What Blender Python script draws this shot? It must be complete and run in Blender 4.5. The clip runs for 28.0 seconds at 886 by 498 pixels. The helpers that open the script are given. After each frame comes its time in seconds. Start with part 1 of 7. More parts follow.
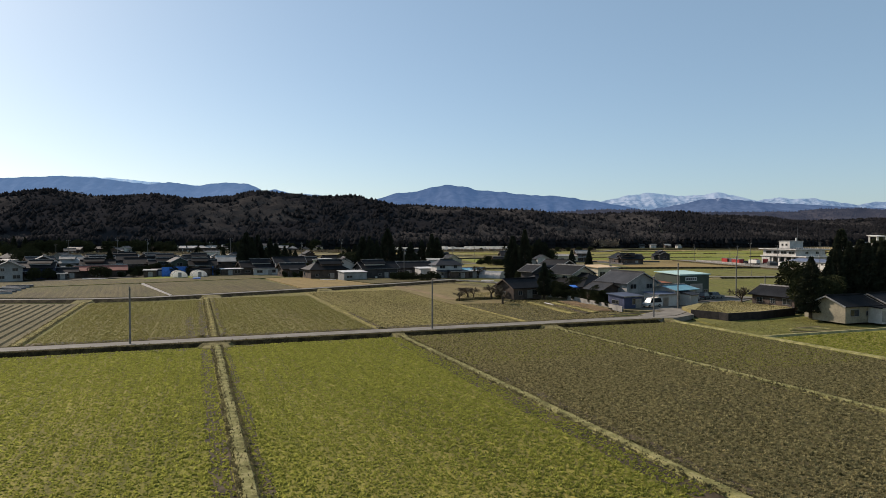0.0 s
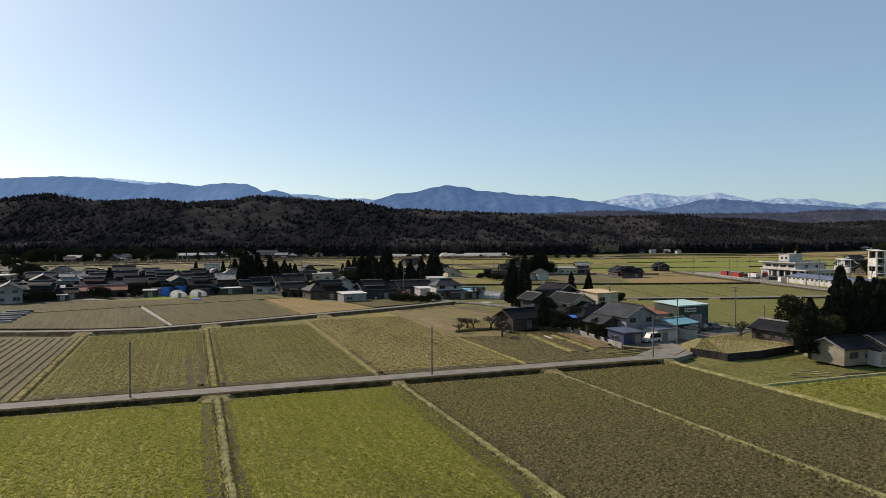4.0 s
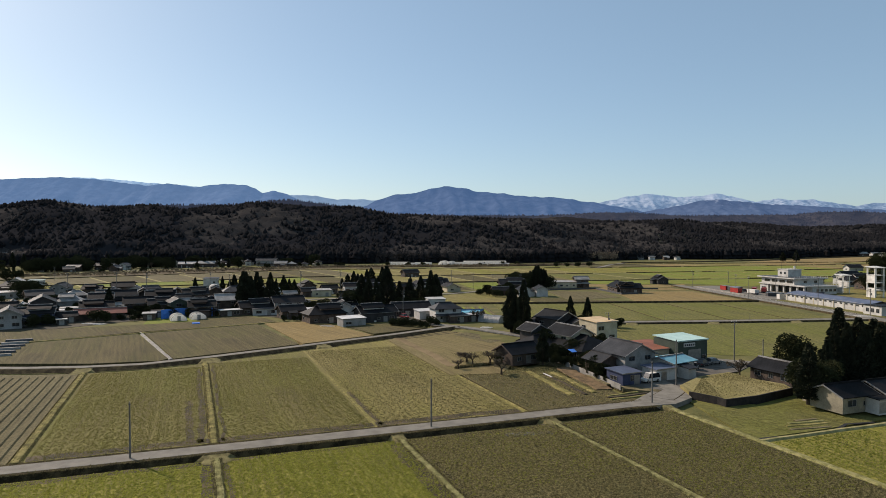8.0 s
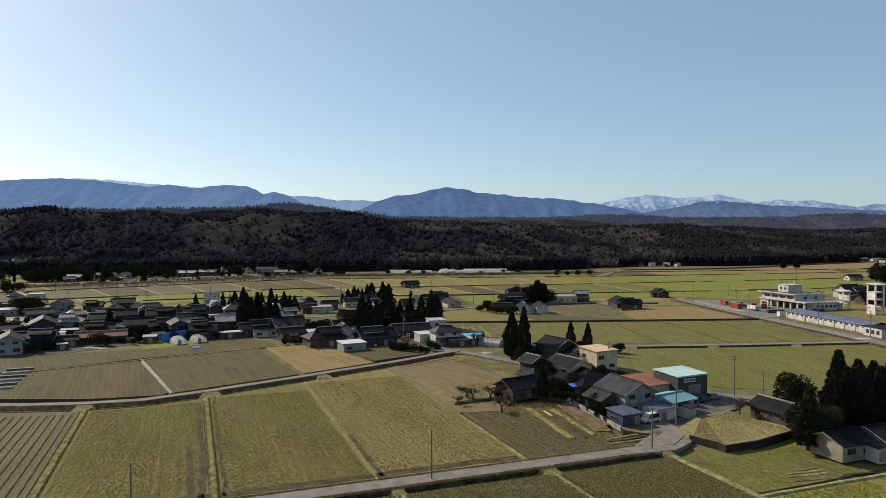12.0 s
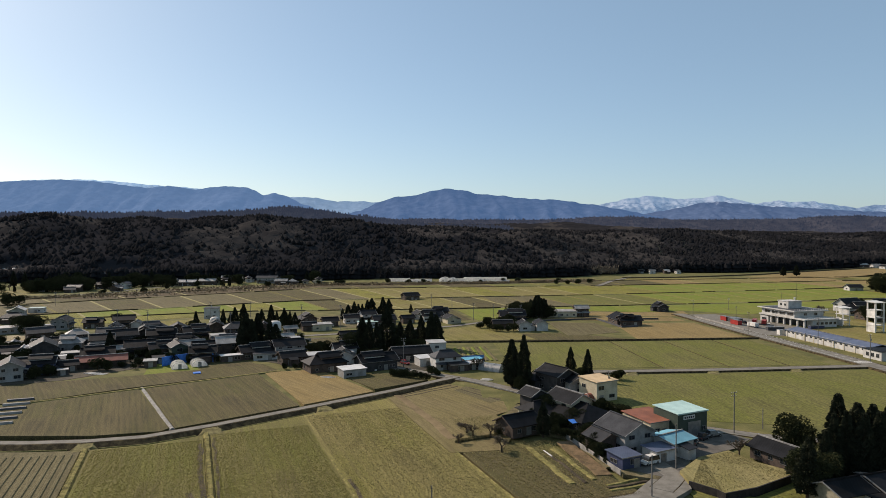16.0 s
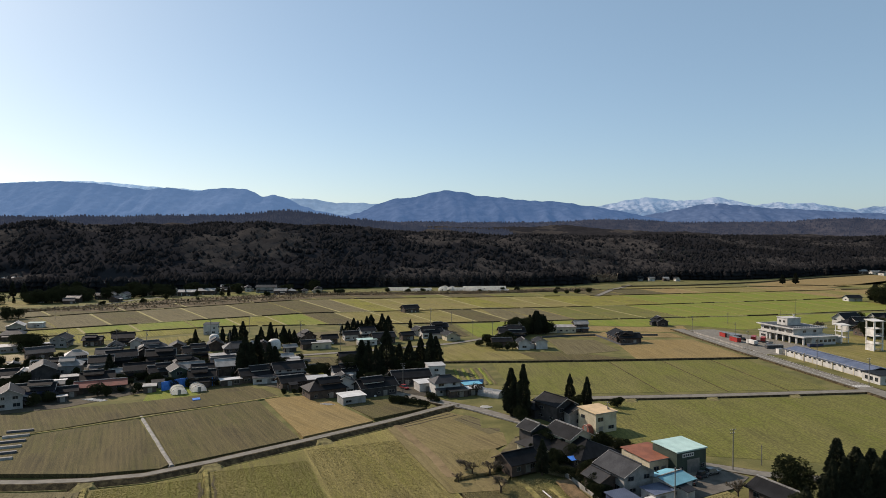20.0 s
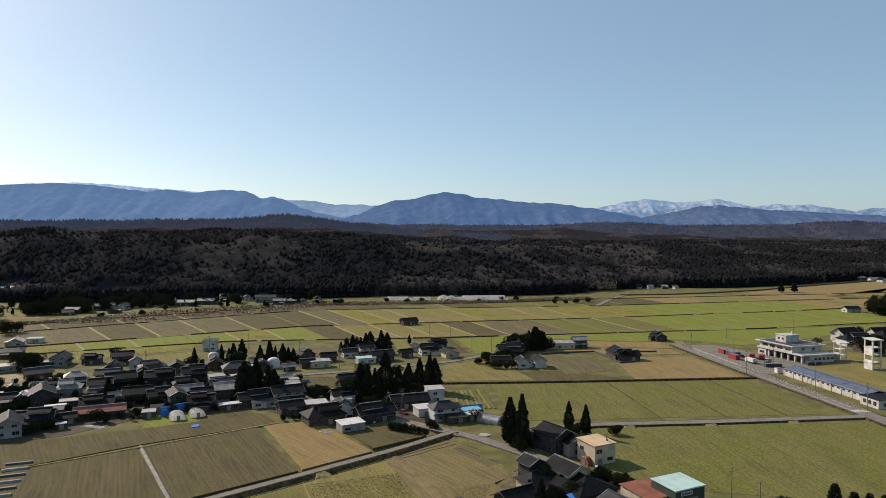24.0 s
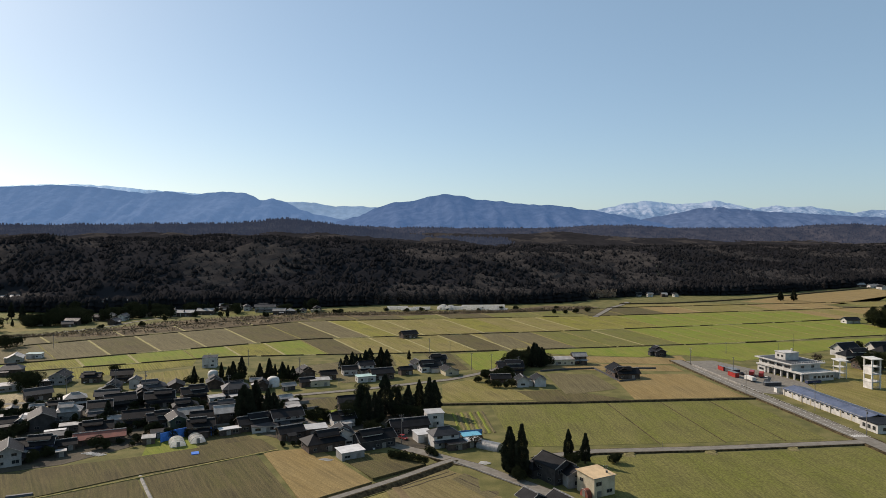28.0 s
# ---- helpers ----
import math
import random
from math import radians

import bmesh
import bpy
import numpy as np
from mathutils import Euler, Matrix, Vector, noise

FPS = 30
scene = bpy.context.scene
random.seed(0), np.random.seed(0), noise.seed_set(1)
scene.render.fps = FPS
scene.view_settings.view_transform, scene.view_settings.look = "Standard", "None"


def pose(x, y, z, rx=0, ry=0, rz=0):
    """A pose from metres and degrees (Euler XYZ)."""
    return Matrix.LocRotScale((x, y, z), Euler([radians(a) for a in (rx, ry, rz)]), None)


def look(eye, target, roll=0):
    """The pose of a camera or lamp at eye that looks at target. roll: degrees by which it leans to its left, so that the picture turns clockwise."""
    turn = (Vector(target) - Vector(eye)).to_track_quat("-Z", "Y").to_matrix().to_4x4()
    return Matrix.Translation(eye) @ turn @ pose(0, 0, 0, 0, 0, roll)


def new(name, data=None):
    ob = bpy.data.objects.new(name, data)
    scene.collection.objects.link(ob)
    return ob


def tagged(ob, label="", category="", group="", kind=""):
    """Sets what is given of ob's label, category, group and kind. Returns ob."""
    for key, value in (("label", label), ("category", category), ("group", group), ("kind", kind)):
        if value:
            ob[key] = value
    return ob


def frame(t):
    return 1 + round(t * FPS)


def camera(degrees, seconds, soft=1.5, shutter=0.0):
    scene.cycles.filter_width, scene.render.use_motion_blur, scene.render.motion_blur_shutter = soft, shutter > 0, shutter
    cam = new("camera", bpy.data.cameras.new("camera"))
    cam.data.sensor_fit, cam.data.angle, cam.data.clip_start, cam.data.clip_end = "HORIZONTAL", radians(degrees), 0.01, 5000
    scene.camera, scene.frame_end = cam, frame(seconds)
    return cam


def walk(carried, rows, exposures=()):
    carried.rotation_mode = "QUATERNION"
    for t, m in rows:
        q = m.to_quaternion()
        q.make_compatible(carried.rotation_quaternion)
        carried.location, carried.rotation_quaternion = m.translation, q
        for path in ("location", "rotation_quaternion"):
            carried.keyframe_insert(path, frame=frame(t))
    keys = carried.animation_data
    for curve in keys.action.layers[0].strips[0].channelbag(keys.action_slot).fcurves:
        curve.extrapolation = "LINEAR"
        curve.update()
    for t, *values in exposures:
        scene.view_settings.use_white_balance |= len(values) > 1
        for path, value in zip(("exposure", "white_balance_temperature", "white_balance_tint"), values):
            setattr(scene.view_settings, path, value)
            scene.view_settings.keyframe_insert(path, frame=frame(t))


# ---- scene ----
cam = camera(66.4, 28.0, soft=0.7)
walk(cam, [
    (0, pose(0, 0, 15.52, 88.902, 0, -0.002)),
    (1, pose(0, 0, 17.39, 88.886, 0, -0.000)),
    (2, pose(0, 0, 19.30, 88.868, 0, -0.000)),
    (3, pose(0, 0, 21.28, 88.849, 0, -0.009)),
    (4.5, pose(0, 0, 24.50, 88.824, 0, -0.039)),
    (6, pose(0, 0, 27.79, 88.804, 0, -0.073)),
    (7.5, pose(0, 0, 31.15, 88.798, 0, -0.090)),
    (9, pose(0, 0, 34.50, 88.795, 0, -0.081)),
    (10.5, pose(0, 0, 37.81, 88.784, 0, -0.068)),
    (12, pose(0, 0, 41.19, 88.769, 0, -0.060)),
    (13.5, pose(0, 0, 44.67, 88.757, 0, -0.052)),
    (15, pose(0, 0, 48.18, 88.747, 0, -0.047)),
    (16.5, pose(0, 0, 51.72, 88.746, 0, -0.058)),
    (18, pose(0, 0, 55.27, 88.752, 0, -0.077)),
    (19.5, pose(0, 0, 58.82, 88.761, 0, -0.098)),
    (21, pose(0, 0, 62.39, 88.771, 0, -0.127)),
    (22.5, pose(0, 0, 66.02, 88.781, 0, -0.158)),
    (24, pose(0, 0, 69.65, 88.792, 0, -0.188)),
    (25.5, pose(0, 0, 73.31, 88.805, 0, -0.208)),
    (27, pose(0, 0, 76.96, 88.816, 0, -0.215)),
    (28, pose(0, 0, 79.38, 88.823, 0, -0.217)),
], [(0, 0.4, 6800, 10), (28, 0.4, 6800, 10)])

# ---- daylight ----
SUN_AZ, SUN_EL = radians(-52), radians(33.5)      # low winter sun, ahead and to the left
to_sun = Vector((math.sin(SUN_AZ) * math.cos(SUN_EL), math.cos(SUN_AZ) * math.cos(SUN_EL), math.sin(SUN_EL)))
world = bpy.data.worlds.new("sky")
scene.world = world
world.use_nodes = True
wn = world.node_tree
sky = wn.nodes.new("ShaderNodeTexSky")
sky.sky_type, sky.sun_disc = "NISHITA", False
sky.sun_elevation, sky.sun_rotation = SUN_EL, SUN_AZ
sky.altitude, sky.air_density, sky.dust_density, sky.ozone_density = 600, 0.85, 1.35, 1.8
hue = wn.nodes.new("ShaderNodeMix")
hue.data_type, hue.blend_type = "RGBA", "MULTIPLY"
hue.inputs[0].default_value, hue.inputs[7].default_value = 1.0, (0.96, 0.98, 0.96, 1)
wn.links.new(sky.outputs[0], hue.inputs[6])
veil = wn.nodes.new("ShaderNodeMix")       # thin even haze over the whole sky
veil.data_type = "RGBA"
veil.inputs[0].default_value, veil.inputs[7].default_value = 0.36, (2.6, 4.0, 5.3, 1)
wn.links.new(hue.outputs[2], veil.inputs[6])
wn.links.new(veil.outputs[2], wn.nodes["Background"].inputs[0])
wn.nodes["Background"].inputs[1].default_value = 0.102
lamp = bpy.data.lights.new("sun", "SUN")
lamp.energy, lamp.angle, lamp.color = 4.1, radians(0.5), (1.0, 0.875, 0.785)
sun = new("sun", lamp)
sun.matrix_world = look(to_sun * 100, (0, 0, 0))

# ---- materials ----
MATS = {}


def mat(name, a, b=None, scale=1.0, rough=0.85, bump=0.0, fine=8.0, metal=0.0, spec=0.3, space="Object", c=None, trans=0.0):
    """A surface whose colour wanders between a and b at two scales, with grain and bump."""
    if name in MATS:
        return MATS[name]
    m = bpy.data.materials.new(name)
    m.use_nodes = True
    nt = m.node_tree
    n, l = nt.nodes, nt.links
    bs = n["Principled BSDF"]
    bs.inputs["Roughness"].default_value, bs.inputs["Metallic"].default_value = rough, metal
    bs.inputs["Specular IOR Level"].default_value = spec
    b = b or tuple(v * 0.7 for v in a)
    tc = n.new("ShaderNodeTexCoord")
    big, small, ramp = n.new("ShaderNodeTexNoise"), n.new("ShaderNodeTexNoise"), n.new("ShaderNodeValToRGB")
    for t, s in ((big, scale), (small, scale * fine)):
        t.inputs["Scale"].default_value, t.inputs["Detail"].default_value = s, 4
        l.new(tc.outputs[space], t.inputs["Vector"])
    mix = n.new("ShaderNodeMath")
    mix.operation = "ADD"
    half = n.new("ShaderNodeMath")
    half.operation = "MULTIPLY_ADD"
    half.inputs[1].default_value, half.inputs[2].default_value = 0.5, -0.25
    l.new(small.outputs[0], half.inputs[0])
    l.new(big.outputs[0], mix.inputs[0]), l.new(half.outputs[0], mix.inputs[1])
    l.new(mix.outputs[0], ramp.inputs[0])
    e = ramp.color_ramp.elements
    e[0].position, e[0].color = 0.35, (*b, 1)
    e[1].position, e[1].color = 0.65, (*a, 1)
    if c:
        x = e.new(0.5)
        x.color = (*c, 1)
    l.new(ramp.outputs[0], bs.inputs["Base Color"])
    if bump:
        bp = n.new("ShaderNodeBump")
        bp.inputs["Strength"].default_value, bp.inputs["Distance"].default_value = 0.6, bump
        l.new(small.outputs[0], bp.inputs["Height"]), l.new(bp.outputs[0], bs.inputs["Normal"])
    if trans:
        tr, mx = n.new("ShaderNodeBsdfTranslucent"), n.new("ShaderNodeMixShader")
        mx.inputs[0].default_value = trans
        l.new(ramp.outputs[0], tr.inputs[0]), l.new(bs.outputs[0], mx.inputs[1]), l.new(tr.outputs[0], mx.inputs[2])
        l.new(mx.outputs[0], n["Material Output"].inputs[0])
    MATS[name] = m
    return m


def ribbed(name, a, b, pitch, rough=0.5, depth=0.014, metal=0.0, axis="X", spec=0.3):
    """Sheet or tile roofing: ribs every pitch metres along the local axis, with weathering."""
    if name in MATS:
        return MATS[name]
    m = mat(name, a, b, 0.35, rough, 0, 14, metal, spec)
    nt = m.node_tree
    n, l = nt.nodes, nt.links
    w, bp, tc = n.new("ShaderNodeTexWave"), n.new("ShaderNodeBump"), n.new("ShaderNodeTexCoord")
    w.bands_direction = axis
    w.inputs["Scale"].default_value = 0.314 / pitch
    w.inputs["Distortion"].default_value = 0.0
    bp.inputs["Strength"].default_value, bp.inputs["Distance"].default_value = 0.8, depth
    l.new(tc.outputs["Object"], w.inputs["Vector"])
    l.new(w.outputs["Fac"], bp.inputs["Height"]), l.new(bp.outputs[0], n["Principled BSDF"].inputs["Normal"])
    info, age, tint = n.new("ShaderNodeObjectInfo"), n.new("ShaderNodeMapRange"), n.new("ShaderNodeMix")      # each roof has faded differently
    age.inputs[3].default_value, age.inputs[4].default_value = 0.65, 1.35
    tint.data_type, tint.blend_type, tint.inputs[0].default_value = "RGBA", "MULTIPLY", 1.0
    l.new(info.outputs["Random"], age.inputs[0]), l.new(age.outputs[0], tint.inputs[7])
    base = n["Principled BSDF"].inputs["Base Color"]
    l.new(base.links[0].from_socket, tint.inputs[6]), l.new(tint.outputs[2], base)
    return m


def crop(name, green, straw, dark, row=2.4, amount=0.5, speck=2.5, stripes=0.18, lane=0.8):
    """A winter paddy: patchy regrowth, straw and bare mud, with drilled rows along the local y axis."""
    if name in MATS:
        return MATS[name]
    m = bpy.data.materials.new(name)
    m.use_nodes = True
    n, l = m.node_tree.nodes, m.node_tree.links
    bs = n["Principled BSDF"]
    bs.inputs["Roughness"].default_value, bs.inputs["Specular IOR Level"].default_value = 0.95, 0.1
    tc = n.new("ShaderNodeTexCoord")

    def tex(scale, stretch=(1, 1, 1), detail=5, rough=0.5):
        mp, t = n.new("ShaderNodeMapping"), n.new("ShaderNodeTexNoise")
        mp.inputs["Scale"].default_value = stretch
        t.inputs["Scale"].default_value, t.inputs["Detail"].default_value = scale, detail
        t.inputs["Roughness"].default_value = rough
        l.new(tc.outputs["Object"], mp.inputs["Vector"]), l.new(mp.outputs[0], t.inputs["Vector"])
        return t.outputs[0]

    def ramp(sock, lo, hi):
        r = n.new("ShaderNodeMapRange")
        r.inputs[1].default_value, r.inputs[2].default_value = lo, hi
        l.new(sock, r.inputs[0])
        return r.outputs[0]

    def mixed(f, x, y):
        q = n.new("ShaderNodeMix")
        q.data_type = "RGBA"
        l.new(f, q.inputs[0])
        for k, v in ((6, x), (7, y)):
            if isinstance(v, tuple):
                q.inputs[k].default_value = (*v, 1)
            else:
                l.new(v, q.inputs[k])
        return q.outputs[2]

    def share(sock, k):
        q = n.new("ShaderNodeMath")
        q.operation = "MULTIPLY"
        q.inputs[1].default_value = k
        l.new(sock, q.inputs[0])
        return q.outputs[0]

    patches, lanes, specks = tex(0.07, (1, 0.3, 1)), tex(1.0 / row, (1, 0.012, 1), 2), tex(speck, (1, 0.5, 1), 6, 0.72)
    clods, blots = tex(1.1, (1, 0.05, 1), 8, 0.72), tex(0.5, (1, 0.05, 1), 8, 0.7)
    drill = n.new("ShaderNodeTexWave")
    drill.inputs["Scale"].default_value, drill.inputs["Distortion"].default_value = 0.314 / (row * 0.62), 1.6
    drill.inputs["Detail"].default_value, drill.inputs["Detail Scale"].default_value = 4, 0.35
    l.new(tc.outputs["Object"], drill.inputs["Vector"])
    col = mixed(ramp(patches, 0.35, 0.65), green, straw)
    col = mixed(share(ramp(lanes, 0.42, 0.66), lane), col, straw)
    mottle, worn = tex(0.16, (1, 0.7, 1), 9, 0.68), tex(0.05, (1, 0.8, 1), 7, 0.6)
    col = mixed(share(ramp(mottle, 0.46, 0.64), 0.55), col, straw)
    col = mixed(share(ramp(worn, 0.5, 0.66), 0.22), col, dark)
    col = mixed(share(ramp(clods, 0.48, 0.66), 0.55), col, dark)
    col = mixed(share(ramp(blots, 0.5, 0.72), 0.4), col, dark)
    fade = n.new("ShaderNodeMath")                                   # drill rows come and go
    fade.operation = "MULTIPLY"
    l.new(ramp(tex(0.12, (1, 0.25, 1), 3), 0.3, 0.62), fade.inputs[0]), l.new(drill.outputs["Fac"], fade.inputs[1])
    col = mixed(share(fade.outputs[0], min(1.0, stripes * 1.6)), col, dark)
    wisps = tex(1.6, (1, 0.22, 1), 7, 0.75)                          # pale chaff left lying
    col = mixed(share(ramp(wisps, 0.6, 0.7), 0.55), col, tuple(min(1.0, v * 1.25 + 0.06) for v in straw))
    col = mixed(share(ramp(specks, 0.42, 0.6), amount), col, dark)
    l.new(col, bs.inputs["Base Color"])
    bp = n.new("ShaderNodeBump")
    bp.inputs["Strength"].default_value, bp.inputs["Distance"].default_value = 0.7, 0.12
    l.new(specks, bp.inputs["Height"]), l.new(bp.outputs[0], bs.inputs["Normal"])
    MATS[name] = m
    return m


M_GROUND = mat("valley_ground", (0.16, 0.14, 0.055), (0.085, 0.085, 0.03), 0.12, 0.95, 0.05, 22, spec=0.1, c=(0.12, 0.112, 0.04))
M_YARD = mat("trodden_earth", (0.11, 0.09, 0.065), (0.045, 0.04, 0.032), 0.12, 0.95, 0.05, 18, spec=0.1, c=(0.075, 0.065, 0.045))
M_GRASS = mat("bank_grass", (0.27, 0.22, 0.09), (0.1, 0.085, 0.035), 0.7, 0.95, 0.1, 7, spec=0.05, c=(0.18, 0.16, 0.055))
M_STRAW = mat("dry_grass", (0.34, 0.29, 0.14), (0.17, 0.155, 0.06), 0.8, 0.95, 0.06, 9, spec=0.1)
M_SCRUB = mat("dry_scrub", (0.15, 0.115, 0.07), (0.06, 0.046, 0.03), 0.08, 0.95, 0.2, 14, spec=0.05, c=(0.1, 0.078, 0.048))
M_MUD = mat("wet_mud", (0.095, 0.07, 0.04), (0.032, 0.025, 0.015), 0.35, 0.9, 0.1, 9, spec=0.15, c=(0.056, 0.043, 0.026))
M_LEVEE = mat("levee_grass", (0.27, 0.24, 0.11), (0.12, 0.11, 0.045), 0.9, 0.95, 0.1, 7, spec=0.05, c=(0.19, 0.18, 0.07))
M_DIRT = mat("garden_soil", (0.19, 0.155, 0.085), (0.07, 0.056, 0.035), 0.25, 0.95, 0.08, 12, spec=0.1, c=(0.125, 0.105, 0.055))
M_RUST = mat("rusty_soil", (0.2, 0.13, 0.075), (0.09, 0.062, 0.036), 0.4, 0.95, 0.08, 9, spec=0.1, c=(0.145, 0.1, 0.052))
M_BANK = mat("rough_bank", (0.1, 0.076, 0.04), (0.028, 0.022, 0.013), 0.7, 0.95, 0.1, 7, spec=0.05, c=(0.055, 0.042, 0.023))
M_ASPH = mat("grey_asphalt", (0.2, 0.182, 0.15), (0.14, 0.127, 0.104), 0.5, 0.9, 0.01, 16, spec=0.2)
# forecourt asphalt: a darker copy with the buildings' shadow put into its colour
M_FORECOURT = mat("shadowed_asphalt", (0.13, 0.116, 0.096), (0.075, 0.067, 0.056), 0.35, 0.9, 0.01, 14, spec=0.2)
M_CONC = mat("concrete", (0.3, 0.28, 0.25), (0.18, 0.17, 0.15), 0.5, 0.9, 0.01, 12, spec=0.2)
M_POLE = mat("pole_concrete", (0.2, 0.185, 0.165), (0.11, 0.1, 0.09), 1.0, 0.85)
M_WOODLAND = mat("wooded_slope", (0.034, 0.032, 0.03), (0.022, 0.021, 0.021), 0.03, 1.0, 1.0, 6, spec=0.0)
M_EARTH = mat("bare_earth", (0.22, 0.16, 0.085), (0.13, 0.095, 0.05), 0.12, 0.95, 0.05, 14, spec=0.1)
M_TUFT = mat("stubble_tuft", (0.2, 0.19, 0.06), (0.09, 0.1, 0.025), 0.3, 0.95, 0, 10, spec=0.1)
M_CEDAR = mat("cedar_needles", (0.042, 0.044, 0.026), (0.022, 0.025, 0.016), 0.8, 0.95, 0, 6, spec=0.02)
M_LEAF = mat("evergreen_leaf", (0.052, 0.055, 0.026), (0.028, 0.033, 0.016), 0.8, 0.9, 0, 6, spec=0.02, trans=0.04)
M_TWIG = mat("bare_twigs", (0.12, 0.095, 0.065), (0.06, 0.05, 0.035), 0.5, 0.9, 0, 8, spec=0.1)
M_BARK = mat("bark", (0.09, 0.065, 0.045), (0.05, 0.038, 0.028), 2.0, 0.95, 0.03, 5, spec=0.1)
M_GLASS = mat("window_glass", (0.02, 0.025, 0.03), (0.015, 0.018, 0.02), 0.5, 0.12, 0, 4, spec=0.6)
M_FRAME = mat("aluminium_frame", (0.3, 0.29, 0.27), (0.2, 0.2, 0.19), 1.0, 0.45, 0, 8, 0.6)
M_RIDGE = mat("mortared_ridge", (0.3, 0.29, 0.27), (0.12, 0.115, 0.11), 1.2, 0.8, 0, 6)
M_NET = mat("blue_net", (0.16, 0.3, 0.5), (0.1, 0.2, 0.36), 1.0, 0.7, 0, 8, trans=0.4)
M_TARP = mat("blue_tarpaulin", (0.05, 0.2, 0.62), (0.03, 0.13, 0.45), 0.7, 0.55, 0.05, 5)
M_FILM = mat("white_film", (0.86, 0.85, 0.82), (0.74, 0.73, 0.7), 0.5, 0.45, 0.02, 6, trans=0.75)
M_WHITE = mat("white_paint", (0.66, 0.64, 0.59), (0.46, 0.44, 0.4), 0.3, 0.7, 0, 10)
M_RED = mat("red_paint", (0.36, 0.035, 0.028), (0.24, 0.025, 0.02), 0.4, 0.4, 0, 8)
M_TYRE = mat("tyre_rubber", (0.02, 0.02, 0.02), (0.012, 0.012, 0.012), 2.0, 0.9)
M_DARKSTEEL = mat("dark_steel", (0.08, 0.08, 0.085), (0.05, 0.05, 0.05), 1.0, 0.6, 0, 8, 0.3)

WALLS = {
    "grey": (mat("grey_siding", (0.3, 0.29, 0.27), (0.2, 0.195, 0.18), 0.4, 0.8, 0, 9), "grey siding"),
    "white": (mat("plaster_white", (0.5, 0.485, 0.45), (0.36, 0.345, 0.315), 0.35, 0.85, 0, 9), "white plaster"),
    "cream": (mat("plaster_cream", (0.5, 0.44, 0.31), (0.36, 0.31, 0.21), 0.35, 0.85, 0, 9), "cream plaster"),
    "dun": (mat("dun_plaster", (0.27, 0.24, 0.17), (0.17, 0.15, 0.105), 0.4, 0.85, 0, 9), "dun plaster"),
    "wood": (mat("weathered_boards", (0.1, 0.072, 0.055), (0.045, 0.034, 0.027), 0.6, 0.9, 0.01, 9), "weathered dark board"),
    "dark": (mat("dark_siding", (0.055, 0.05, 0.047), (0.028, 0.026, 0.025), 0.5, 0.85, 0, 9), "dark sheet-metal"),
    "blue": (mat("blue_sheet", (0.045, 0.055, 0.105), (0.03, 0.038, 0.075), 0.5, 0.6, 0, 9), "dark blue sheet-metal"),
    "green": (mat("green_sheet", (0.05, 0.07, 0.05), (0.035, 0.05, 0.038), 0.5, 0.6, 0, 9), "dark green sheet-metal"),
}
ROOFS = {
    "dark": (ribbed("dark_roof_tile", (0.0155, 0.0155, 0.0168), (0.0075, 0.0075, 0.008), 0.3, 0.6, spec=0.08), "black glazed tile"),
    "slate": (ribbed("slate_roof_tile", (0.042, 0.042, 0.044), (0.023, 0.023, 0.0245), 0.3, 0.55, spec=0.15), "dark grey tile"),
    "light": (ribbed("light_roof_sheet", (0.34, 0.325, 0.3), (0.19, 0.18, 0.165), 0.45, 0.6), "faded grey sheet-metal"),
    "pale": (ribbed("pale_roof_sheet", (0.5, 0.49, 0.465), (0.38, 0.37, 0.35), 0.45, 0.5), "pale sheet-metal"),
    "red": (ribbed("rust_red_sheet", (0.24, 0.075, 0.05), (0.14, 0.05, 0.035), 0.35, 0.7), "rusty red sheet-metal"),
    "orange": (ribbed("orange_roof_sheet", (0.33, 0.12, 0.065), (0.22, 0.08, 0.045), 0.35, 0.7), "rusty orange sheet-metal"),
    "teal": (ribbed("teal_roof_sheet", (0.36, 0.48, 0.43), (0.27, 0.38, 0.34), 0.45, 0.5), "pale teal sheet-metal"),
    "sky": (ribbed("sky_roof_sheet", (0.13, 0.38, 0.5), (0.1, 0.3, 0.4), 0.45, 0.5), "sky-blue sheet-metal"),
    "turquoise": (ribbed("turquoise_roof_sheet", (0.16, 0.36, 0.43), (0.12, 0.28, 0.34), 0.45, 0.5), "turquoise sheet-metal"),
    "blue": (ribbed("blue_roof_sheet", (0.09, 0.104, 0.148), (0.06, 0.071, 0.105), 0.45, 0.45), "blue sheet-metal"),
    "tan": (ribbed("tan_roof_sheet", (0.5, 0.36, 0.2), (0.38, 0.27, 0.15), 0.45, 0.6), "tan sheet-metal"),
}


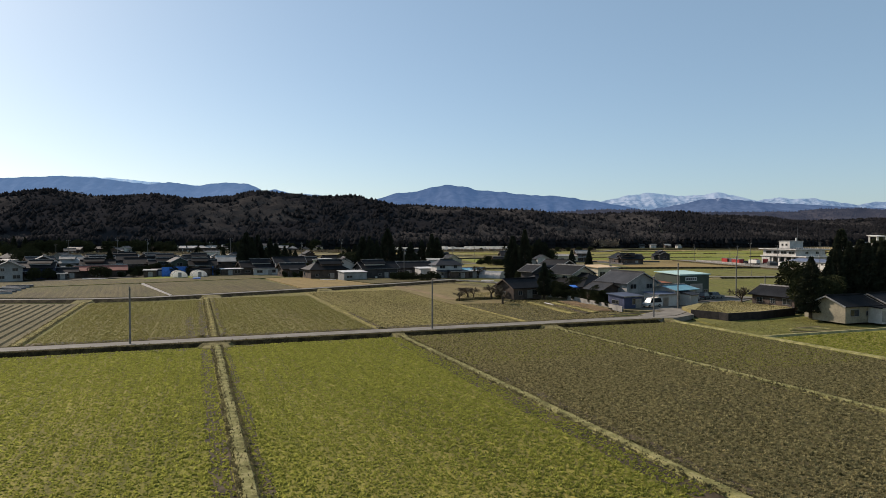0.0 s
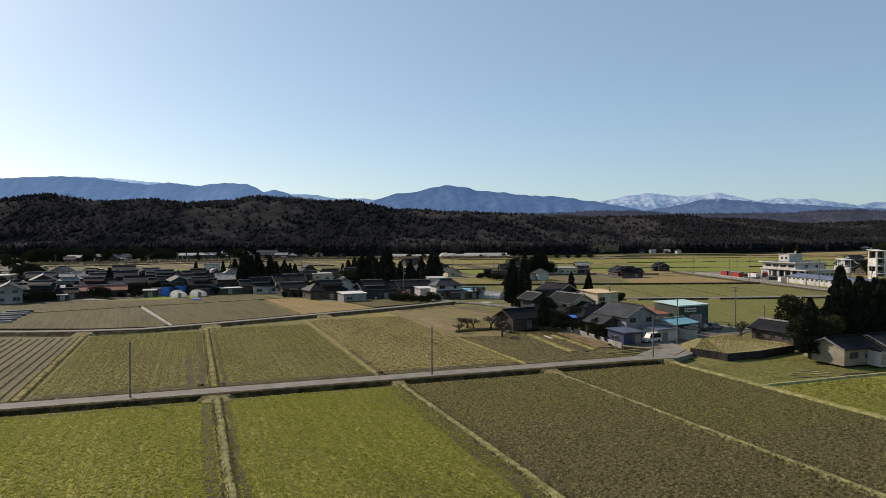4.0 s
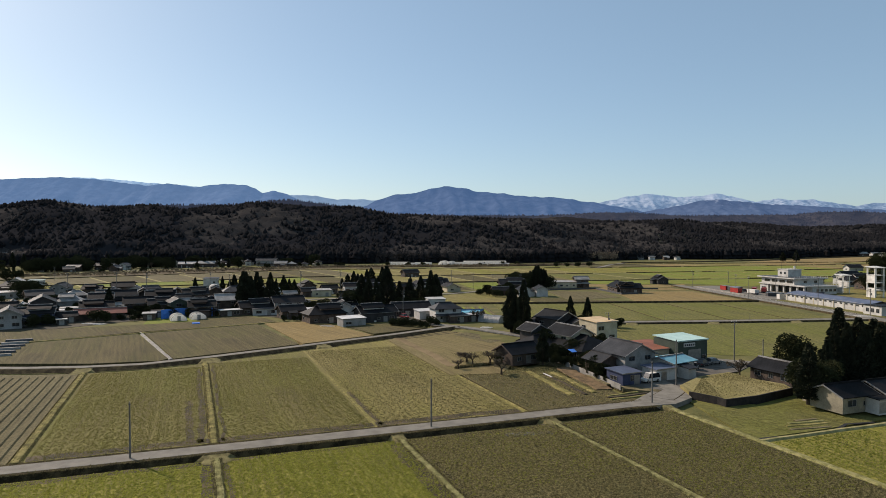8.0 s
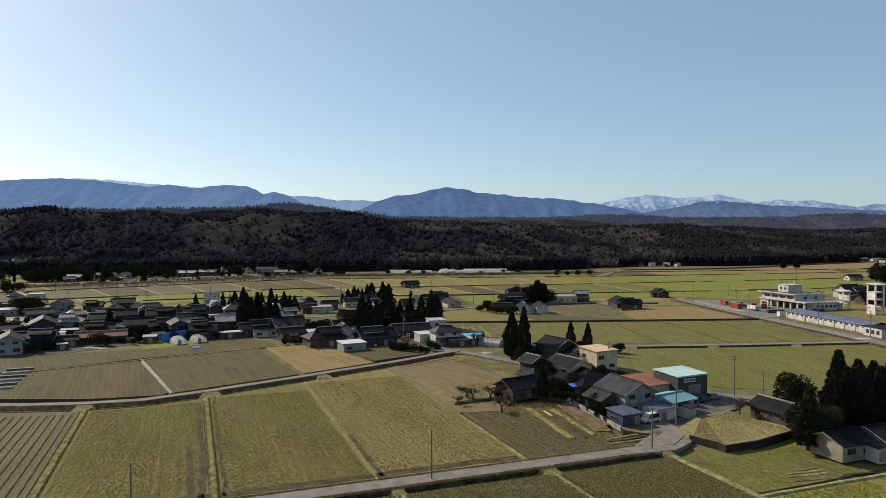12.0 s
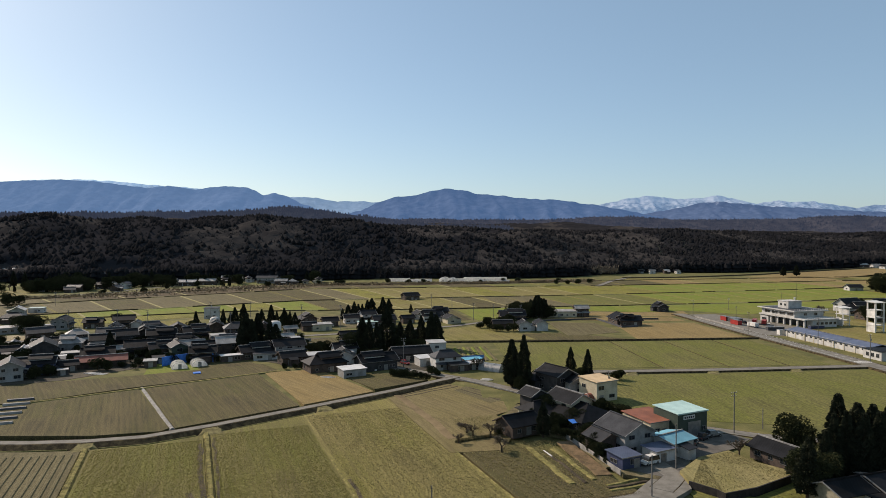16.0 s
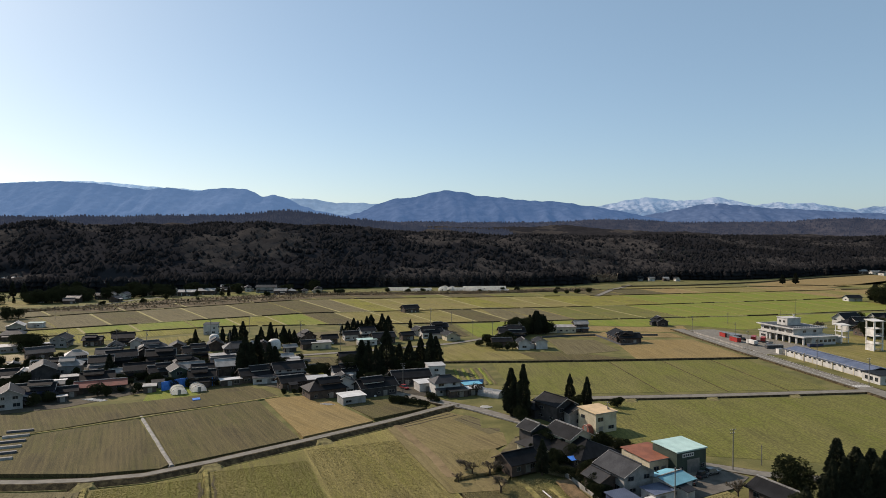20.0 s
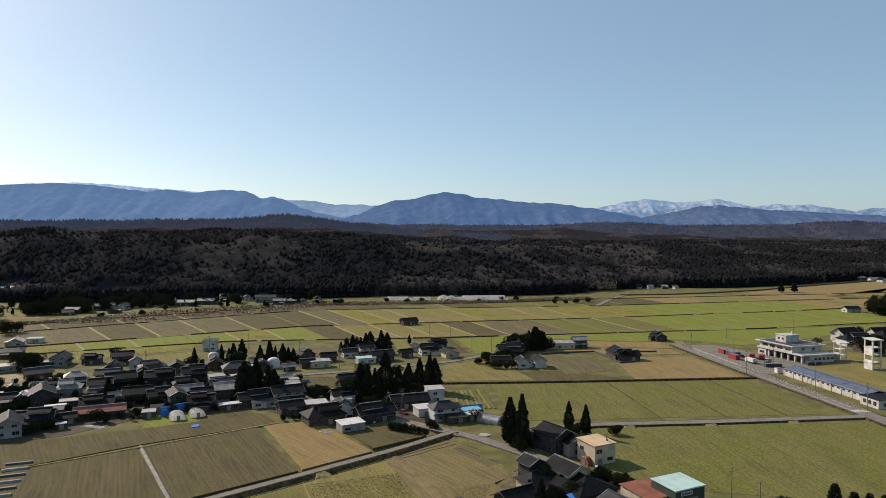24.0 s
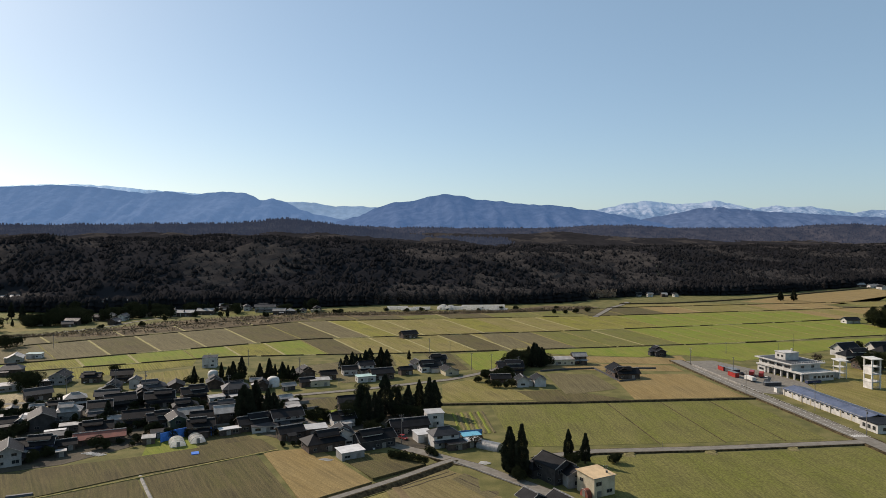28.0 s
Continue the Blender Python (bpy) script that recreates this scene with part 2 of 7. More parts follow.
# ---- mesh tools ----
class Mesh:
    """Collects corners and faces for one part."""

    def __init__(self):
        self.v, self.f = [], []

    def add(self, verts, faces):
        k = len(self.v)
        self.v += [tuple(p) for p in verts]
        self.f += [tuple(k + i for i in q) for q in faces]
        return self

    def box(self, x, y, z, sx, sy, sz, rz=0.0, rx=0.0):
        """A box whose base centre is (x, y, z)."""
        m = Matrix.Translation((x, y, z)) @ Matrix.Rotation(rz, 4, "Z") @ Matrix.Rotation(rx, 4, "X")
        c = [m @ Vector((a * sx / 2, b * sy / 2, h * sz)) for h in (0, 1) for a, b in ((-1, -1), (1, -1), (1, 1), (-1, 1))]
        return self.add(c, [(3, 2, 1, 0), (4, 5, 6, 7), (0, 1, 5, 4), (1, 2, 6, 5), (2, 3, 7, 6), (3, 0, 4, 7)])

    def prism(self, outline, z0, z1):
        """A slab from an outline (x, y), counter-clockwise."""
        k = len(outline)
        v = [(x, y, z0) for x, y in outline] + [(x, y, z1) for x, y in outline]
        return self.add(v, [tuple(range(k, 2 * k)), tuple(range(k - 1, -1, -1))] + [(i, (i + 1) % k, k + (i + 1) % k, k + i) for i in range(k)])

    def tube(self, a, b, r0, r1, sides=8):
        a, b = Vector(a), Vector(b)
        q = (b - a).to_track_quat("Z", "Y")
        ring = [(math.cos(i * 2 * math.pi / sides), math.sin(i * 2 * math.pi / sides)) for i in range(sides)]
        v = [a + q @ Vector((c * r0, s * r0, 0)) for c, s in ring] + [b + q @ Vector((c * r1, s * r1, 0)) for c, s in ring]
        return self.add(v, [(i, (i + 1) % sides, sides + (i + 1) % sides, sides + i) for i in range(sides)] + [tuple(range(sides - 1, -1, -1)), tuple(range(sides, 2 * sides))])

    def sheet(self, pts, thick):
        """A thin slab below a planar polygon of 3D points."""
        k = len(pts)
        v = [Vector(p) for p in pts]
        n = (v[1] - v[0]).cross(v[2] - v[0]).normalized()
        if n.z < 0:
            v.reverse()
            n = -n
        w = [p - n * thick for p in v]
        return self.add(v + w, [tuple(range(k)), tuple(range(2 * k - 1, k - 1, -1))] + [(i, k + i, k + (i + 1) % k, (i + 1) % k) for i in range(k)])

    def data(self, name, material, smooth=False):
        me = bpy.data.meshes.new(name)
        me.from_pydata(self.v, [], self.f)
        me.materials.append(material)
        if smooth:
            me.shade_smooth()
        me.update()
        return me


def part(name, m, material, parent, label="", smooth=False):
    me = m.data(name, material, smooth) if isinstance(m, Mesh) else m      # a finished mesh may be shared
    ob = new(name, me)
    ob.parent = parent
    if label:
        tagged(ob, label)
    return ob


def thing(name, x, y, z, rot, label, category, group="", kind=""):
    e = new(name)
    e.matrix_world = pose(x, y, z, 0, 0, rot)
    e.empty_display_size = 0.5
    return tagged(e, label, category, group, kind)


def solid(name, m, material, label, category, kind="", group="", at=None, smooth=False):
    ob = new(name, m.data(name, material, smooth))
    if at is not None:
        ob.matrix_world = at
    return tagged(ob, label, category, group, kind)


def bulk(name, verts, faces, material, label, category, kind="stuff", smooth=False):
    """One mesh from arrays, for what nobody could count."""
    me = bpy.data.meshes.new(name)
    me.from_pydata(verts.tolist() if hasattr(verts, "tolist") else verts, [], faces.tolist() if hasattr(faces, "tolist") else faces)
    me.materials.append(material)
    if smooth:
        me.shade_smooth()
    return tagged(new(name, me), label, category, "", kind)

# ---- the land ----
BASE_X = (-1500, -456, -375, -232, -148, -51, 77, 148, 189, 273, 377, 475, 611, 700, 1500)
BASE_Y = (640, 701, 690, 735, 742, 772, 772, 800, 838, 892, 890, 935, 1020, 1075, 1400)
TOP_X = (-1500, -700, -400, -250, -100, 20, 120, 400, 700, 1500)
TOP_Z = (60, 58, 60, 60, 50, 44, 40, 42, 36, 40)


def smooth(t):
    t = np.clip(t, 0, 1)
    return t * t * (3 - 2 * t)


def land(x, y):
    """Height of the land: flat valley floor, then a wooded bluff and rolling upland."""
    base, top = np.interp(x, BASE_X, BASE_Y), np.interp(x, TOP_X, TOP_Z)
    wav = 5 * np.sin(x / 61 + 1.3) * np.sin(y / 83) + 3 * np.sin(x / 23 + y / 37)
    rise = smooth((y - base) / np.interp(x, (-400, 0, 300, 700), (230, 170, 330, 330)))
    far = smooth((y - base - 500) / 900) * (18 + 14 * np.sin(x / 310 + 0.5) * np.sin(y / 270))
    floor = -0.06 - 0.94 * (1 - smooth((y - (np.interp(x, (-300, -105, -75, -40, 0, 20, 75, 200), (150, 165, 170, 197, 235, 175, 145, 190)))) / 14))
    floor = np.where(y < 90, -1.0, floor)
    return np.where(y > base, -0.06 + rise * (top + wav * rise) + far, floor)


def spread(lo, hi, k, near, power):
    s = np.linspace(-1, 1, k)
    s = np.sign(s) * np.abs(s) ** power
    return near + np.where(s < 0, -s * (lo - near), s * (hi - near))


gx, gy = spread(-4800, 4800, 230, 0, 1.7), np.concatenate([np.linspace(-600, -20, 8), np.linspace(0, 300, 61), np.linspace(310, 680, 38), np.linspace(690, 1400, 72), np.geomspace(1430, 4900, 40)])
X, Y = np.meshgrid(gx, gy)
V = np.stack([X, Y, land(X, Y)], -1).reshape(-1, 3)
nx, ny = len(gx), len(gy)
I = (np.arange(ny - 1)[:, None] * nx + np.arange(nx - 1)[None]).ravel()
land_ob = bulk("ground", V, np.stack([I, I + 1, I + nx + 1, I + nx], 1), M_GROUND, "brown-green valley floor rising to a wooded bluff", "ground", "structure")
land_ob.data.materials.append(M_WOODLAND)
mid_x, mid_y = V[I, 0], V[I, 1]
land_ob.data.polygons.foreach_set("material_index", (mid_y > np.interp(mid_x, BASE_X, BASE_Y) - 2).astype(np.int32))


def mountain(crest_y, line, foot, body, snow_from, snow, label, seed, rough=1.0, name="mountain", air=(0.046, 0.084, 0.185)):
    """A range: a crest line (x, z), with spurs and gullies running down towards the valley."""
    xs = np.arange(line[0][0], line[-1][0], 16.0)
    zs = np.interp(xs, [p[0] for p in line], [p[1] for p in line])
    k, rows = len(xs), 36
    verts = []
    for j in range(rows + 2):
        s = j / rows
        for i, x in enumerate(xs):
            n1 = noise.fractal((x / 260 + seed, s * 1.6, seed), 1.0, 2.0, 5)
            n2 = noise.fractal((x / 60 + seed, s * 4.0, seed * 3), 0.8, 2.0, 4)
            spur = 0.5 - abs(noise.noise((x / 150 + seed * 2 + n1 * 0.8, s * 0.9, seed))) * 2.2 - 0.6 * abs(noise.noise((x / 55 - s * 0.6 + n1, s * 2.0, seed * 5)))
            drop = s ** 0.8
            z = zs[i] * (1 - drop) + (n1 * 26 + n2 * 12 + spur * 24) * rough * math.sin(min(s, 1) * math.pi) ** 0.7 + n2 * 4 * rough * (s < 0.05)
            verts.append((x + n1 * 40 * s, crest_y - foot * s + n1 * 60 * s, z if j <= rows else -5))
    f = [(j * k + i, (j + 1) * k + i, (j + 1) * k + i + 1, j * k + i + 1) for j in range(rows + 1) for i in range(k - 1)]
    m = bpy.data.materials.new(name + "_slopes")
    m.use_nodes = True
    nt = m.node_tree
    n, l = nt.nodes, nt.links
    bs = n["Principled BSDF"]
    bs.inputs["Roughness"].default_value, bs.inputs["Specular IOR Level"].default_value = 1.0, 0.0
    g, tx, mix, sep = n.new("ShaderNodeNewGeometry"), n.new("ShaderNodeTexNoise"), n.new("ShaderNodeMix"), n.new("ShaderNodeSeparateXYZ")
    tx.inputs["Scale"].default_value, tx.inputs["Detail"].default_value = 0.026, 9
    l.new(g.outputs["Position"], tx.inputs["Vector"]), l.new(g.outputs["Position"], sep.inputs[0])
    a, r = n.new("ShaderNodeMath"), n.new("ShaderNodeMapRange")
    a.operation = "MULTIPLY_ADD"
    a.inputs[1].default_value = 260
    l.new(tx.outputs[0], a.inputs[0]), l.new(sep.outputs[2], a.inputs[2])
    r.inputs[1].default_value, r.inputs[2].default_value = snow_from + 115, snow_from + 190
    l.new(a.outputs[0], r.inputs[0])
    mix.data_type = "RGBA"
    mix.inputs[7].default_value = (*snow, 1)
    fine, tone, bp = n.new("ShaderNodeTexNoise"), n.new("ShaderNodeValToRGB"), n.new("ShaderNodeBump")
    fine.inputs["Scale"].default_value, fine.inputs["Detail"].default_value = 0.022, 10
    l.new(g.outputs["Position"], fine.inputs["Vector"]), l.new(fine.outputs[0], tone.inputs[0])
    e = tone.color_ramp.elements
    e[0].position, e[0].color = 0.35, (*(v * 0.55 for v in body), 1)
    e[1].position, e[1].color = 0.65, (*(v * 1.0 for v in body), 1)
    bp.inputs["Strength"].default_value, bp.inputs["Distance"].default_value = 0.7, 16.0
    l.new(fine.outputs[0], bp.inputs["Height"]), l.new(bp.outputs[0], bs.inputs["Normal"])
    l.new(tone.outputs[0], mix.inputs[6])
    l.new(r.outputs[0], mix.inputs[0]), l.new(mix.outputs[2], bs.inputs["Base Color"])
    bs.inputs["Emission Color"].default_value = (*air, 1)       # blue emission laid on the slopes to stand in for haze before them
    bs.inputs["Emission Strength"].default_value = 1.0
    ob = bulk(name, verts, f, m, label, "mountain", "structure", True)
    return ob, bs


# bluish bodies and the air emission paint distance haze onto these ranges
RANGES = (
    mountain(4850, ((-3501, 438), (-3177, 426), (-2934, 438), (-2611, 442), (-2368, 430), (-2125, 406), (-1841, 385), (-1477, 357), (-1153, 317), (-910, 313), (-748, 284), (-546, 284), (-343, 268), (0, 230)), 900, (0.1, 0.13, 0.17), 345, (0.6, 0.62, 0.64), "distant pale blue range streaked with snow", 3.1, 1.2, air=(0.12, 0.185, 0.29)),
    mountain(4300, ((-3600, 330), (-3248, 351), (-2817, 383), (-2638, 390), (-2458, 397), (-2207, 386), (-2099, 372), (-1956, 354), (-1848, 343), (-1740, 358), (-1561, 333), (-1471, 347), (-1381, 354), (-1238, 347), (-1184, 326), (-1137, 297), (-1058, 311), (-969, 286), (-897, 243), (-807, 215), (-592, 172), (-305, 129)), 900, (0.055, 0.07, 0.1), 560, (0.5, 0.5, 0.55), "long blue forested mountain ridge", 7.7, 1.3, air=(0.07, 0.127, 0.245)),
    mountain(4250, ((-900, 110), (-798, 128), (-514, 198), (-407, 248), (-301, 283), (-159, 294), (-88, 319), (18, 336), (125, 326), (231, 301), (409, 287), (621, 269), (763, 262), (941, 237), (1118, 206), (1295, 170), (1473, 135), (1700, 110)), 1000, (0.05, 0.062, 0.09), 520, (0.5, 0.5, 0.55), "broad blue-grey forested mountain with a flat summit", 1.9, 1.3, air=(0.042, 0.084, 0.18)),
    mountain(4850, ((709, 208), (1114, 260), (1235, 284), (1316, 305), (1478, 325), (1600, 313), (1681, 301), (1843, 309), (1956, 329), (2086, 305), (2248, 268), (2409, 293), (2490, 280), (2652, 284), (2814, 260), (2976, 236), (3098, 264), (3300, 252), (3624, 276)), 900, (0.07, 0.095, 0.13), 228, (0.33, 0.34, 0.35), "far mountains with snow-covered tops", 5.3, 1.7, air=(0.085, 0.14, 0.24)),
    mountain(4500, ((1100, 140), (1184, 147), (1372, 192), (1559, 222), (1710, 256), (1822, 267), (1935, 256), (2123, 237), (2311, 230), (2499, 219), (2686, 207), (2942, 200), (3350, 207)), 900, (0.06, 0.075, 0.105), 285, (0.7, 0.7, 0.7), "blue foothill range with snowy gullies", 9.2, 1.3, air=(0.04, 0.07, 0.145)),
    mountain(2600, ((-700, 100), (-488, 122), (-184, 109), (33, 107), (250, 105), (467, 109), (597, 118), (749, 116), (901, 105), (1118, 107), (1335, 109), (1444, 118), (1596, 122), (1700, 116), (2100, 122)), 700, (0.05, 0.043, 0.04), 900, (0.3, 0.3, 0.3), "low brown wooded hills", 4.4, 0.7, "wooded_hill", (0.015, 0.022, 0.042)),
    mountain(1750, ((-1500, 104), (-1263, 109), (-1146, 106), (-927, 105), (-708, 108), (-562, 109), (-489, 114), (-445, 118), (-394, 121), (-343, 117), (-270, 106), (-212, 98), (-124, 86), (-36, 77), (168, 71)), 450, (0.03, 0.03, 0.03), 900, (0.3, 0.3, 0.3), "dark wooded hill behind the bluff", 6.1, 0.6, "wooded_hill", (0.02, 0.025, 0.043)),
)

# ---- fields of the near grid: u runs along the farm road, v across it ----
GRID = 20.35
CU, SU = math.cos(radians(GRID)), math.sin(radians(GRID))


def uv(u, v):
    return (-31.0 + u * CU - v * SU, 103.0 + u * SU + v * CU)


C_GREEN = crop("regrown_paddy", (0.225, 0.225, 0.026), (0.29, 0.25, 0.06), (0.045, 0.045, 0.015), 2.4, 0.6, speck=3.2, stripes=0.3)
C_DULL = crop("thin_paddy", (0.105, 0.1, 0.028), (0.16, 0.128, 0.056), (0.032, 0.027, 0.016), 2.4, 0.75, speck=3.4, stripes=0.16)
C_STRAW = crop("straw_paddy", (0.17, 0.16, 0.03), (0.28, 0.23, 0.085), (0.06, 0.05, 0.02), 2.2, 0.55, stripes=0.12)
C_MID = crop("straw_green_paddy", (0.155, 0.16, 0.03), (0.21, 0.178, 0.062), (0.055, 0.046, 0.02), 2.2, 0.6, stripes=0.1)
C_MEADOW = crop("olive_paddy", (0.145, 0.155, 0.026), (0.195, 0.178, 0.056), (0.055, 0.052, 0.02), 3.2, 0.65, speck=1.5, stripes=0.08, lane=0.3)
C_BROWN = crop("ploughed_paddy", (0.125, 0.105, 0.05), (0.19, 0.16, 0.08), (0.045, 0.037, 0.02), 3.0, 0.6, stripes=0.08)
C_VIVID = crop("green_paddy", (0.15, 0.205, 0.02), (0.22, 0.215, 0.045), (0.07, 0.08, 0.02), 3.0, 0.4, stripes=0.08, lane=0.5)
C_TAN = crop("bare_tan_field", (0.24, 0.165, 0.06), (0.31, 0.225, 0.095), (0.095, 0.072, 0.034), 3.0, 0.55, stripes=0.12)


C_DRY = crop("pale_dry_ground", (0.3, 0.24, 0.13), (0.4, 0.33, 0.2), (0.1, 0.08, 0.05), 4.0, 0.5, speck=0.8, stripes=0.0, lane=0.2)


def field(pts, z, material, label, rot=GRID, depth=1.2, name="rice_field"):
    """A level plot with cut sides; the rows run along its local y axis."""
    cx, cy = sum(p[0] for p in pts) / len(pts), sum(p[1] for p in pts) / len(pts)
    at = pose(cx, cy, z, 0, 0, rot)
    inv = at.inverted()
    loc = [(inv @ Vector((x, y, z))).to_2d() for x, y in pts]
    return solid(name, Mesh().prism([tuple(p) for p in loc], -depth, 0), material, label, "field", "structure", at=at)


def ribbon(pts, width, z, thick=0.5, slope=0.0):
    """A strip along a line, with sloping sides."""
    m = Mesh()
    p = [Vector(q) for q in pts]
    rows = []
    for i, q in enumerate(p):
        d = (p[min(i + 1, len(p) - 1)] - p[max(i - 1, 0)]).normalized()
        s = Vector((-d.y, d.x))
        w = width / 2
        rows += [(*(q + s * (w + slope)), z - thick), (*(q + s * w), z), (*(q - s * w), z), (*(q - s * (w + slope)), z - thick)]
    f = [(i * 4 + j, i * 4 + j + 1, i * 4 + j + 5, i * 4 + j + 4) for i in range(len(p) - 1) for j in range(3)]
    f += [(3, 2, 1, 0), tuple(len(rows) - 4 + j for j in range(4))]
    return m.add(rows, f)


def finer(pts, step=4.0, wob=0.0):
    out = []
    for a, b in zip(pts[:-1], pts[1:]):
        a, b = Vector(a), Vector(b)
        k = max(1, int((b - a).length / step))
        out += [tuple(a.lerp(b, i / k)) for i in range(k)]
    out.append(tuple(pts[-1]))
    return [(x + wob * noise.noise((x / 5, y / 5, 3)), y + wob * noise.noise((x / 5, y / 5, 9))) for x, y in out]


def road(pts, width, z, label, verge=0.9, bank=0.9, name="road"):
    """A road bed with grassy verges and banks, and its surface."""
    p = finer(pts, 4.0, 0.25)
    solid("road_bank", ribbon(p, width + 2 * verge, z - 0.04, 1.4, bank), M_BANK, "grassy banks of the " + name, "bank", "structure")
    return solid(name, ribbon(finer(pts, 4.0, 0.1), width, z, 0.2), M_ASPH, label, "road", "structure")


def levee(a, b, z=0.0, width=0.7, material=None):
    return solid("levee", ribbon(finer((a, b), 1.5, 0.14), width, z, 0.7, 0.7), material or M_STRAW, "low earth levee with dry grass between paddies", "levee", "structure")


SOUTH, MID = -0.5, -0.25
field([uv(-70, -75), uv(-4.2, -75), uv(-4.2, -4.3), uv(-70, -4.3)], SOUTH, C_GREEN, "wide green paddy with dark stubble")
field([uv(-2.8, -75), uv(23.9, -75), uv(23.9, -4.3), uv(-2.8, -4.3)], SOUTH, C_GREEN, "yellow-green regrown paddy")
field([uv(25.2, -85), uv(51.6, -85), uv(51.6, -4.3), uv(25.2, -4.3)], SOUTH, C_DULL, "brown paddy with sparse stubble")
field([uv(52.8, -85), uv(77.0, -85), uv(77.0, -4.3), uv(52.8, -4.3)], SOUTH, C_DULL, "olive paddy with sparse stubble")
field([uv(78.4, -85), uv(125, -85), uv(125, -25), uv(78.4, -25)], SOUTH, C_GREEN, "green paddy beside the barn")
for u, a, b in ((-3.5, -75, -2.6), (24.4, -85, -2.6), (52.2, -85, -2.6), (77.7, -85, -2.6)):
    levee(uv(u, a), uv(u, b), -0.24, 0.75, M_LEVEE)


def mud(a, b, w, z):
    """Bare wet soil along a paddy's edge."""
    return solid("mud_strip", ribbon(finer((a, b), 1.6, 0.7), w, z + 0.012, 0.1), M_MUD, "bare wet soil along the paddy's edge", "soil", "structure")


for u, w in ((-5.1, 1.5), (-2.3, 0.8), (22.8, 2.2), (25.6, 1.8), (50.8, 0.7), (53.3, 0.8), (76.6, 0.6)):
    mud(uv(u, -75), uv(u, -4.5), w, SOUTH)
for u0, u1, v, w in ((-40, -5, -5.2, 1.6), (-2.5, 23, -4.8, 0.7), (25.5, 51, -5.0, 1.2), (53, 76, -4.8, 0.8)):
    mud(uv(u0, v), uv(u1, v), w, SOUTH)
for u, w, b in ((-5.2, 1.1, 66), (-1.9, 0.6, 70), (23.6, 0.8, 30)):
    mud(uv(u, 4.2), uv(u, b), w, MID)
mud(uv(-29, 4.9), uv(50, 5.1), 2.4, MID)
mud(uv(-6.9, 4.4), uv(-7.6, 34), 1.2, MID - 0.004)
levee(uv(77.7, -25), uv(125, -25), -0.2, 0.6)
field([uv(-95, 3.4), uv(-31.5, 3.4), uv(-31.5, 70), uv(-44, 73.5), uv(-72, 84), uv(-95, 93)], MID, C_BROWN, "ploughed brown paddy")
field([uv(-29.5, 3.4), uv(-4.4, 3.4), uv(-4.4, 73.2), uv(-17, 69.5), uv(-29.5, 70)], MID, C_MID, "straw-coloured paddy with green rows")
field([uv(-2.6, 3.4), uv(22.4, 3.4), uv(22.4, 83.2), uv(-2.6, 74)], MID, C_MID, "straw-coloured paddy with drill rows")
field([uv(22.4, 3.4), uv(50.6, 3.4), uv(51, 94.4), uv(22.4, 83.2)], MID, C_STRAW, "straw-coloured paddy with drill rows")
for i in range(17):
    u = -33 - i * 1.7
    solid("furrow", ribbon(finer([uv(u, 4), uv(u, 67 + i * 0.35)], 3, 0.1), 0.45, MID + 0.22, 0.3, 0.3), C_BROWN, "ploughed ridge of dark soil", "furrow", "structure")
field([uv(51.8, 3.4), uv(76, 3.4), uv(74, 26), uv(63, 42), uv(52, 44)], MID, C_DULL, "rough plot with vegetable rows and dry weeds")
for u, a, b, w, h in ((-30.5, 3, 71, 1.0, -0.02), (-3.5, 3, 75, 0.8, -0.02), (22.6, 3, 46, 0.35, -0.16), (51.0, 3, 40, 0.3, -0.15)):
    levee(uv(u, a), uv(u, b), h, w, M_GRASS)
road([uv(-90, 0), uv(-40, 0), uv(0, 0), uv(50, 0.3), uv(76, 0.6), uv(83, 2.5)], 3.6, 0.0, "narrow grey asphalt farm road", 0.7, 0.3, name="farm_road")
ROAD_B = [(-190, 164), (-130, 162), (-100, 162), (-86, 163.5), (-74, 167), (-60, 177.5), (-40, 195), (-15, 217.5), (0, 233), (5, 237.5)]
road(ROAD_B, 2.5, 0.35, "curving grey lane on a grassy bank", 0.5, 2.3, name="lane")
ROAD_C = [(-60, 290), (-30, 263), (-4, 244), (12, 231), (28, 213), (42, 196), (52, 182)]
road(ROAD_C, 5.0, 0.1, "grey asphalt village road", 0.3, 0.3, name="village_road")
road([(52, 182), (66, 176), (80, 168), (110, 160)], 4.0, 0.13, "grey asphalt access road", 0.3, 0.3, name="access_road")
road([uv(80, 2), (48.5, 140), (47, 150), (56, 160), (66, 172)], 4.5, 0.06, "grey asphalt driveway", 0.2, 0.3, name="driveway")
road([(-260, 300), (-200, 318), (-150, 325), (-78, 332), (-40, 347), (6, 371), (23, 387), (35, 402), (40, 430)], 4.0, 0.12, "pale lane past the farmsteads", 0.5, 0.4, name="hamlet_lane")
road([(38, 240), (56, 245.5), (99, 248.8), (155, 255.5), (166, 257)], 4.0, 0.55, "pale farm road between paddies", 0.5, 0.6, name="paddy_road")
road([(172, 120), (168, 200), (164.5, 257), (160.5, 297), (155, 344), (150, 404), (148.5, 425)], 7.0, 0.57, "grey two-lane road with a white line", 1.0, 0.3, name="main_road")

M_APRON = mat("apron_grass", (0.22, 0.19, 0.085), (0.1, 0.086, 0.04), 0.7, 0.95, 0.1, 7, spec=0.05)


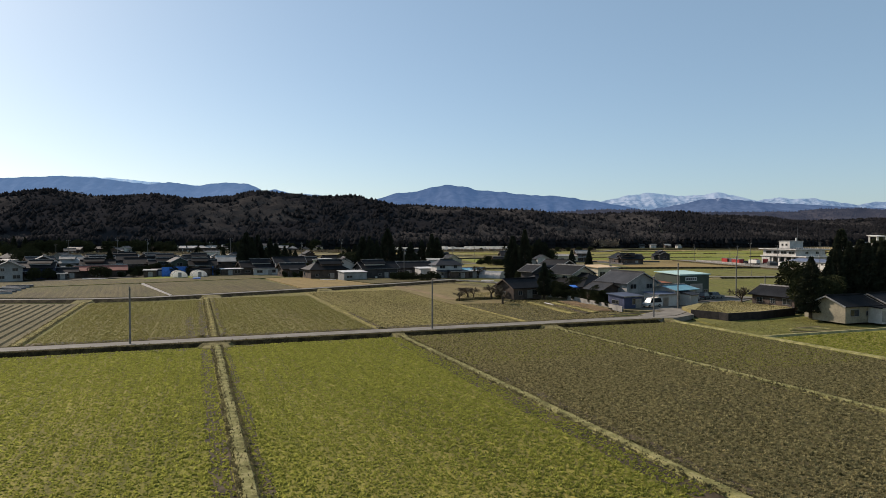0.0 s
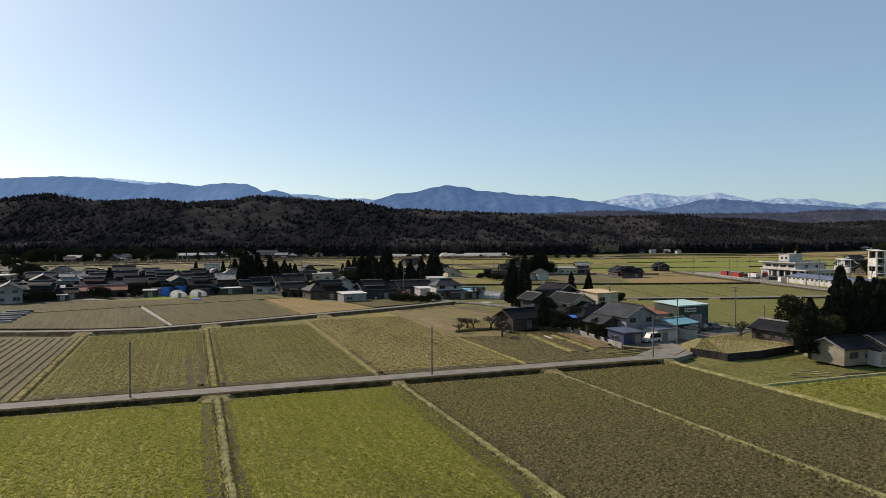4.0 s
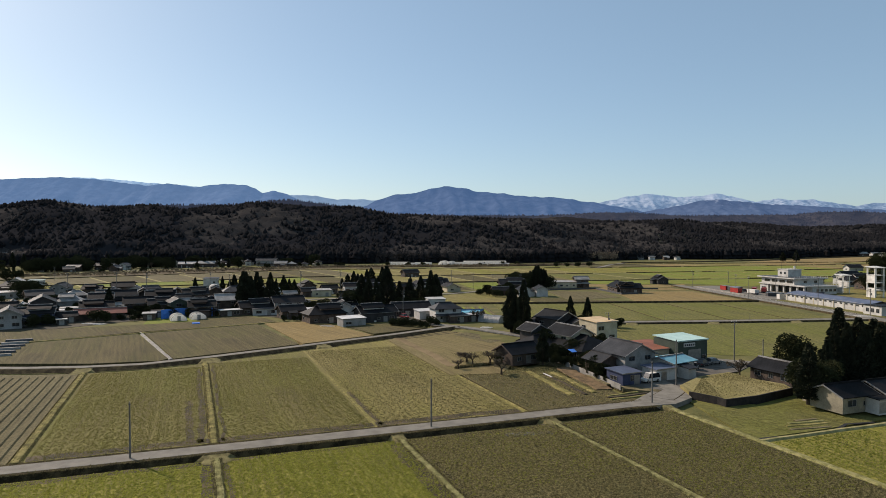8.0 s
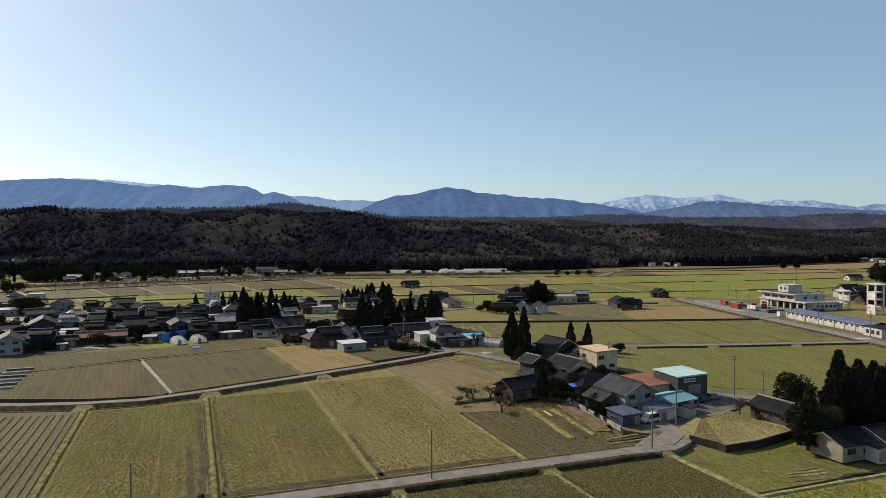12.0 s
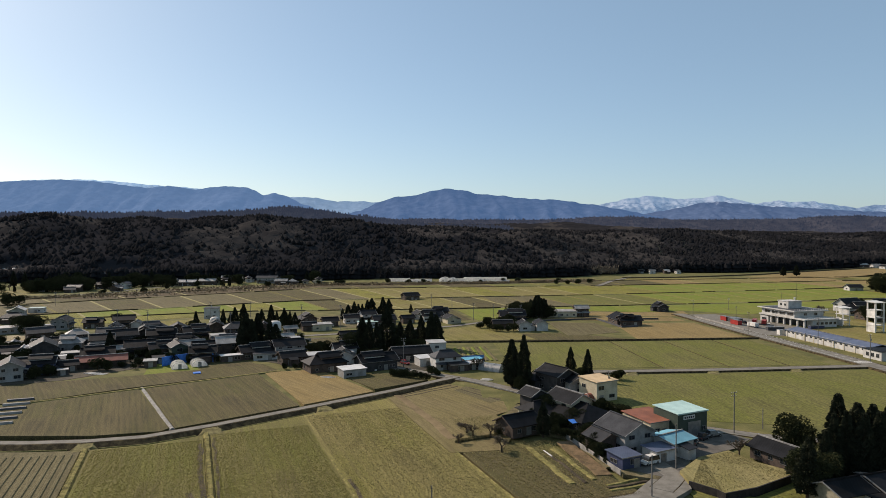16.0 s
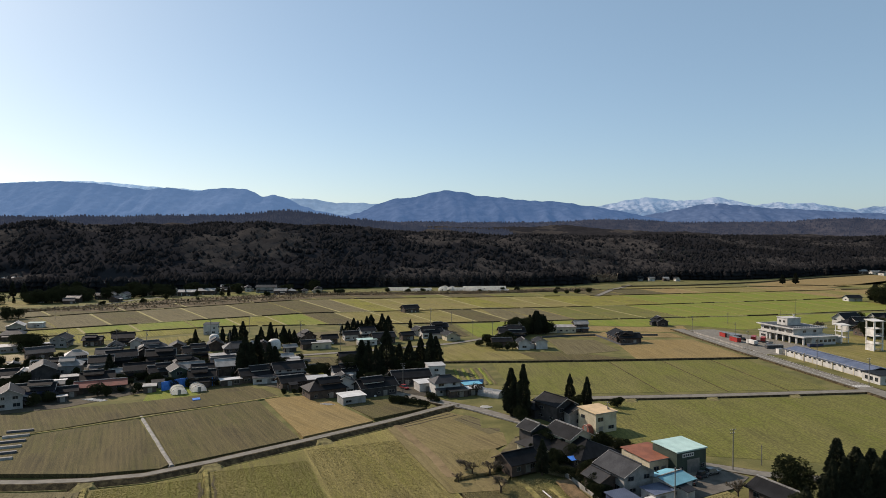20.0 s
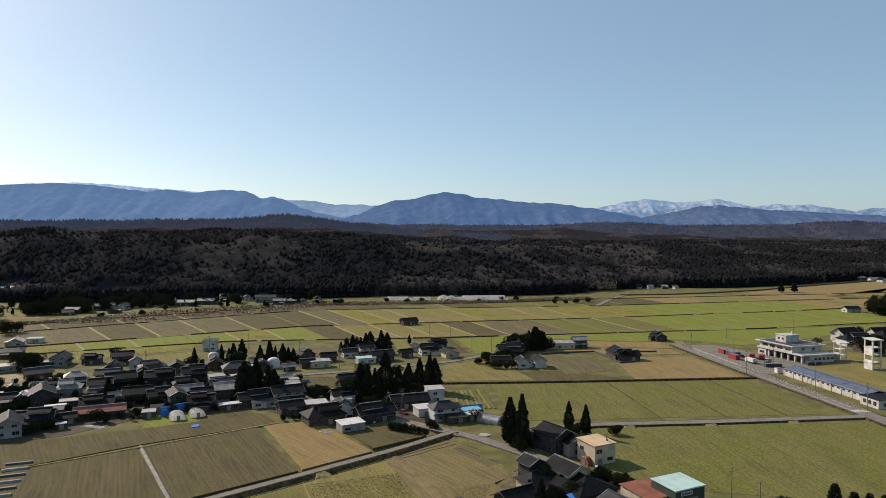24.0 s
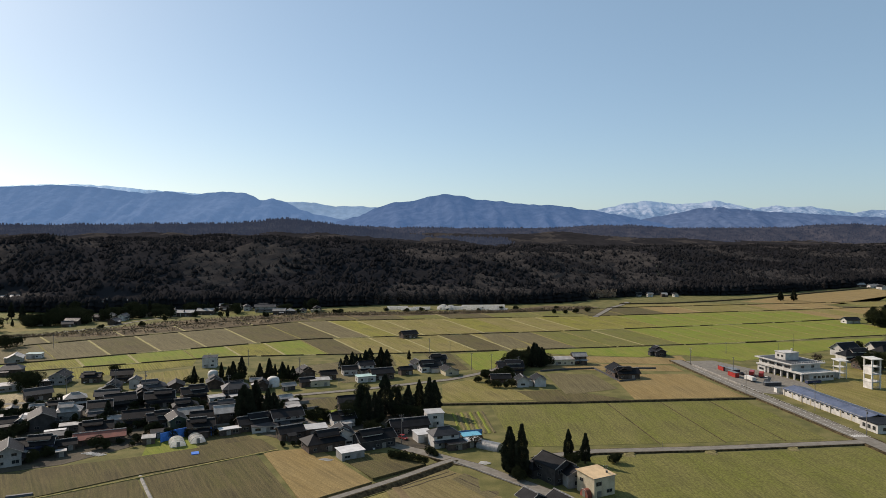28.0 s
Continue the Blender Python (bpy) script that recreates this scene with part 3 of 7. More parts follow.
def beside(line, x, off):
    """The point off metres to the south of a lane, at x along it."""
    xs, ys = [q[0] for q in line], [q[1] for q in line]
    y, d = float(np.interp(x, xs, ys)), Vector((2.0, float(np.interp(x + 1, xs, ys) - np.interp(x - 1, xs, ys)))).normalized()
    return (x + d.y * off, y - d.x * off)


def crossing(a, za, b, zb, w, label):
    """An earth ramp from a to b, with sloping shoulders."""
    a, b = Vector(a), Vector(b)
    n = Vector((a.y - b.y, b.x - a.x)).normalized()
    rows = []
    for k in range(7):
        p, z = a.lerp(b, k / 6), za + (zb - za) * k / 6
        half = w / 2 * (1 + 0.15 * math.sin(k * 2.1 + a.x))
        rows += [(*(p + n * q * half), z - e) for q, e in ((-1.7, 1.0), (-1.0, 0.0), (1.0, 0.0), (1.7, 1.0))]
    return solid("grass_crossing", Mesh().add(rows, [(k * 4 + i, k * 4 + i + 1, k * 4 + i + 5, k * 4 + i + 4) for k in range(6) for i in range(3)]), M_APRON, label, "bank", "structure")


for x, w in ((-86, 3.6), (-61.5, 4.2), (-36.5, 3.4)):
    crossing(beside(ROAD_B, x, 1.4), 0.3, beside(ROAD_B, x, 6.5), -0.24, w, "grassy earth crossing over the ditch beside the lane")
for x0, x1 in ((-128, -89), (-83, -65), (-58, -39.5), (-33.5, -18)):
    solid("ditch_lip", ribbon([beside(ROAD_B, x0 + (x1 - x0) * k / 12, 4.75) for k in range(13)], 0.2, -0.2, 0.9), M_LEVEE, "pale earth lip of the ditch beside the lane", "ditch", "structure")
for u, w in ((-3.5, 3.6), (24.4, 1.8), (52.2, 2.6), (77.7, 1.6)):
    crossing(uv(u, -1.7), -0.02, uv(u, -6.0), -0.44, w, "earth crossing over the ditch beside the farm road")
solid("puddle", ribbon(finer([(10.5, 110.0), (14.5, 110.9), (18.3, 111.6)], 1.0, 0.5), 1.7, SOUTH + 0.03, 0.1), mat("standing_water", (0.12, 0.11, 0.115), (0.07, 0.064, 0.066), 0.8, 0.25, 0, 6, spec=0.5), "shallow grey puddle in the paddy's corner", "puddle", "structure")
solid("dirt_track", ribbon(finer([(-14.0, 212.4), (-6.7, 193.5), (-0.9, 177.3), (2.6, 166.5)], 2.0, 0.6), 2.4, -0.13, 0.2, 0.4), M_EARTH, "tan dirt track along the paddy's end", "track", "structure")
for x, y in ((68.5, 246.4), (99, 248.8), (131, 252.6)):
    crossing((x, y - 2.2), 0.5, (x - 0.4, y - 6.0), 0.02, 3.4, "grassy earth crossing over the ditch beside the paddy road")
# fields above the lane
field([(-180, 168), (-88, 168), (-72, 172), (-71, 175), (-100, 221), (-125, 198), (-150, 185)], 0.2, C_DULL, "dull brown paddy", 25)
field([(-69.4, 174.8), (-42, 198), (-67, 244), (-98.3, 222.4)], 0.2, C_DULL, "olive paddy with mown lines", 30)
levee((-70, 174.5), (-99, 222), 0.28, 0.5, M_CONC)
field([(-41, 199), (-22, 216), (-46, 251), (-65, 246)], 0.2, C_TAN, "bare tan field", 40)
field([(-180, 190), (-126, 201), (-99, 223.5), (-60, 249), (-70, 262), (-110, 240), (-150, 222)], 0.2, C_DULL, "dull green strip of paddy", 35)
levee((-126, 199), (-60, 248.5), 0.4, 0.9, M_GRASS)
field([(-22, 219), (-5, 233), (-22, 246), (-36, 240)], 0.2, C_DULL, "small vegetable garden plot", 40)

# the plain behind, in strips that follow the paddy road
E0 = 4.4


def ev(u, v):
    c, s = math.cos(radians(E0)), math.sin(radians(E0))
    return (56 + u * c - v * s, 248 + u * s + v * c)


field([(34, 236), (50, 196), (62, 184), (120, 172), (165, 185), (160, 251), (60, 241)], 0.0, C_MEADOW, "green paddy south of the road", E0)
kinds = (C_MEADOW, C_STRAW, C_DULL, C_VIVID, C_GREEN)
for u0, u1, k in ((-28, 28, 0), (28, 54, 0), (54, 78, 0), (78, 96, 0)):
    field([ev(u0 + 0.5, 6), ev(u1 - 0.5, 6), ev(u1 - 0.5, 68), ev(u0 + 0.5, 68)], 0.0, kinds[k], "flat green paddy", E0)
for u in (28, 54, 78):
    levee(ev(u, 5), ev(u, 68), 0.03, 0.25, M_BANK)
C_ROUGH = crop("rough_weedy_plot", (0.175, 0.145, 0.055), (0.245, 0.195, 0.09), (0.075, 0.056, 0.028), 3.0, 0.5, stripes=0.15, lane=0.3)
field([(-16.8, 208.6), (2, 228.5), (27, 206), (20, 194), (15, 189), (-8.2, 184)], -0.17, C_ROUGH, "rough plot of tan weeds and bare soil", 35, 0.4)
field([(8.0, 224.6), (21.0, 208.5), (14.4, 202.5), (3.7, 218.9)], -0.14, C_BROWN, "strip of turned dark soil", 38, 0.3)
field([(-8.3, 184.02), (15, 188.98), (20, 176), (14, 158), (2.0, 156)], -0.171, C_ROUGH, "plot of dry tan weeds", 20, 0.4)
for a, b in (((-13, 212), (3, 226)), ((-11.5, 210.5), (5, 224.5)), ((6, 220), (17, 206)), ((9, 223), (20, 209))):
    solid("mud_strip", ribbon(finer((a, b), 1.6, 0.5), 0.5, -0.12, 0.1), M_MUD, "muddy wheel track across the rough plot", "soil", "structure")
field([(-64, 324), (-39, 335), (-34, 317), (-59, 300)], 0.06, C_DULL, "dull paddy below the lane", 20)
field([(-62, 298), (-34, 315), (-35, 300), (-58, 282)], 0.06, C_VIVID, "green strip of paddy below the lane", 20)
field([(1, 359), (21, 374), (40, 340), (45, 324), (1, 320)], 0.03, C_STRAW, "straw paddy beside the lane", 20)
field([(-86, 407), (-64, 422), (-30, 374), (-52, 362)], 0.03, C_BROWN, "brown plot among the farmsteads", 30)
field([(-64, 426), (-33, 447), (-27, 411), (-46, 397)], 0.02, C_DULL, "dull plot among the farmsteads", 20)
field([(-33, 455), (-5, 412), (-19, 388), (-26, 409)], 0.01, C_STRAW, "plot beside the farmstead", 20)
field([(10, 450), (45, 464), (45, 404), (21, 396)], 0.03, C_VIVID, "vivid green paddy", 15)
field([(-12, 455), (6, 455), (17, 399), (7, 393), (-1, 412)], 0.02, C_DULL, "olive paddy west of the lane", 15)
field([(-225, 405), (-157, 436), (-151, 411), (-187, 385), (-201, 372)], 0.03, C_GREEN, "green field behind the village", 30)
field([(-183, 377), (-148, 402), (-137, 365), (-163, 355)], 0.02, C_STRAW, "pale field behind the village", 25)
field([(66, 386), (87, 384), (92, 348), (66, 336)], 0.02, C_BROWN, "brown vegetable plot", E0)
field([(23, 340), (63, 346), (92, 324), (47, 321)], 0.01, C_DULL, "dull plot beside the barns", E0)
field([(94, 325), (150, 330), (143, 385), (97, 384)], 0.02, C_TAN, "bare tan field", E0)
field([(60, 398), (142, 392), (140, 410), (70, 420)], 0.02, C_TAN, "bare tan yard field", E0)
field([(30.3, 552.7), (50.5, 555.8), (65.5, 475.5), (44.3, 470)], 0.045, C_BROWN, "dark brown ploughed plot in the plain", 5, 0.3)
field([(60.0, 385.5), (71.9, 388.6), (78.0, 346.5), (62.5, 336)], 0.05, C_BROWN, "turned vegetable ground beside the farmstead", E0, 0.3)
solid("canal_bank", ribbon(finer([(0, 314.5), (60, 318), (153, 326)], 5, 0.3), 1.0, 0.75, 1.0, 0.5), M_BANK, "grassy canal bank", "bank", "structure")

field([(-218, 334), (-188, 289), (-181, 301), (-180, 316), (-209, 341)], 0.08, C_DRY, "pale dry grass at the edge of the village", 20)
solid("village_ground", Mesh().prism([(-236, 236), (-150, 229), (-118, 252), (-92, 268), (-62, 284), (-78, 326), (-150, 320), (-236, 308)], -0.4, 0.02), M_YARD, "trodden grey-brown ground between the village houses", "ground", "structure")

# the far paddies fan out between four long dykes
DYKES = (
    ((-330, 345), (-235, 396), (-140, 440), (-60, 450), (0, 456), (120, 478), (239, 500), (317, 525), (620, 600)),
    ((-360, 360), (-248, 426), (-103, 514), (139, 566), (319, 615), (399, 643), (700, 730)),
    ((-400, 400), (-297, 487), (-126, 622), (167, 664), (371, 715), (700, 800)),
    ((-430, 425), (-319, 526), (-134, 668), (60, 690), (186, 736), (448, 790), (700, 850)),
)
DYKE = [([p[0] for p in d], [p[1] for p in d]) for d in DYKES]


def dyke_y(k, x):
    return float(np.interp(x, *DYKE[k]))


rng = random.Random(5)
for k, table in enumerate((((-110, (C_VIVID, C_GREEN, C_VIVID)), (-10, (C_DULL, C_STRAW)), (60, (C_BROWN, C_DULL, C_STRAW)), (230, (C_MEADOW, C_VIVID)), (900, (C_VIVID, C_VIVID, C_MEADOW))),
                           ((-120, (C_DULL, C_BROWN, C_BROWN, C_DULL)), (150, (C_GREEN, C_GREEN, C_STRAW)), (345, (C_VIVID, C_VIVID)), (900, (C_STRAW, C_TAN))),
                           ((-130, (C_DULL, C_BROWN)), (150, (C_MEADOW, C_DULL, C_MEADOW)), (212, (C_MEADOW, C_DULL)), (400, (C_TAN, C_TAN)), (900, (C_STRAW, C_TAN, C_DULL))))):
    x = -400.0
    while x < 640:
        w = rng.choice((24, 26, 30)) * (1.0 if k < 2 else 1.6)
        quad = []
        for lo, xx, ins in ((1, x + 0.7, 1), (1, x + w - 0.7, 1), (0, x + w - 0.7, 0), (0, x + 0.7, 0)):
            th = radians(float(np.interp(xx, (-300, -100, 50, 300), (128, 116, 107, 100))))
            yb = dyke_y(k + 1, xx)
            if lo:
                xa = xx
                for _ in range(12):
                    xa = xx - (yb - dyke_y(k, xa)) / math.tan(th)
                quad.append((xa, dyke_y(k, xa) + 1.0))
            else:
                quad.append((xx, yb - 1.0))
        choice = next(c for lim, c in table if x < lim)
        x += w
        if quad[0][1] < 398 and quad[0][0] > -200:
            continue
        field(quad, -0.02 + rng.random() * 0.03, rng.choice(choice), "flat distant paddy", 90 - math.degrees(math.atan2(quad[3][0] - quad[0][0], quad[3][1] - quad[0][1])) - 90)
        pale = rng.random() < (0.7 if x < 60 else 0.12)
        levee((quad[0][0] - 0.7, quad[0][1]), (quad[3][0] - 0.7, quad[3][1]), 0.1 if pale else 0.16, 1.5 if pale else 0.5, M_STRAW if pale else M_GRASS)
for k in range(4):
    solid("dyke", ribbon(finer(DYKES[k], 8, 0.6), 1.2, 0.3, 0.4, 0.5), M_STRAW if k < 2 else M_GRASS, "low grassy dyke between paddies", "dyke", "structure")
    x, span = -400.0, DYKES[k][-1][0]
    while x < span - 70:
        w = rng.uniform(12, 70)
        pts = [(x + w * q / 4, dyke_y(k, x + w * q / 4) - 0.4) for q in range(5)]
        solid("dyke", ribbon(finer(pts, 6, 0.5), 0.8, rng.uniform(0.45, 0.75), 0.85, 0.3), M_BANK, "steep dark ditch bank between paddies", "dyke", "structure")
        x += w + rng.choice((1.5, 3, 8, 30))


# fields between the hamlets and the first dyke, and below the bluff
field([(48, 462), (83, 448), (129, 439), (160, 447), (190, 425), (215, 437), (251, 455), (330, 505), (345, 522), (239, 497), (120, 475)], 0.01, C_VIVID, "broad vivid green field beyond the barns", E0)
field([(62, 424), (140, 414), (155, 424), (158, 443), (129, 436), (83, 444), (66, 440)], 0.015, C_TAN, "bare tan field beside the road", E0)
for pts, c, words in (([(-456, 696), (-419, 715), (-383, 672), (-425, 640)], C_MEADOW, "pale terraced field below the bluff"),
                      ([(-424, 636), (-385, 666), (-372, 640), (-398, 607)], C_MEADOW, "pale terraced field below the bluff"),
                      ([(-396, 600), (-369, 615), (-334, 566), (-358, 548)], C_STRAW, "pale dry field by the farmsteads"),
                      ([(-225, 700), (-171, 705), (-166, 671), (-215, 662)], C_MEADOW, "pale green field by the farmsteads"),
                      ([(200, 770), (300, 788), (400, 762), (420, 705), (330, 700), (215, 700)], C_STRAW, "dull straw field below the bluff"),
                      ([(355, 800), (450, 880), (640, 1000), (640, 940), (500, 780), (430, 770)], C_TAN, "pale dry field below the bluff"),
                      ([(445, 770), (640, 925), (640, 850), (480, 725)], C_MEADOW, "pale green field below the bluff")):
    field(pts, 0.0, c, words, 20)
road([(-330, 524), (-304, 560), (-287, 588), (-281, 615), (-270, 640), (-240, 690)], 3.0, 0.12, "pale lane to the farmsteads below the bluff", 0.5, 0.4, name="farmstead_lane")
road([(150, 655), (170, 700), (186, 737), (206, 767), (222, 800)], 5.0, 0.2, "pale road leading to the bluff", 0.8, 0.4, name="bluff_road")
solid("road_bank", ribbon(finer([(206, 775), (264, 782), (325, 806), (400, 845), (520, 930), (676, 1030)], 8, 0.8), 2.5, 1.2, 1.4, 1.2), M_BANK, "dark overgrown bank below the bluff", "bank", "structure")
solid("scrub_ground", Mesh().prism([(-345, 520), (-299, 528), (-256, 530), (-216, 563), (-150, 603), (-113, 650), (60, 686), (150, 715), (175, 742), (120, 760), (60, 708), (-125, 690), (-157, 676), (-205, 652), (-248, 622), (-278, 580), (-318, 535)], -0.4, 0.03), M_SCRUB, "brown strip of dry reeds and scrub along the stream", "scrub", "structure")


# white lines of the main road, in short strokes
for k, (a, b) in enumerate((((155.0, 408), (164.9, 262)), ((150.2, 402), (161.8, 262)), ((153.4, 408), (168.2, 262)))):
    a, b = Vector(a), Vector(b)
    m = Mesh()
    n_strokes = 30 if k == 0 else 15
    for i in range(n_strokes):
        p, q = a.lerp(b, i / n_strokes), a.lerp(b, (i + (0.55 if k == 0 else 0.97)) / n_strokes)
        d = (q - p).normalized()
        s = Vector((-d.y, d.x)) * 0.09
        m.add([(*(p - s), 0.576), (*(q - s), 0.576), (*(q + s), 0.576), (*(p + s), 0.576)], [(0, 1, 2, 3)])
    solid("road_marking", m, M_WHITE, "worn white line on the main road", "road marking", "structure")
m = Mesh()
for i in range(7):
    m.box(161.9 + i * 0.85, 263.6, 0.55, 0.45, 3.0, 0.03, 0.05)
solid("road_marking", m, M_WHITE, "white zebra crossing on the main road", "road marking", "structure")

# ---- houses ----
def window_part(parent, x, y, z, w, h, rz):
    """A window in a wall: frame with a pane set into it."""
    m = Mesh()
    t = 0.07
    m.box(0, 0, 0, w, 0.1, t), m.box(0, 0, h - t, w, 0.1, t)
    m.box(-w / 2 + t / 2, 0, t, t, 0.1, h - 2 * t), m.box(w / 2 - t / 2, 0, t, t, 0.1, h - 2 * t), m.box(0, 0, t, t, 0.08, h - 2 * t)
    ob = part("window", m, M_FRAME, parent)
    ob.matrix_local = Matrix.Translation((x, y, z)) @ Matrix.Rotation(rz, 4, "Z")
    part("pane", Mesh().box(0, 0.01, t, w - 2 * t, 0.05, h - 2 * t), M_GLASS, ob)
    return ob


HOUSE_RNG = random.Random(11)


def house(x, y, rot, w, d, h, roof, wall, cover, pitch=0.5, z=0.0, rows=None):
    """A dwelling or shed: w along the ridge, d across, h to the eaves."""
    r = HOUSE_RNG
    wm, wl = WALLS[wall]
    rm, rl = ROOFS[cover]
    shed = h < 3.3 or roof == "flat"
    rot += 6 * math.sin(x * 3.1 + y * 1.7) if x < 0 else 0       # no two quite in line
    if x < -60 and y < 400 and roof == "gable" and w <= 12.5 and h > 2.9 and int(abs(x * 7 + y * 3)) % 5 < 2:
        rot += 90                                                # ridges run both ways in the old village
    e = thing("shed" if shed else "house", x, y, z, rot, ("low shed with " if h < 3.3 else "building with " if shed else "two-storey house with " if h > 4.2 else "single-storey house with ") + wl + " walls and " + rl + " roof", "shed" if shed else "house", "village buildings")
    o, t, m = 0.7, 0.16, Mesh()
    hw, hd = w / 2, d / 2
    rise = hd * pitch
    if roof == "gable":
        v = [(-hw, -hd, -0.3), (hw, -hd, -0.3), (hw, hd, -0.3), (-hw, hd, -0.3), (-hw, -hd, h), (hw, -hd, h), (hw, hd, h), (-hw, hd, h), (-hw, 0, h + rise), (hw, 0, h + rise)]
        m.add(v, [(0, 1, 5, 4), (2, 3, 7, 6), (1, 2, 6, 9, 5), (3, 0, 4, 8, 7), (3, 2, 1, 0)])
        part("wall", m, wm, e)
        lo = h - o * pitch + 0.08
        for s in (-1, 1):
            part("roof", Mesh().sheet([(-hw - o, s * (hd + o), lo), (hw + o, s * (hd + o), lo), (hw + o, 0, h + rise + 0.08), (-hw - o, 0, h + rise + 0.08)], t), rm, e)
        part("ridge", Mesh().box(0, 0, h + rise + 0.02, w + 2 * o, 0.35, 0.28), M_RIDGE if r.random() < 0.5 else rm, e)
        for s in (-1, 1):
            b = Mesh()
            for q in (-1, 1):
                b.sheet([(s * (hw + o), q * (hd + o), lo + 0.04), (s * (hw + o + 0.12), q * (hd + o), lo + 0.04), (s * (hw + o + 0.12), 0, h + rise + 0.12), (s * (hw + o), 0, h + rise + 0.12)], 0.25)
            part("bargeboard", b, M_FRAME if wall != "wood" else wm, e)
    elif roof == "hip":
        part("wall", m.box(0, 0, -0.3, w, d, h + 0.3), wm, e)
        a, lo, hi, k = hw - hd * 0.75, h - o * pitch + 0.08, h + rise + 0.08, o
        for s in (-1, 1):
            part("roof", Mesh().sheet([(-hw - k, s * (hd + k), lo), (hw + k, s * (hd + k), lo), (a, 0, hi), (-a, 0, hi)], t), rm, e)
            part("roof", Mesh().sheet([(s * (hw + k), -hd - k, lo), (s * (hw + k), hd + k, lo), (s * a, 0, hi)], t), rm, e)
        part("ridge", Mesh().box(0, 0, hi - 0.05, 2 * a + 0.3, 0.35, 0.3), rm, e)
    else:
        part("wall", m.box(0, 0, -0.3, w, d, h + 0.25), wm, e)
        k = 0.35
        part("roof", Mesh().sheet([(-hw - k, -hd - k, h), (hw + k, -hd - k, h), (hw + k, hd + k, h + d * 0.06), (-hw - k, hd + k, h + d * 0.06)], t), rm, e)
        part("fascia", Mesh().box(0, -hd - k - 0.04, h - 0.22, w + 2 * k, 0.06, 0.24), M_FRAME, e)
    if roof in ("gable", "hip") and 3.0 < h < 4.7 and w >= 9 and y < 450 and r.random() < 0.6:
        uw, ud, uh = w * 0.58, d * 0.6, h + rise * 0.72 + 0.2          # a smaller upper storey stands through the main roof
        ux = w * 0.12 * (1 if r.random() < 0.5 else -1)
        part("upper_wall", Mesh().add([(ux + a * uw / 2, b * ud / 2, q) for q in (h + 0.2, uh) for a, b in ((-1, -1), (1, -1), (1, 1), (-1, 1))] + [(ux - uw / 2, 0, uh + ud * 0.26), (ux + uw / 2, 0, uh + ud * 0.26)], [(0, 1, 5, 4), (1, 2, 6, 9, 5), (2, 3, 7, 6), (3, 0, 4, 8, 7)]), WALLS["white"][0] if r.random() < 0.35 else wm, e)
        for s in (-1, 1):
            part("upper_roof", Mesh().sheet([(ux - uw / 2 - 0.5, s * (ud / 2 + 0.5), uh - 0.18), (ux + uw / 2 + 0.5, s * (ud / 2 + 0.5), uh - 0.18), (ux + uw / 2 + 0.5, 0, uh + ud * 0.26 + 0.08), (ux - uw / 2 - 0.5, 0, uh + ud * 0.26 + 0.08)], 0.14), rm, e)
        part("upper_ridge", Mesh().box(ux, 0, uh + ud * 0.26 + 0.03, uw + 1.0, 0.3, 0.22), M_RIDGE, e)
    floors = 2 if h > 4.2 else 1
    for f in range(floors):
        z0 = 0.9 + f * 2.6 if h > 2.9 else 0.8
        for side, length, off, ang in ((0, w, hd, 0.0), (2, w, hd, math.pi), (1, d, hw, math.pi / 2), (3, d, hw, -math.pi / 2)):
            k = max(1, int(length / 3.6)) if y < 560 else 1
            facing = math.sin(radians(rot) + ang - math.pi / 2)      # cold north walls are blank
            if facing > 0.3:
                continue
            for i in range(k):
                if r.random() < 0.25:
                    continue
                p = (i + 0.5) / k * length - length / 2 + r.uniform(-0.3, 0.3)
                ww, hh = r.choice((1.2, 1.7, 2.2)) if length > 5 else 0.9, r.choice((0.9, 1.1, 1.3))
                hh = min(hh, h - z0 - 0.4)
                if hh < 0.4:
                    continue
                px, py = (p, -off - 0.02) if side == 0 else (p, off + 0.02) if side == 2 else (off + 0.02, p) if side == 1 else (-off - 0.02, p)
                window_part(e, px, py, z0, ww, hh, ang)
    door = part("door", Mesh().box(0, 0, 0, 1.6, 0.08, 2.0), M_FRAME, e)
    door.matrix_local = Matrix.Translation((r.uniform(-0.3, 0.3) * w, -hd - 0.03, 0.02))
    if roof != "flat" and h > 4.2:
        for side in ((0, 1) if r.random() < 0.6 else (0,)):
            q, off = (w, hd) if side == 0 else (d, hw)
            k = Mesh().sheet([(-q / 2 - 0.4, -off - 1.5, 2.3), (q / 2 + 0.4, -off - 1.5, 2.3), (q / 2 + 0.4, -off, 2.95), (-q / 2 - 0.4, -off, 2.95)], 0.12)
            ob = part("eave_roof", k, rm, e)
            ob.matrix_local = Matrix.Rotation(math.pi / 2 * side, 4, "Z")
    if roof != "flat" and h > 2.9 and r.random() < 0.75:
        aw, ad, ah = r.uniform(2.6, 4.5), r.uniform(2.0, 3.2), r.uniform(2.2, 2.7)
        sgn = r.choice((-1, 1))
        ax, ay = r.uniform(-0.25, 0.25) * w, sgn * (hd + ad / 2)
        part("annex_wall", Mesh().box(ax, ay, -0.2, aw, ad, ah + 0.2), wm, e)
        lo, hi = (ah + 0.02, ah + 0.7)
        y0, y1 = ay + sgn * (ad / 2 + 0.4), sgn * hd
        part("annex_roof", Mesh().sheet([(ax - aw / 2 - 0.35, y0, lo), (ax + aw / 2 + 0.35, y0, lo), (ax + aw / 2 + 0.35, y1, hi), (ax - aw / 2 - 0.35, y1, hi)], 0.12), r.choice((rm, ROOFS["light"][0], ROOFS["slate"][0])), e)
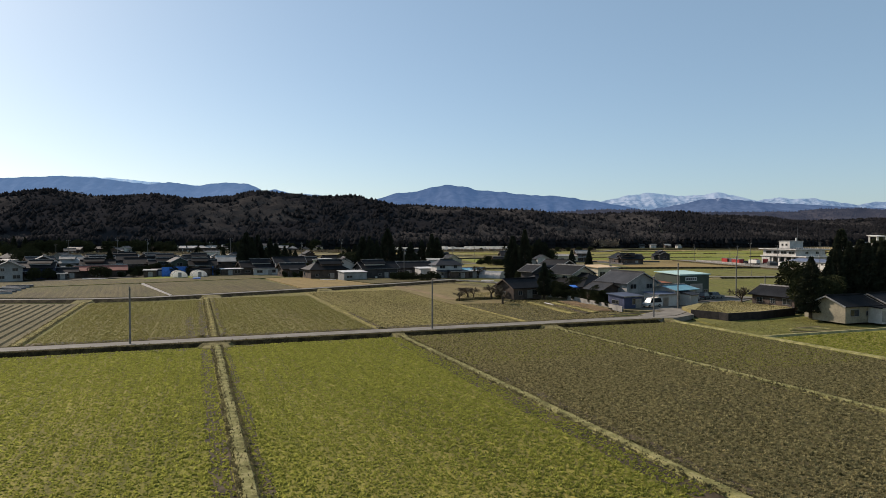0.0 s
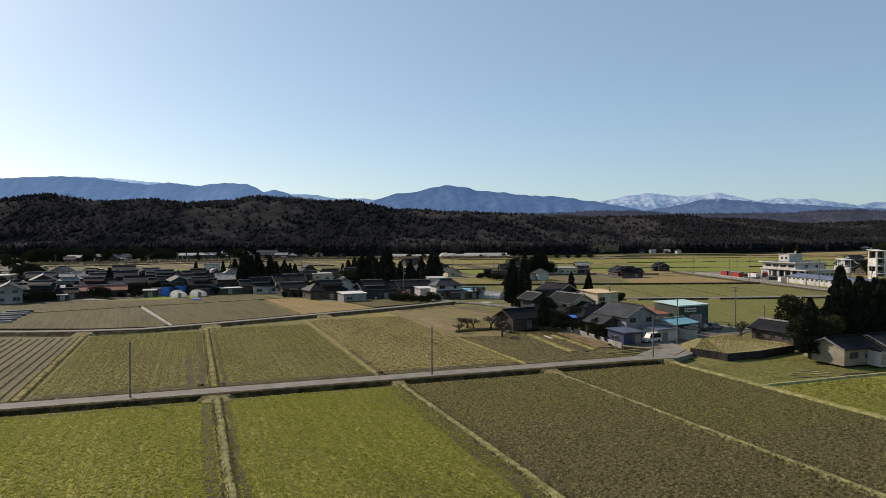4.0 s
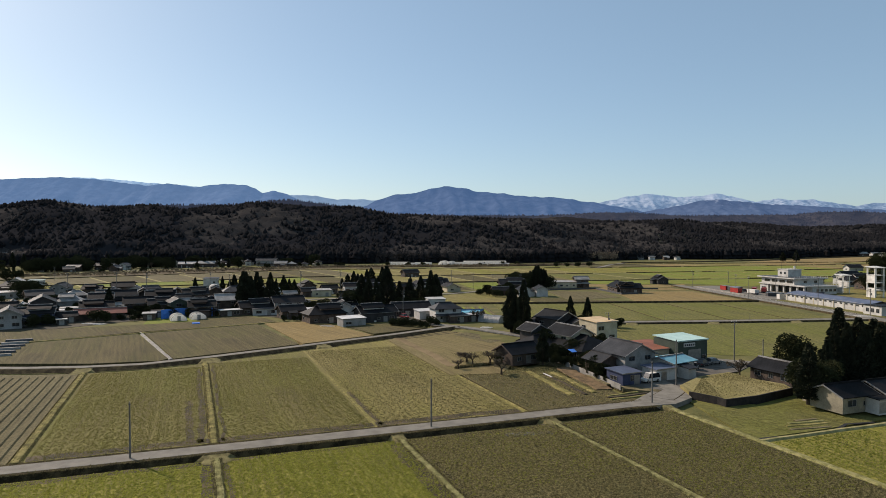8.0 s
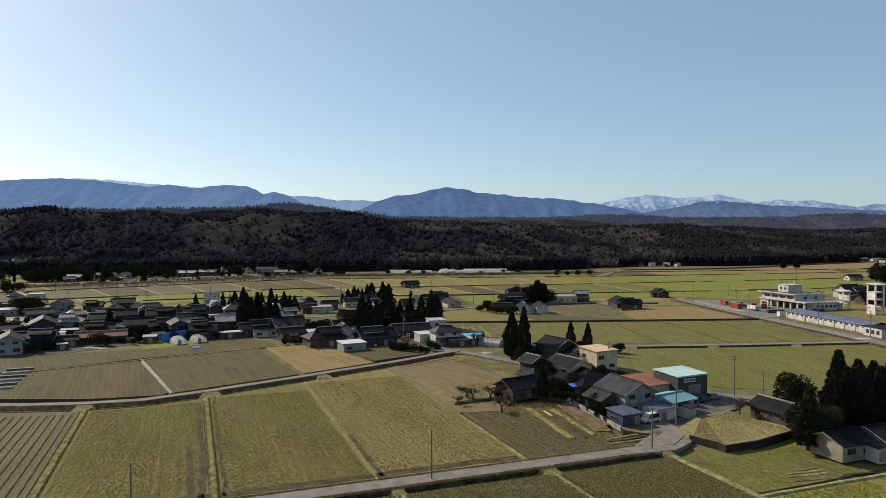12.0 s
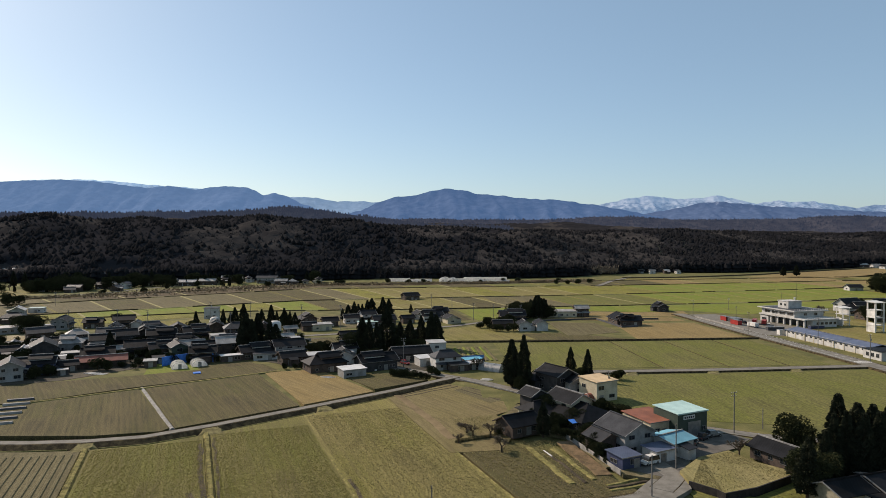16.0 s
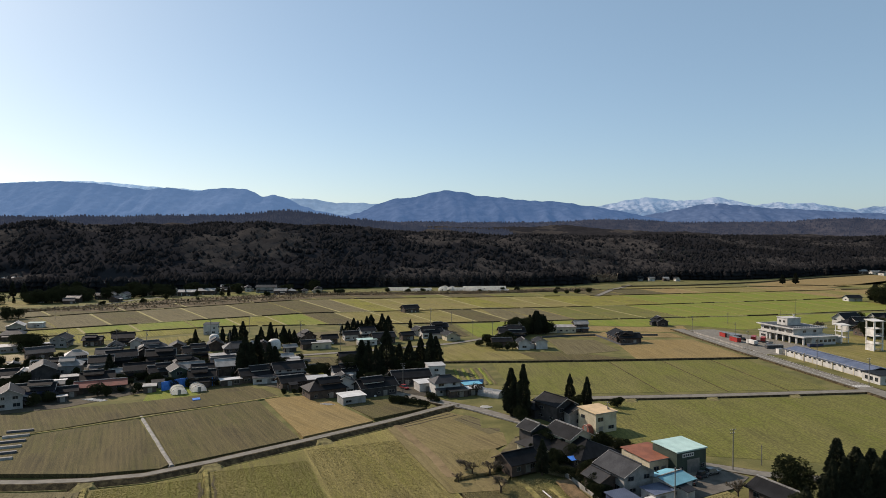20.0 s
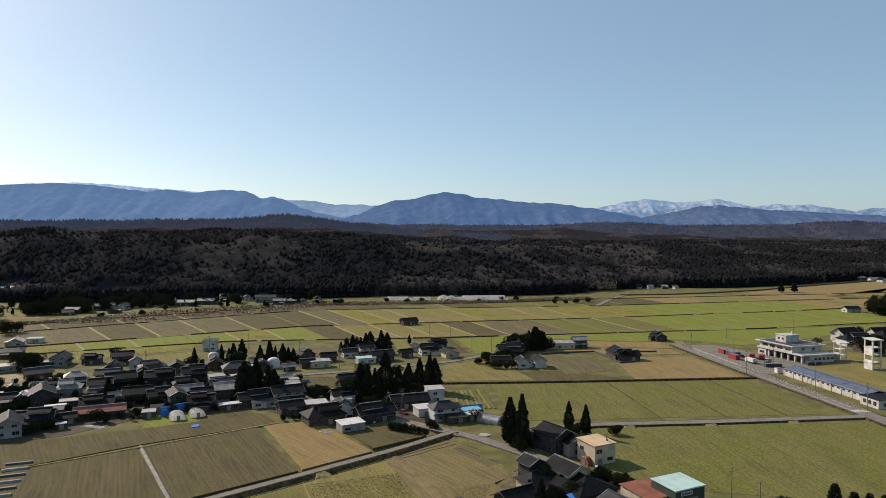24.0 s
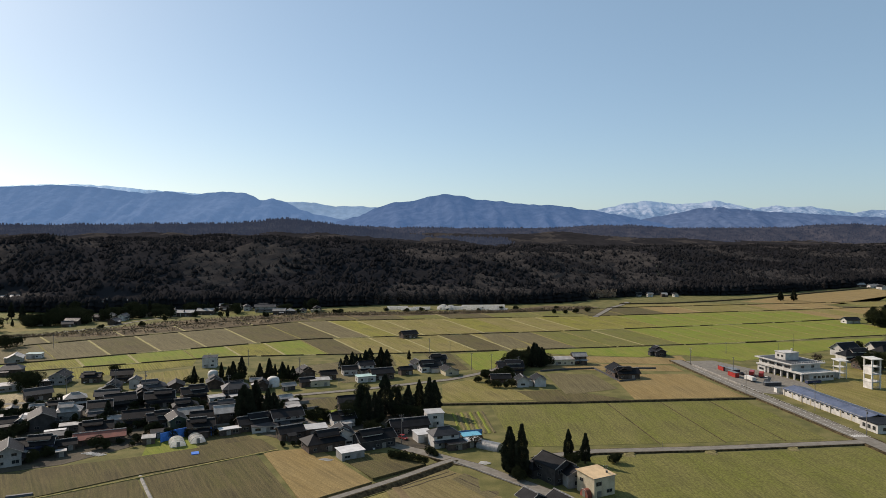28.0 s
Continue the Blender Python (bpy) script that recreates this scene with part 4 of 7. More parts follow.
    if not shed:
        part("air_conditioner", Mesh().box(r.uniform(-0.4, 0.4) * w, -hd - 0.35, 0.1, 0.8, 0.32, 0.6), M_WHITE, e)
        part("downpipe", Mesh().tube((hw - 0.1, -hd - 0.08, 0), (hw - 0.1, -hd - 0.08, h), 0.05, 0.05, 5), M_FRAME, e)
        if roof == "gable" and r.random() < 0.5:
            g = Mesh()
            for sd in (-1, 1):
                g.box(0, sd * (hd + o), h - o * pitch - 0.06, w + 2 * o, 0.12, 0.1)
            part("gutter", g, M_FRAME, e)
    return e


house(-151.0, 235.6, 25, 12, 8, 5, "gable", "grey", "dark")
house(-146.8, 244.4, 25, 12, 7, 4.4, "gable", "blue", "dark")
house(-130.4, 258.2, 26, 17, 6, 2.8, "gable", "wood", "red")
house(-164.5, 278.7, 25, 12, 9, 5.2, "gable", "dark", "dark")
house(-160.6, 292.0, 25, 9, 8, 4.2, "hip", "grey", "light")
house(-149.5, 296.7, 115, 9, 8, 4.8, "gable", "grey", "dark")
house(-177.6, 277.1, 115, 6, 6, 3.2, "gable", "wood", "dark")
house(-173.6, 279.6, 25, 6, 5, 3, "gable", "grey", "light")
house(-194.7, 326.5, 35, 11, 8, 3.6, "gable", "wood", "slate")
house(-204.0, 362.6, 10, 11, 8, 4.6, "gable", "grey", "dark")
house(-188.5, 365.5, 15, 9, 6, 3.4, "gable", "wood", "dark")
house(-172.0, 365.4, 20, 10, 8, 4.8, "gable", "wood", "dark")
house(-158.9, 351.4, 110, 5, 5, 4.6, "gable", "white", "slate")
house(-166.0, 342.2, 20, 11, 7, 3.4, "gable", "dark", "dark")
house(-265.6, 422.9, 110, 10, 8, 3.4, "gable", "grey", "light")
house(-262.0, 437.0, 10, 9, 5, 3, "flat", "white", "teal")
house(-244.9, 385.6, 20, 12, 9, 3.6, "hip", "wood", "slate")
house(-146.5, 308.7, 25, 12, 8, 5, "gable", "dark", "dark")
house(-142.1, 321.7, 115, 9, 7, 4.4, "gable", "wood", "dark")
house(-126.3, 282.0, 25, 11, 8, 4.4, "gable", "wood", "dark")
house(-135.8, 282.0, 25, 5, 4, 3, "gable", "white", "light")
house(-138.7, 249.7, 25, 6, 5, 2.6, "gable", "wood", "dark")
house(-148.9, 259.7, 25, 7, 5, 2.8, "flat", "wood", "slate")
house(-110.4, 264.8, 20, 6, 4, 2.6, "flat", "dark", "dark")
house(-107.8, 275.2, 25, 9, 6, 5.4, "gable", "green", "dark")
house(-116.8, 280.2, 25, 9, 7, 4, "gable", "wood", "dark")
house(-98.7, 281.9, 25, 10, 7, 4.2, "gable", "wood", "dark")
house(-91.1, 286.3, 115, 9, 8, 5.2, "gable", "wood", "light")
house(-114.8, 303.5, 25, 10, 7, 3.4, "hip", "grey", "dark")
house(-118.8, 325.0, 25, 11, 8, 4.4, "gable", "wood", "dark")
house(-144.3, 338.3, 25, 12, 8, 4.2, "hip", "grey", "slate")
house(-134.4, 343.4, 115, 9, 7, 3.8, "gable", "wood", "dark")
house(-131.0, 315.0, 25, 12, 8, 4.4, "gable", "dark", "dark")
house(-106.4, 320.4, 25, 7, 5, 3, "flat", "white", "light")
house(-100.5, 330.8, 25, 12, 9, 5.2, "hip", "wood", "slate")
house(-138.9, 407.5, 15, 8, 7, 6.2, "flat", "white", "slate")
house(-76.7, 277.5, 25, 13, 8, 3.2, "gable", "wood", "dark")
house(-71.4, 273.4, 25, 10, 5, 2.6, "flat", "white", "slate")
house(-64.4, 281.8, 25, 12, 8, 4.8, "gable", "grey", "dark")
house(-59.0, 263.8, 25, 9, 7, 3.2, "gable", "wood", "dark")
house(-67.9, 308.4, 25, 6, 4, 2.6, "flat", "wood", "light")
house(-73.7, 320.3, 25, 5, 4, 2.6, "gable", "grey", "light")
house(-75.0, 374.0, 115, 10, 8, 4.4, "gable", "wood", "dark")
house(-63.8, 356.5, 20, 10, 6, 3.4, "flat", "cream", "light")
house(-70.4, 355.1, 20, 7, 6, 3, "gable", "wood", "dark")
house(-32.3, 240.8, 24, 8.5, 6, 2.9, "flat", "grey", "pale")
house(-43.7, 250.7, 24, 14, 9, 3.6, "hip", "wood", "dark")
house(-37.9, 257.1, 114, 9, 8, 4.6, "gable", "white", "dark")
house(-25.0, 253.5, 24, 14, 8, 3.8, "gable", "dark", "dark")
house(-51.2, 269.3, 24, 11, 6, 2.8, "flat", "wood", "pale")
house(-41.0, 281.7, 24, 9, 7, 3.6, "gable", "white", "dark")
house(-41.5, 304.2, 24, 9, 8, 5, "gable", "wood", "dark")
house(-13.0, 273.2, 20, 15, 8, 3.2, "gable", "dark", "dark")
house(-6.9, 260.6, 20, 6, 6, 3.2, "flat", "white", "pale")
house(-2.7, 281.5, 20, 7, 6, 5.8, "flat", "white", "pale")
house(1.2, 254.8, 20, 10, 7, 5, "hip", "white", "slate")
house(5.6, 250.6, 20, 7, 5, 2.6, "flat", "wood", "dark")
house(11.6, 259.1, 20, 7, 4, 2.8, "flat", "wood", "sky")
house(12.2, 253.3, 20, 6, 3.5, 2.6, "flat", "wood", "pale")
house(-40.7, 366.4, 22, 10, 5, 3.2, "flat", "white", "teal")
house(-43.3, 389.8, 22, 8, 7, 5, "gable", "white", "dark")
house(-32.7, 373.8, 22, 12, 8, 3.8, "gable", "wood", "dark")
house(-6.5, 394.7, 22, 12, 8, 3.6, "gable", "white", "dark")
house(4.3, 384.7, 112, 8, 6, 3.4, "gable", "cream", "dark")
house(-1.6, 416.2, 22, 9, 7, 3.6, "gable", "dark", "dark")
house(-24.8, 523.2, 22, 12, 8, 3.4, "gable", "wood", "dark")
house(37.0, 218.8, 122, 10, 8, 5.8, "gable", "dark", "dark")
house(33.0, 224.0, 28, 10, 7, 3.4, "hip", "dark", "dark")
house(42.0, 214.3, 105, 7, 6, 4.4, "gable", "grey", "dark")
house(35.0, 185.5, 120, 10, 7.5, 5.6, "gable", "cream", "dark")
house(37.0, 181.0, 120, 16, 13, 2.9, "hip", "dark", "dark", 0.4)
house(25.6, 189.5, 122, 5, 5.5, 6.0, "gable", "dark", "dark")
house(26.0, 184.0, 32, 8, 7, 3.2, "hip", "cream", "dark")
house(19.4, 172.2, 32, 9, 7, 2.9, "gable", "wood", "dark")
house(42.8, 355.0, 95, 7, 6, 4, "gable", "white", "dark")
house(52.0, 356.8, 95, 8, 6, 4, "gable", "white", "dark")
house(39.9, 387.8, 5, 14, 9, 4.6, "gable", "wood", "dark")
house(32.3, 364.1, 5, 10, 6, 2.8, "gable", "wood", "dark")
house(72.2, 414.8, 5, 19, 8, 3.6, "flat", "cream", "light")
house(85.6, 417.2, 5, 8, 6, 5.2, "gable", "wood", "light")
house(101.0, 381.5, 95, 16, 10, 3.4, "gable", "wood", "dark")
house(103.8, 375.5, 5, 12, 8, 3.2, "gable", "wood", "dark")
house(143.7, 445.7, 95, 11, 7, 3.4, "gable", "dark", "dark")
house(261.3, 424.9, 5, 18, 10, 4.4, "hip", "white", "dark")
house(254.2, 400.6, 5, 14, 9, 4, "gable", "wood", "dark")
house(370.4, 608.8, 5, 13, 8, 3.2, "gable", "white", "dark")
house(-180.8, 699.0, 5, 20, 8, 6, "gable", "grey", "slate")
house(-369.8, 615.6, 5, 12, 8, 4, "gable", "wood", "dark")
house(-325.1, 599.4, 5, 12, 8, 4, "gable", "wood", "slate")
house(-366.5, 641.3, 95, 12, 8, 4, "gable", "wood", "dark")
house(-314.4, 628.0, 5, 12, 8, 4, "gable", "wood", "dark")
house(-249.3, 664.0, 5, 16, 8, 4, "gable", "wood", "light")
house(-235.0, 678.6, 5, 16, 8, 4, "gable", "wood", "light")
house(-222.1, 710.0, 5, 14, 8, 4, "gable", "wood", "dark")
house(-161.3, 678.3, 5, 12, 8, 4, "gable", "wood", "light")
house(-391.5, 745.1, 5, 14, 8, 4, "gable", "wood", "dark")
house(-375.6, 776.4, 5, 14, 8, 4, "gable", "wood", "dark")
house(-358.9, 789.6, 95, 14, 8, 4, "gable", "grey", "slate")
house(257.5, 877.8, 5, 7, 5, 3.4, "gable", "grey", "dark")
house(269.6, 869.4, 5, 7, 5, 4, "gable", "white", "light")
house(287.8, 869.3, 5, 7, 5, 4, "gable", "wood", "light")
house(302.3, 869.3, 95, 7, 5, 4, "gable", "white", "dark")
house(637.6, 1071.3, 5, 14, 8, 4, "gable", "white", "dark")
house(642.0, 1035.0, 5, 16, 8, 4, "gable", "wood", "light")
house(649.1, 1012.1, 5, 14, 8, 4, "gable", "white", "light")
house(647.6, 990.2, 95, 12, 8, 4, "gable", "white", "dark")

# ---- the hamlet by the farm road ----
def label_as(ob, label, category=""):
    return tagged(ob, label, category)


label_as(house(43.4, 159.4, 114, 10.3, 8.6, 5.0, "gable", "grey", "slate"), "two-storey grey-sided house with dark tiled gable roof")
label_as(house(37.4, 157.8, 114, 6, 5, 3.4, "gable", "wood", "slate"), "small tiled annex beside the grey house")
label_as(house(39.7, 147.3, 26, 5.0, 5.2, 2.7, "flat", "blue", "blue"), "dark blue sheet-metal garage with flat roof")
label_as(house(48.6, 151.0, 28, 5.8, 4.3, 2.8, "flat", "white", "blue"), "white storage shed with flat blue roof")
label_as(house(53.2, 156.9, 34, 7.4, 7.2, 3.4, "gable", "white", "turquoise", 0.2), "white workshop under a bright turquoise hipped roof", "shed")
label_as(house(53.3, 173.0, 26, 9.0, 10.2, 3.9, "flat", "cream", "orange"), "cream workshop with rusty orange roof", "workshop")
label_as(house(48.0, 207.6, 28, 8.1, 8.1, 6.1, "flat", "cream", "tan"), "two-storey cream block house with tan flat roof", "house")


def teal_building():
    e = thing("workshop_building", 60.9, 172.5, 0, 26, "dark green sheet-metal workshop with pale teal roof and white sign", "workshop")
    part("wall", Mesh().box(0, 0, -0.3, 9.9, 8.4, 6.2), WALLS["green"][0], e)
    part("roof", Mesh().sheet([(-5.2, -4.4, 6.05), (5.2, -4.4, 6.05), (5.2, 4.4, 6.5), (-5.2, 4.4, 6.5)], 0.18), ROOFS["teal"][0], e)
    part("fascia", Mesh().box(0, -4.45, 5.75, 10.4, 0.08, 0.32), ROOFS["teal"][0], e)
    s = part("signboard", Mesh().box(-1.2, -4.26, 4.35, 3.8, 0.1, 0.95), M_WHITE, e, "white signboard with dark lettering bars")
    for i in range(5):
        part("lettering_bar", Mesh().box(-2.6 + i * 0.7, -4.33, 4.58, 0.5, 0.04, 0.5), M_DARKSTEEL, s)
    part("door", Mesh().box(0.6, -4.23, 0, 4.2, 0.08, 3.6), M_FRAME, e, "grey roller door")
    for x in (-3.6, 3.8):
        window_part(e, x, -4.23, 1.0, 1.3, 1.1, 0)
    for y in (-2, 2):
        window_part(e, 4.97, y, 3.6, 1.6, 1.0, math.pi / 2)


teal_building()
solid("garden_wall", ribbon([(27, 173), (30.8, 168.2), (34, 156), (37.7, 142)], 0.16, 0.75, 1.2), M_CONC, "grey concrete panel fence along the garden", "fence")
solid("yard_1", Mesh().prism([(38, 141.5), (47, 137), (52, 142), (60, 160), (72, 168), (62, 180), (46, 186), (36, 197), (22, 200), (15, 182), (24, 172), (30.8, 168), (34, 156)], -0.8, 0.02), M_DIRT, "worn earth and dry-grass yard of the hamlet", "yard", "structure")
for a, b, w, c, words in (((29.5, 164.5), (34.2, 141.6), 3.4, M_RUST, "bed of bare rust-brown soil"), ((33.4, 163.5), (36.6, 146.0), 1.4, M_DIRT, "bed of turned soil below the fence"), ((24.0, 157.0), (29.4, 137.0), 0.6, M_MUD, "dark planted row"), ((26.0, 159.5), (31.4, 139.0), 0.9, M_GRASS, "grassy strip between the beds"),
                          ((33.0, 134.2), (42.0, 138.1), 0.7, M_MUD, "row of winter greens on dark soil"), ((33.3, 132.6), (41.6, 136.4), 0.6, M_GRASS, "grassy row at the garden's end"), ((33.0, 135.6), (40.4, 139.2), 0.6, M_GRASS, "row of winter greens"), ((20.5, 160.0), (26.5, 136.5), 1.2, M_GRASS, "mown grass path along the garden")):
    solid("garden_bed", ribbon(finer((a, b), 1.2, 0.45), w, -0.06, 0.3, 0.3), c, words + " in the hamlet's garden", "garden bed", group="garden beds")
solid("plank", Mesh().box(24.3, 155.1, -0.05, 0.3, 4.4, 0.12, radians(17)), M_WHITE, "long pale plank lying in the garden", "plank")
solid("yard_2", Mesh().prism([(40, 144), (47, 139), (50.5, 142.5), (56, 151), (65.5, 156.5), (70, 159), (76, 166), (70, 174), (62, 180), (52, 182), (46, 185), (48, 176), (46, 160)], -0.1, 0.045), M_FORECOURT, "brown-grey asphalt forecourt darkened for the buildings' shadow", "yard", "structure")
solid("junction", Mesh().prism([(37.0, 126.5), (44.7, 128.6), (49.6, 133.5), (50.5, 141.5), (46.5, 147), (44, 140), (37.5, 131.2)], -0.9, 0.014), M_ASPH, "grey asphalt where the driveway leaves the farm road", "road", "structure")
for a, b, c in (((59.3, 115.9), (67.4, 117.8), M_GRASS), ((58.9, 113.7), (66.7, 115.6), M_DIRT), ((62.4, 119.2), (67.1, 120.4), M_DIRT), ((60.4, 117.5), (67.6, 119.3), M_LEVEE)):
    solid("garden_bed", ribbon(finer((a, b), 1.2, 0.3), 0.6, -0.6, 0.3, 0.35), c, "raised vegetable bed on the mown plot", "garden bed", group="garden beds")
solid("ditch", ribbon(finer([(51.3, 108.7), (58.4, 110.6), (66.1, 113.2), (70.5, 117.2), (76.0, 118.4)], 1.5, 0.3), 0.6, -0.66, 0.2), M_TYRE, "narrow dark drainage channel", "ditch", "structure")
C_DRYGRASS = crop("dry_grass_plot", (0.23, 0.2, 0.07), (0.3, 0.25, 0.115), (0.1, 0.085, 0.035), 3.0, 0.4, stripes=0.0, lane=0.15)
mound = [(49.8, 135.5), (53.6, 130.9), (54.4, 129.0), (61.8, 132.0), (72.2, 138.8), (72.6, 142.6), (68.6, 147.5), (66.0, 155.0), (57.3, 150.3), (50.0, 141.5)]
solid("dry_grass_field", Mesh().prism(mound, -1.0, 0.7), C_DRYGRASS, "raised plot of dry yellow grass", "field", "structure")
# board colour taken near black to stand in for shade on the wall's face
solid("retaining_wall", ribbon(mound[:6], 0.3, 0.78, 1.9), mat("shade_toned_boards", (0.035, 0.029, 0.025), (0.014, 0.012, 0.011), 0.8, 0.9, 0.02, 6), "dark retaining wall round the raised plot", "wall", "structure")
field([uv(78, -23), uv(90, -23), uv(112, -22), uv(112, -2), uv(96, -6), uv(86, 2)], -0.7, C_MEADOW, "mown green plot with vegetable beds", GRID + 10)

label_as(house(75.2, 149.3, 113, 11, 6.5, 2.7, "gable", "wood", "dark"), "old weathered wooden house with black tiled roof", "house")
label_as(house(75.2, 126.6, 20, 8.0, 7.0, 3.0, "gable", "dun", "dark", 0.4), "dun-walled barn with black tiled roof", "barn")
label_as(house(79.6, 124.2, 20, 3.4, 5, 2.6, "flat", "white", "dark"), "white lean-to garage beside the dun barn", "garage")
# walls are closed; their dark colour stands in for shade in the open front
label_as(house(87.5, 130.4, 20, 14, 8, 3.0, "gable", "dark", "dark", 0.4), "long black-tiled shed, dark closed walls standing in for its shaded open front", "shed")
solid("yard_4", Mesh().prism([(-148, 224), (-131, 233), (-112, 258), (-106, 268), (-90, 281), (-62, 262), (-50, 252), (-36, 246), (-20, 254), (-6, 250), (2, 262), (-16, 285), (-6, 312), (-40, 330), (-78, 329), (-150, 321), (-200, 314), (-240, 296), (-225, 240), (-190, 215)], -0.5, 0.04), M_YARD, "dark trodden ground of the village", "yard", "structure")
field([(-101.2, 276.0), (-90.3, 285.0), (-66.4, 254.5), (-84.5, 240.2)] , 0.12, C_DULL, "dull green paddy beside the village", 35)
field([(-107.0, 241.0), (-84.9, 240.2), (-100.6, 270.5), (-113.0, 262.0)], 0.11, C_VIVID, "grassy vegetable plot round the tunnels", 35)

# ---- fire station and its yard ----
def fire_station():
    e = thing("fire_station", 201.2, 382.2, 0, 15, "white concrete fire station with garage bays and rooftop penthouse", "fire station")
    W = WALLS["white"][0]
    part("ground_floor", Mesh().box(2.5, 0, -0.2, 16, 33, 4.2), W, e)
    # a dark sheet behind the pillars plays the unlit depth of the bays
    part("garage_back", Mesh().box(-5.6, 0, 0, 0.3, 25, 3.6), M_DARKSTEEL, e, "dark panel standing in for the shade inside the garage bays")
    for i in range(6):
        part("pillar", Mesh().box(-10.1, -15.8 + i * 4.9, 0, 0.9, 0.9, 4.0), W, e)
    part("gatehouse", Mesh().box(-8.2, 13.6, 0, 5.4, 6.4, 3.7), W, e)
    window_part(e, -10.95, 13.6, 1.1, 3.6, 1.3, -math.pi / 2)
    part("canopy", Mesh().box(0, 0, 4.0, 23.0, 34.5, 0.6), W, e, "white concrete canopy slab")
    part("upper_floor", Mesh().box(-0.5, 3.8, 4.6, 19.5, 25, 3.3), W, e)
    for i in range(4):
        window_part(e, -10.3, -5.6 + i * 5.8, 5.5, 4.2, 1.5, -math.pi / 2)
    for i in range(2):
        window_part(e, -3 + i * 7, -8.75, 5.6, 2.0, 1.3, 0)
    for i in range(5):
        window_part(e, -2 + i * 2.8, -16.55, 1.4, 1.8, 1.4, 0)
    part("roof", Mesh().box(-0.5, 3.8, 7.9, 23, 28.5, 0.55), W, e, "broad white roof slab")
    part("roof_deck", Mesh().box(-0.5, 3.8, 8.45, 21, 26.5, 0.06), M_DARKSTEEL, e, "dark roof deck")
    pent = part("penthouse", Mesh().box(-1.5, 4.5, 8.45, 9, 8, 4.0), W, e)
    for i in range(2):
        window_part(e, -6.05, 3 + i * 3, 10.0, 1.4, 1.2, -math.pi / 2)
    part("parapet", Mesh().box(-1.5, 4.5, 12.45, 9.6, 8.6, 0.3), W, e)
    for s in (-1, 1):
        m = Mesh()
        for i in range(15):
            m.box(-11 + i * 1.57, s * 17.1 if s < 0 else -9.8, 4.6 if s < 0 else 8.45, 0.08, 0.08, 1.0)
        m.box(0, s * 17.1 if s < 0 else -9.8, 5.55 if s < 0 else 9.4, 22, 0.09, 0.09)
        part("railing", m, M_WHITE, e)
    part("mast", Mesh().tube((1.5, 3, 12.5), (1.5, 3, 23), 0.14, 0.05), M_DARKSTEEL, e, "thin aerial mast")
    part("mast", Mesh().tube((-4, 8, 12.5), (-4, 8, 17), 0.08, 0.04), M_DARKSTEEL, e)
    part("horn", Mesh().tube((0.5, 3, 12.7), (0.5, 3, 14.5), 0.35, 0.5), M_WHITE, e, "white siren horn")


fire_station()


def training_tower(x, y, rot, w, h, label, c=0.55):
    e = thing("training_tower", x, y, 0, rot, label, "tower", "drill towers")
    for a in (-1, 1):
        for b in (-1, 1):
            part("column", Mesh().box(a * (w / 2 - 0.3), b * (w / 2 - 0.3), -0.2, c, c, h), M_WHITE, e)
    k = max(3, int(h / 3.4))
    for i in range(1, k + 1):
        part("floor_slab", Mesh().box(0, 0, i * h / k - 0.35, w + 0.3, w + 0.3, c * 0.6), M_WHITE, e)
    for i in range(k - 1):
        part("infill_panel", Mesh().box(-w / 2 + 0.2, 0, i * h / k, 0.2, w - 1.2, h / k - 0.4 if i % 2 == 0 else 1.1), M_WHITE, e)
        part("guard_rail", Mesh().box(0, -w / 2 + 0.15, i * h / k + 0.7, w - 1.2, 0.12, 0.12).box(0, -w / 2 + 0.15, i * h / k + 1.2, w - 1.2, 0.12, 0.12), M_WHITE, e)
    lad = Mesh()
    for s in (-0.3, 0.3):
        lad.tube((s + 0.8, -w / 2 - 0.2, 0), (s + 0.8, -w / 2 - 0.2, h), 0.05, 0.05, 5)
    for i in range(int(h / 0.6)):
        lad.box(0.8, -w / 2 - 0.2, i * 0.6 + 0.3, 0.6, 0.05, 0.05)
    part("ladder", lad, M_FRAME, e)
    part("cap", Mesh().sheet([(-w / 2 - 0.6, -w / 2 - 0.6, h), (w / 2 + 0.6, -w / 2 - 0.6, h), (w / 2 + 0.6, w / 2 + 0.6, h + 0.5), (-w / 2 - 0.6, w / 2 + 0.6, h + 0.5)], 0.3), M_WHITE, e)


training_tower(224, 349, 10, 5.6, 15.5, "tall white concrete drill tower with open floors")
training_tower(222, 374, 10, 5.0, 10.0, "lower white lattice drill tower by the station", 0.28)
for x, y, r, w, d, h, wall in ((268, 446, 20, 15, 10, 4.8, "white"), (286, 432, 15, 14, 10, 5.0, "dark"), (262, 424, 25, 10, 8, 3.2, "dark"), (300, 462, 10, 12, 8, 3.4, "white")):
    house(x, y, r, w, d, h, "hip" if wall == "dark" else "gable", wall, "dark", pitch=0.7)


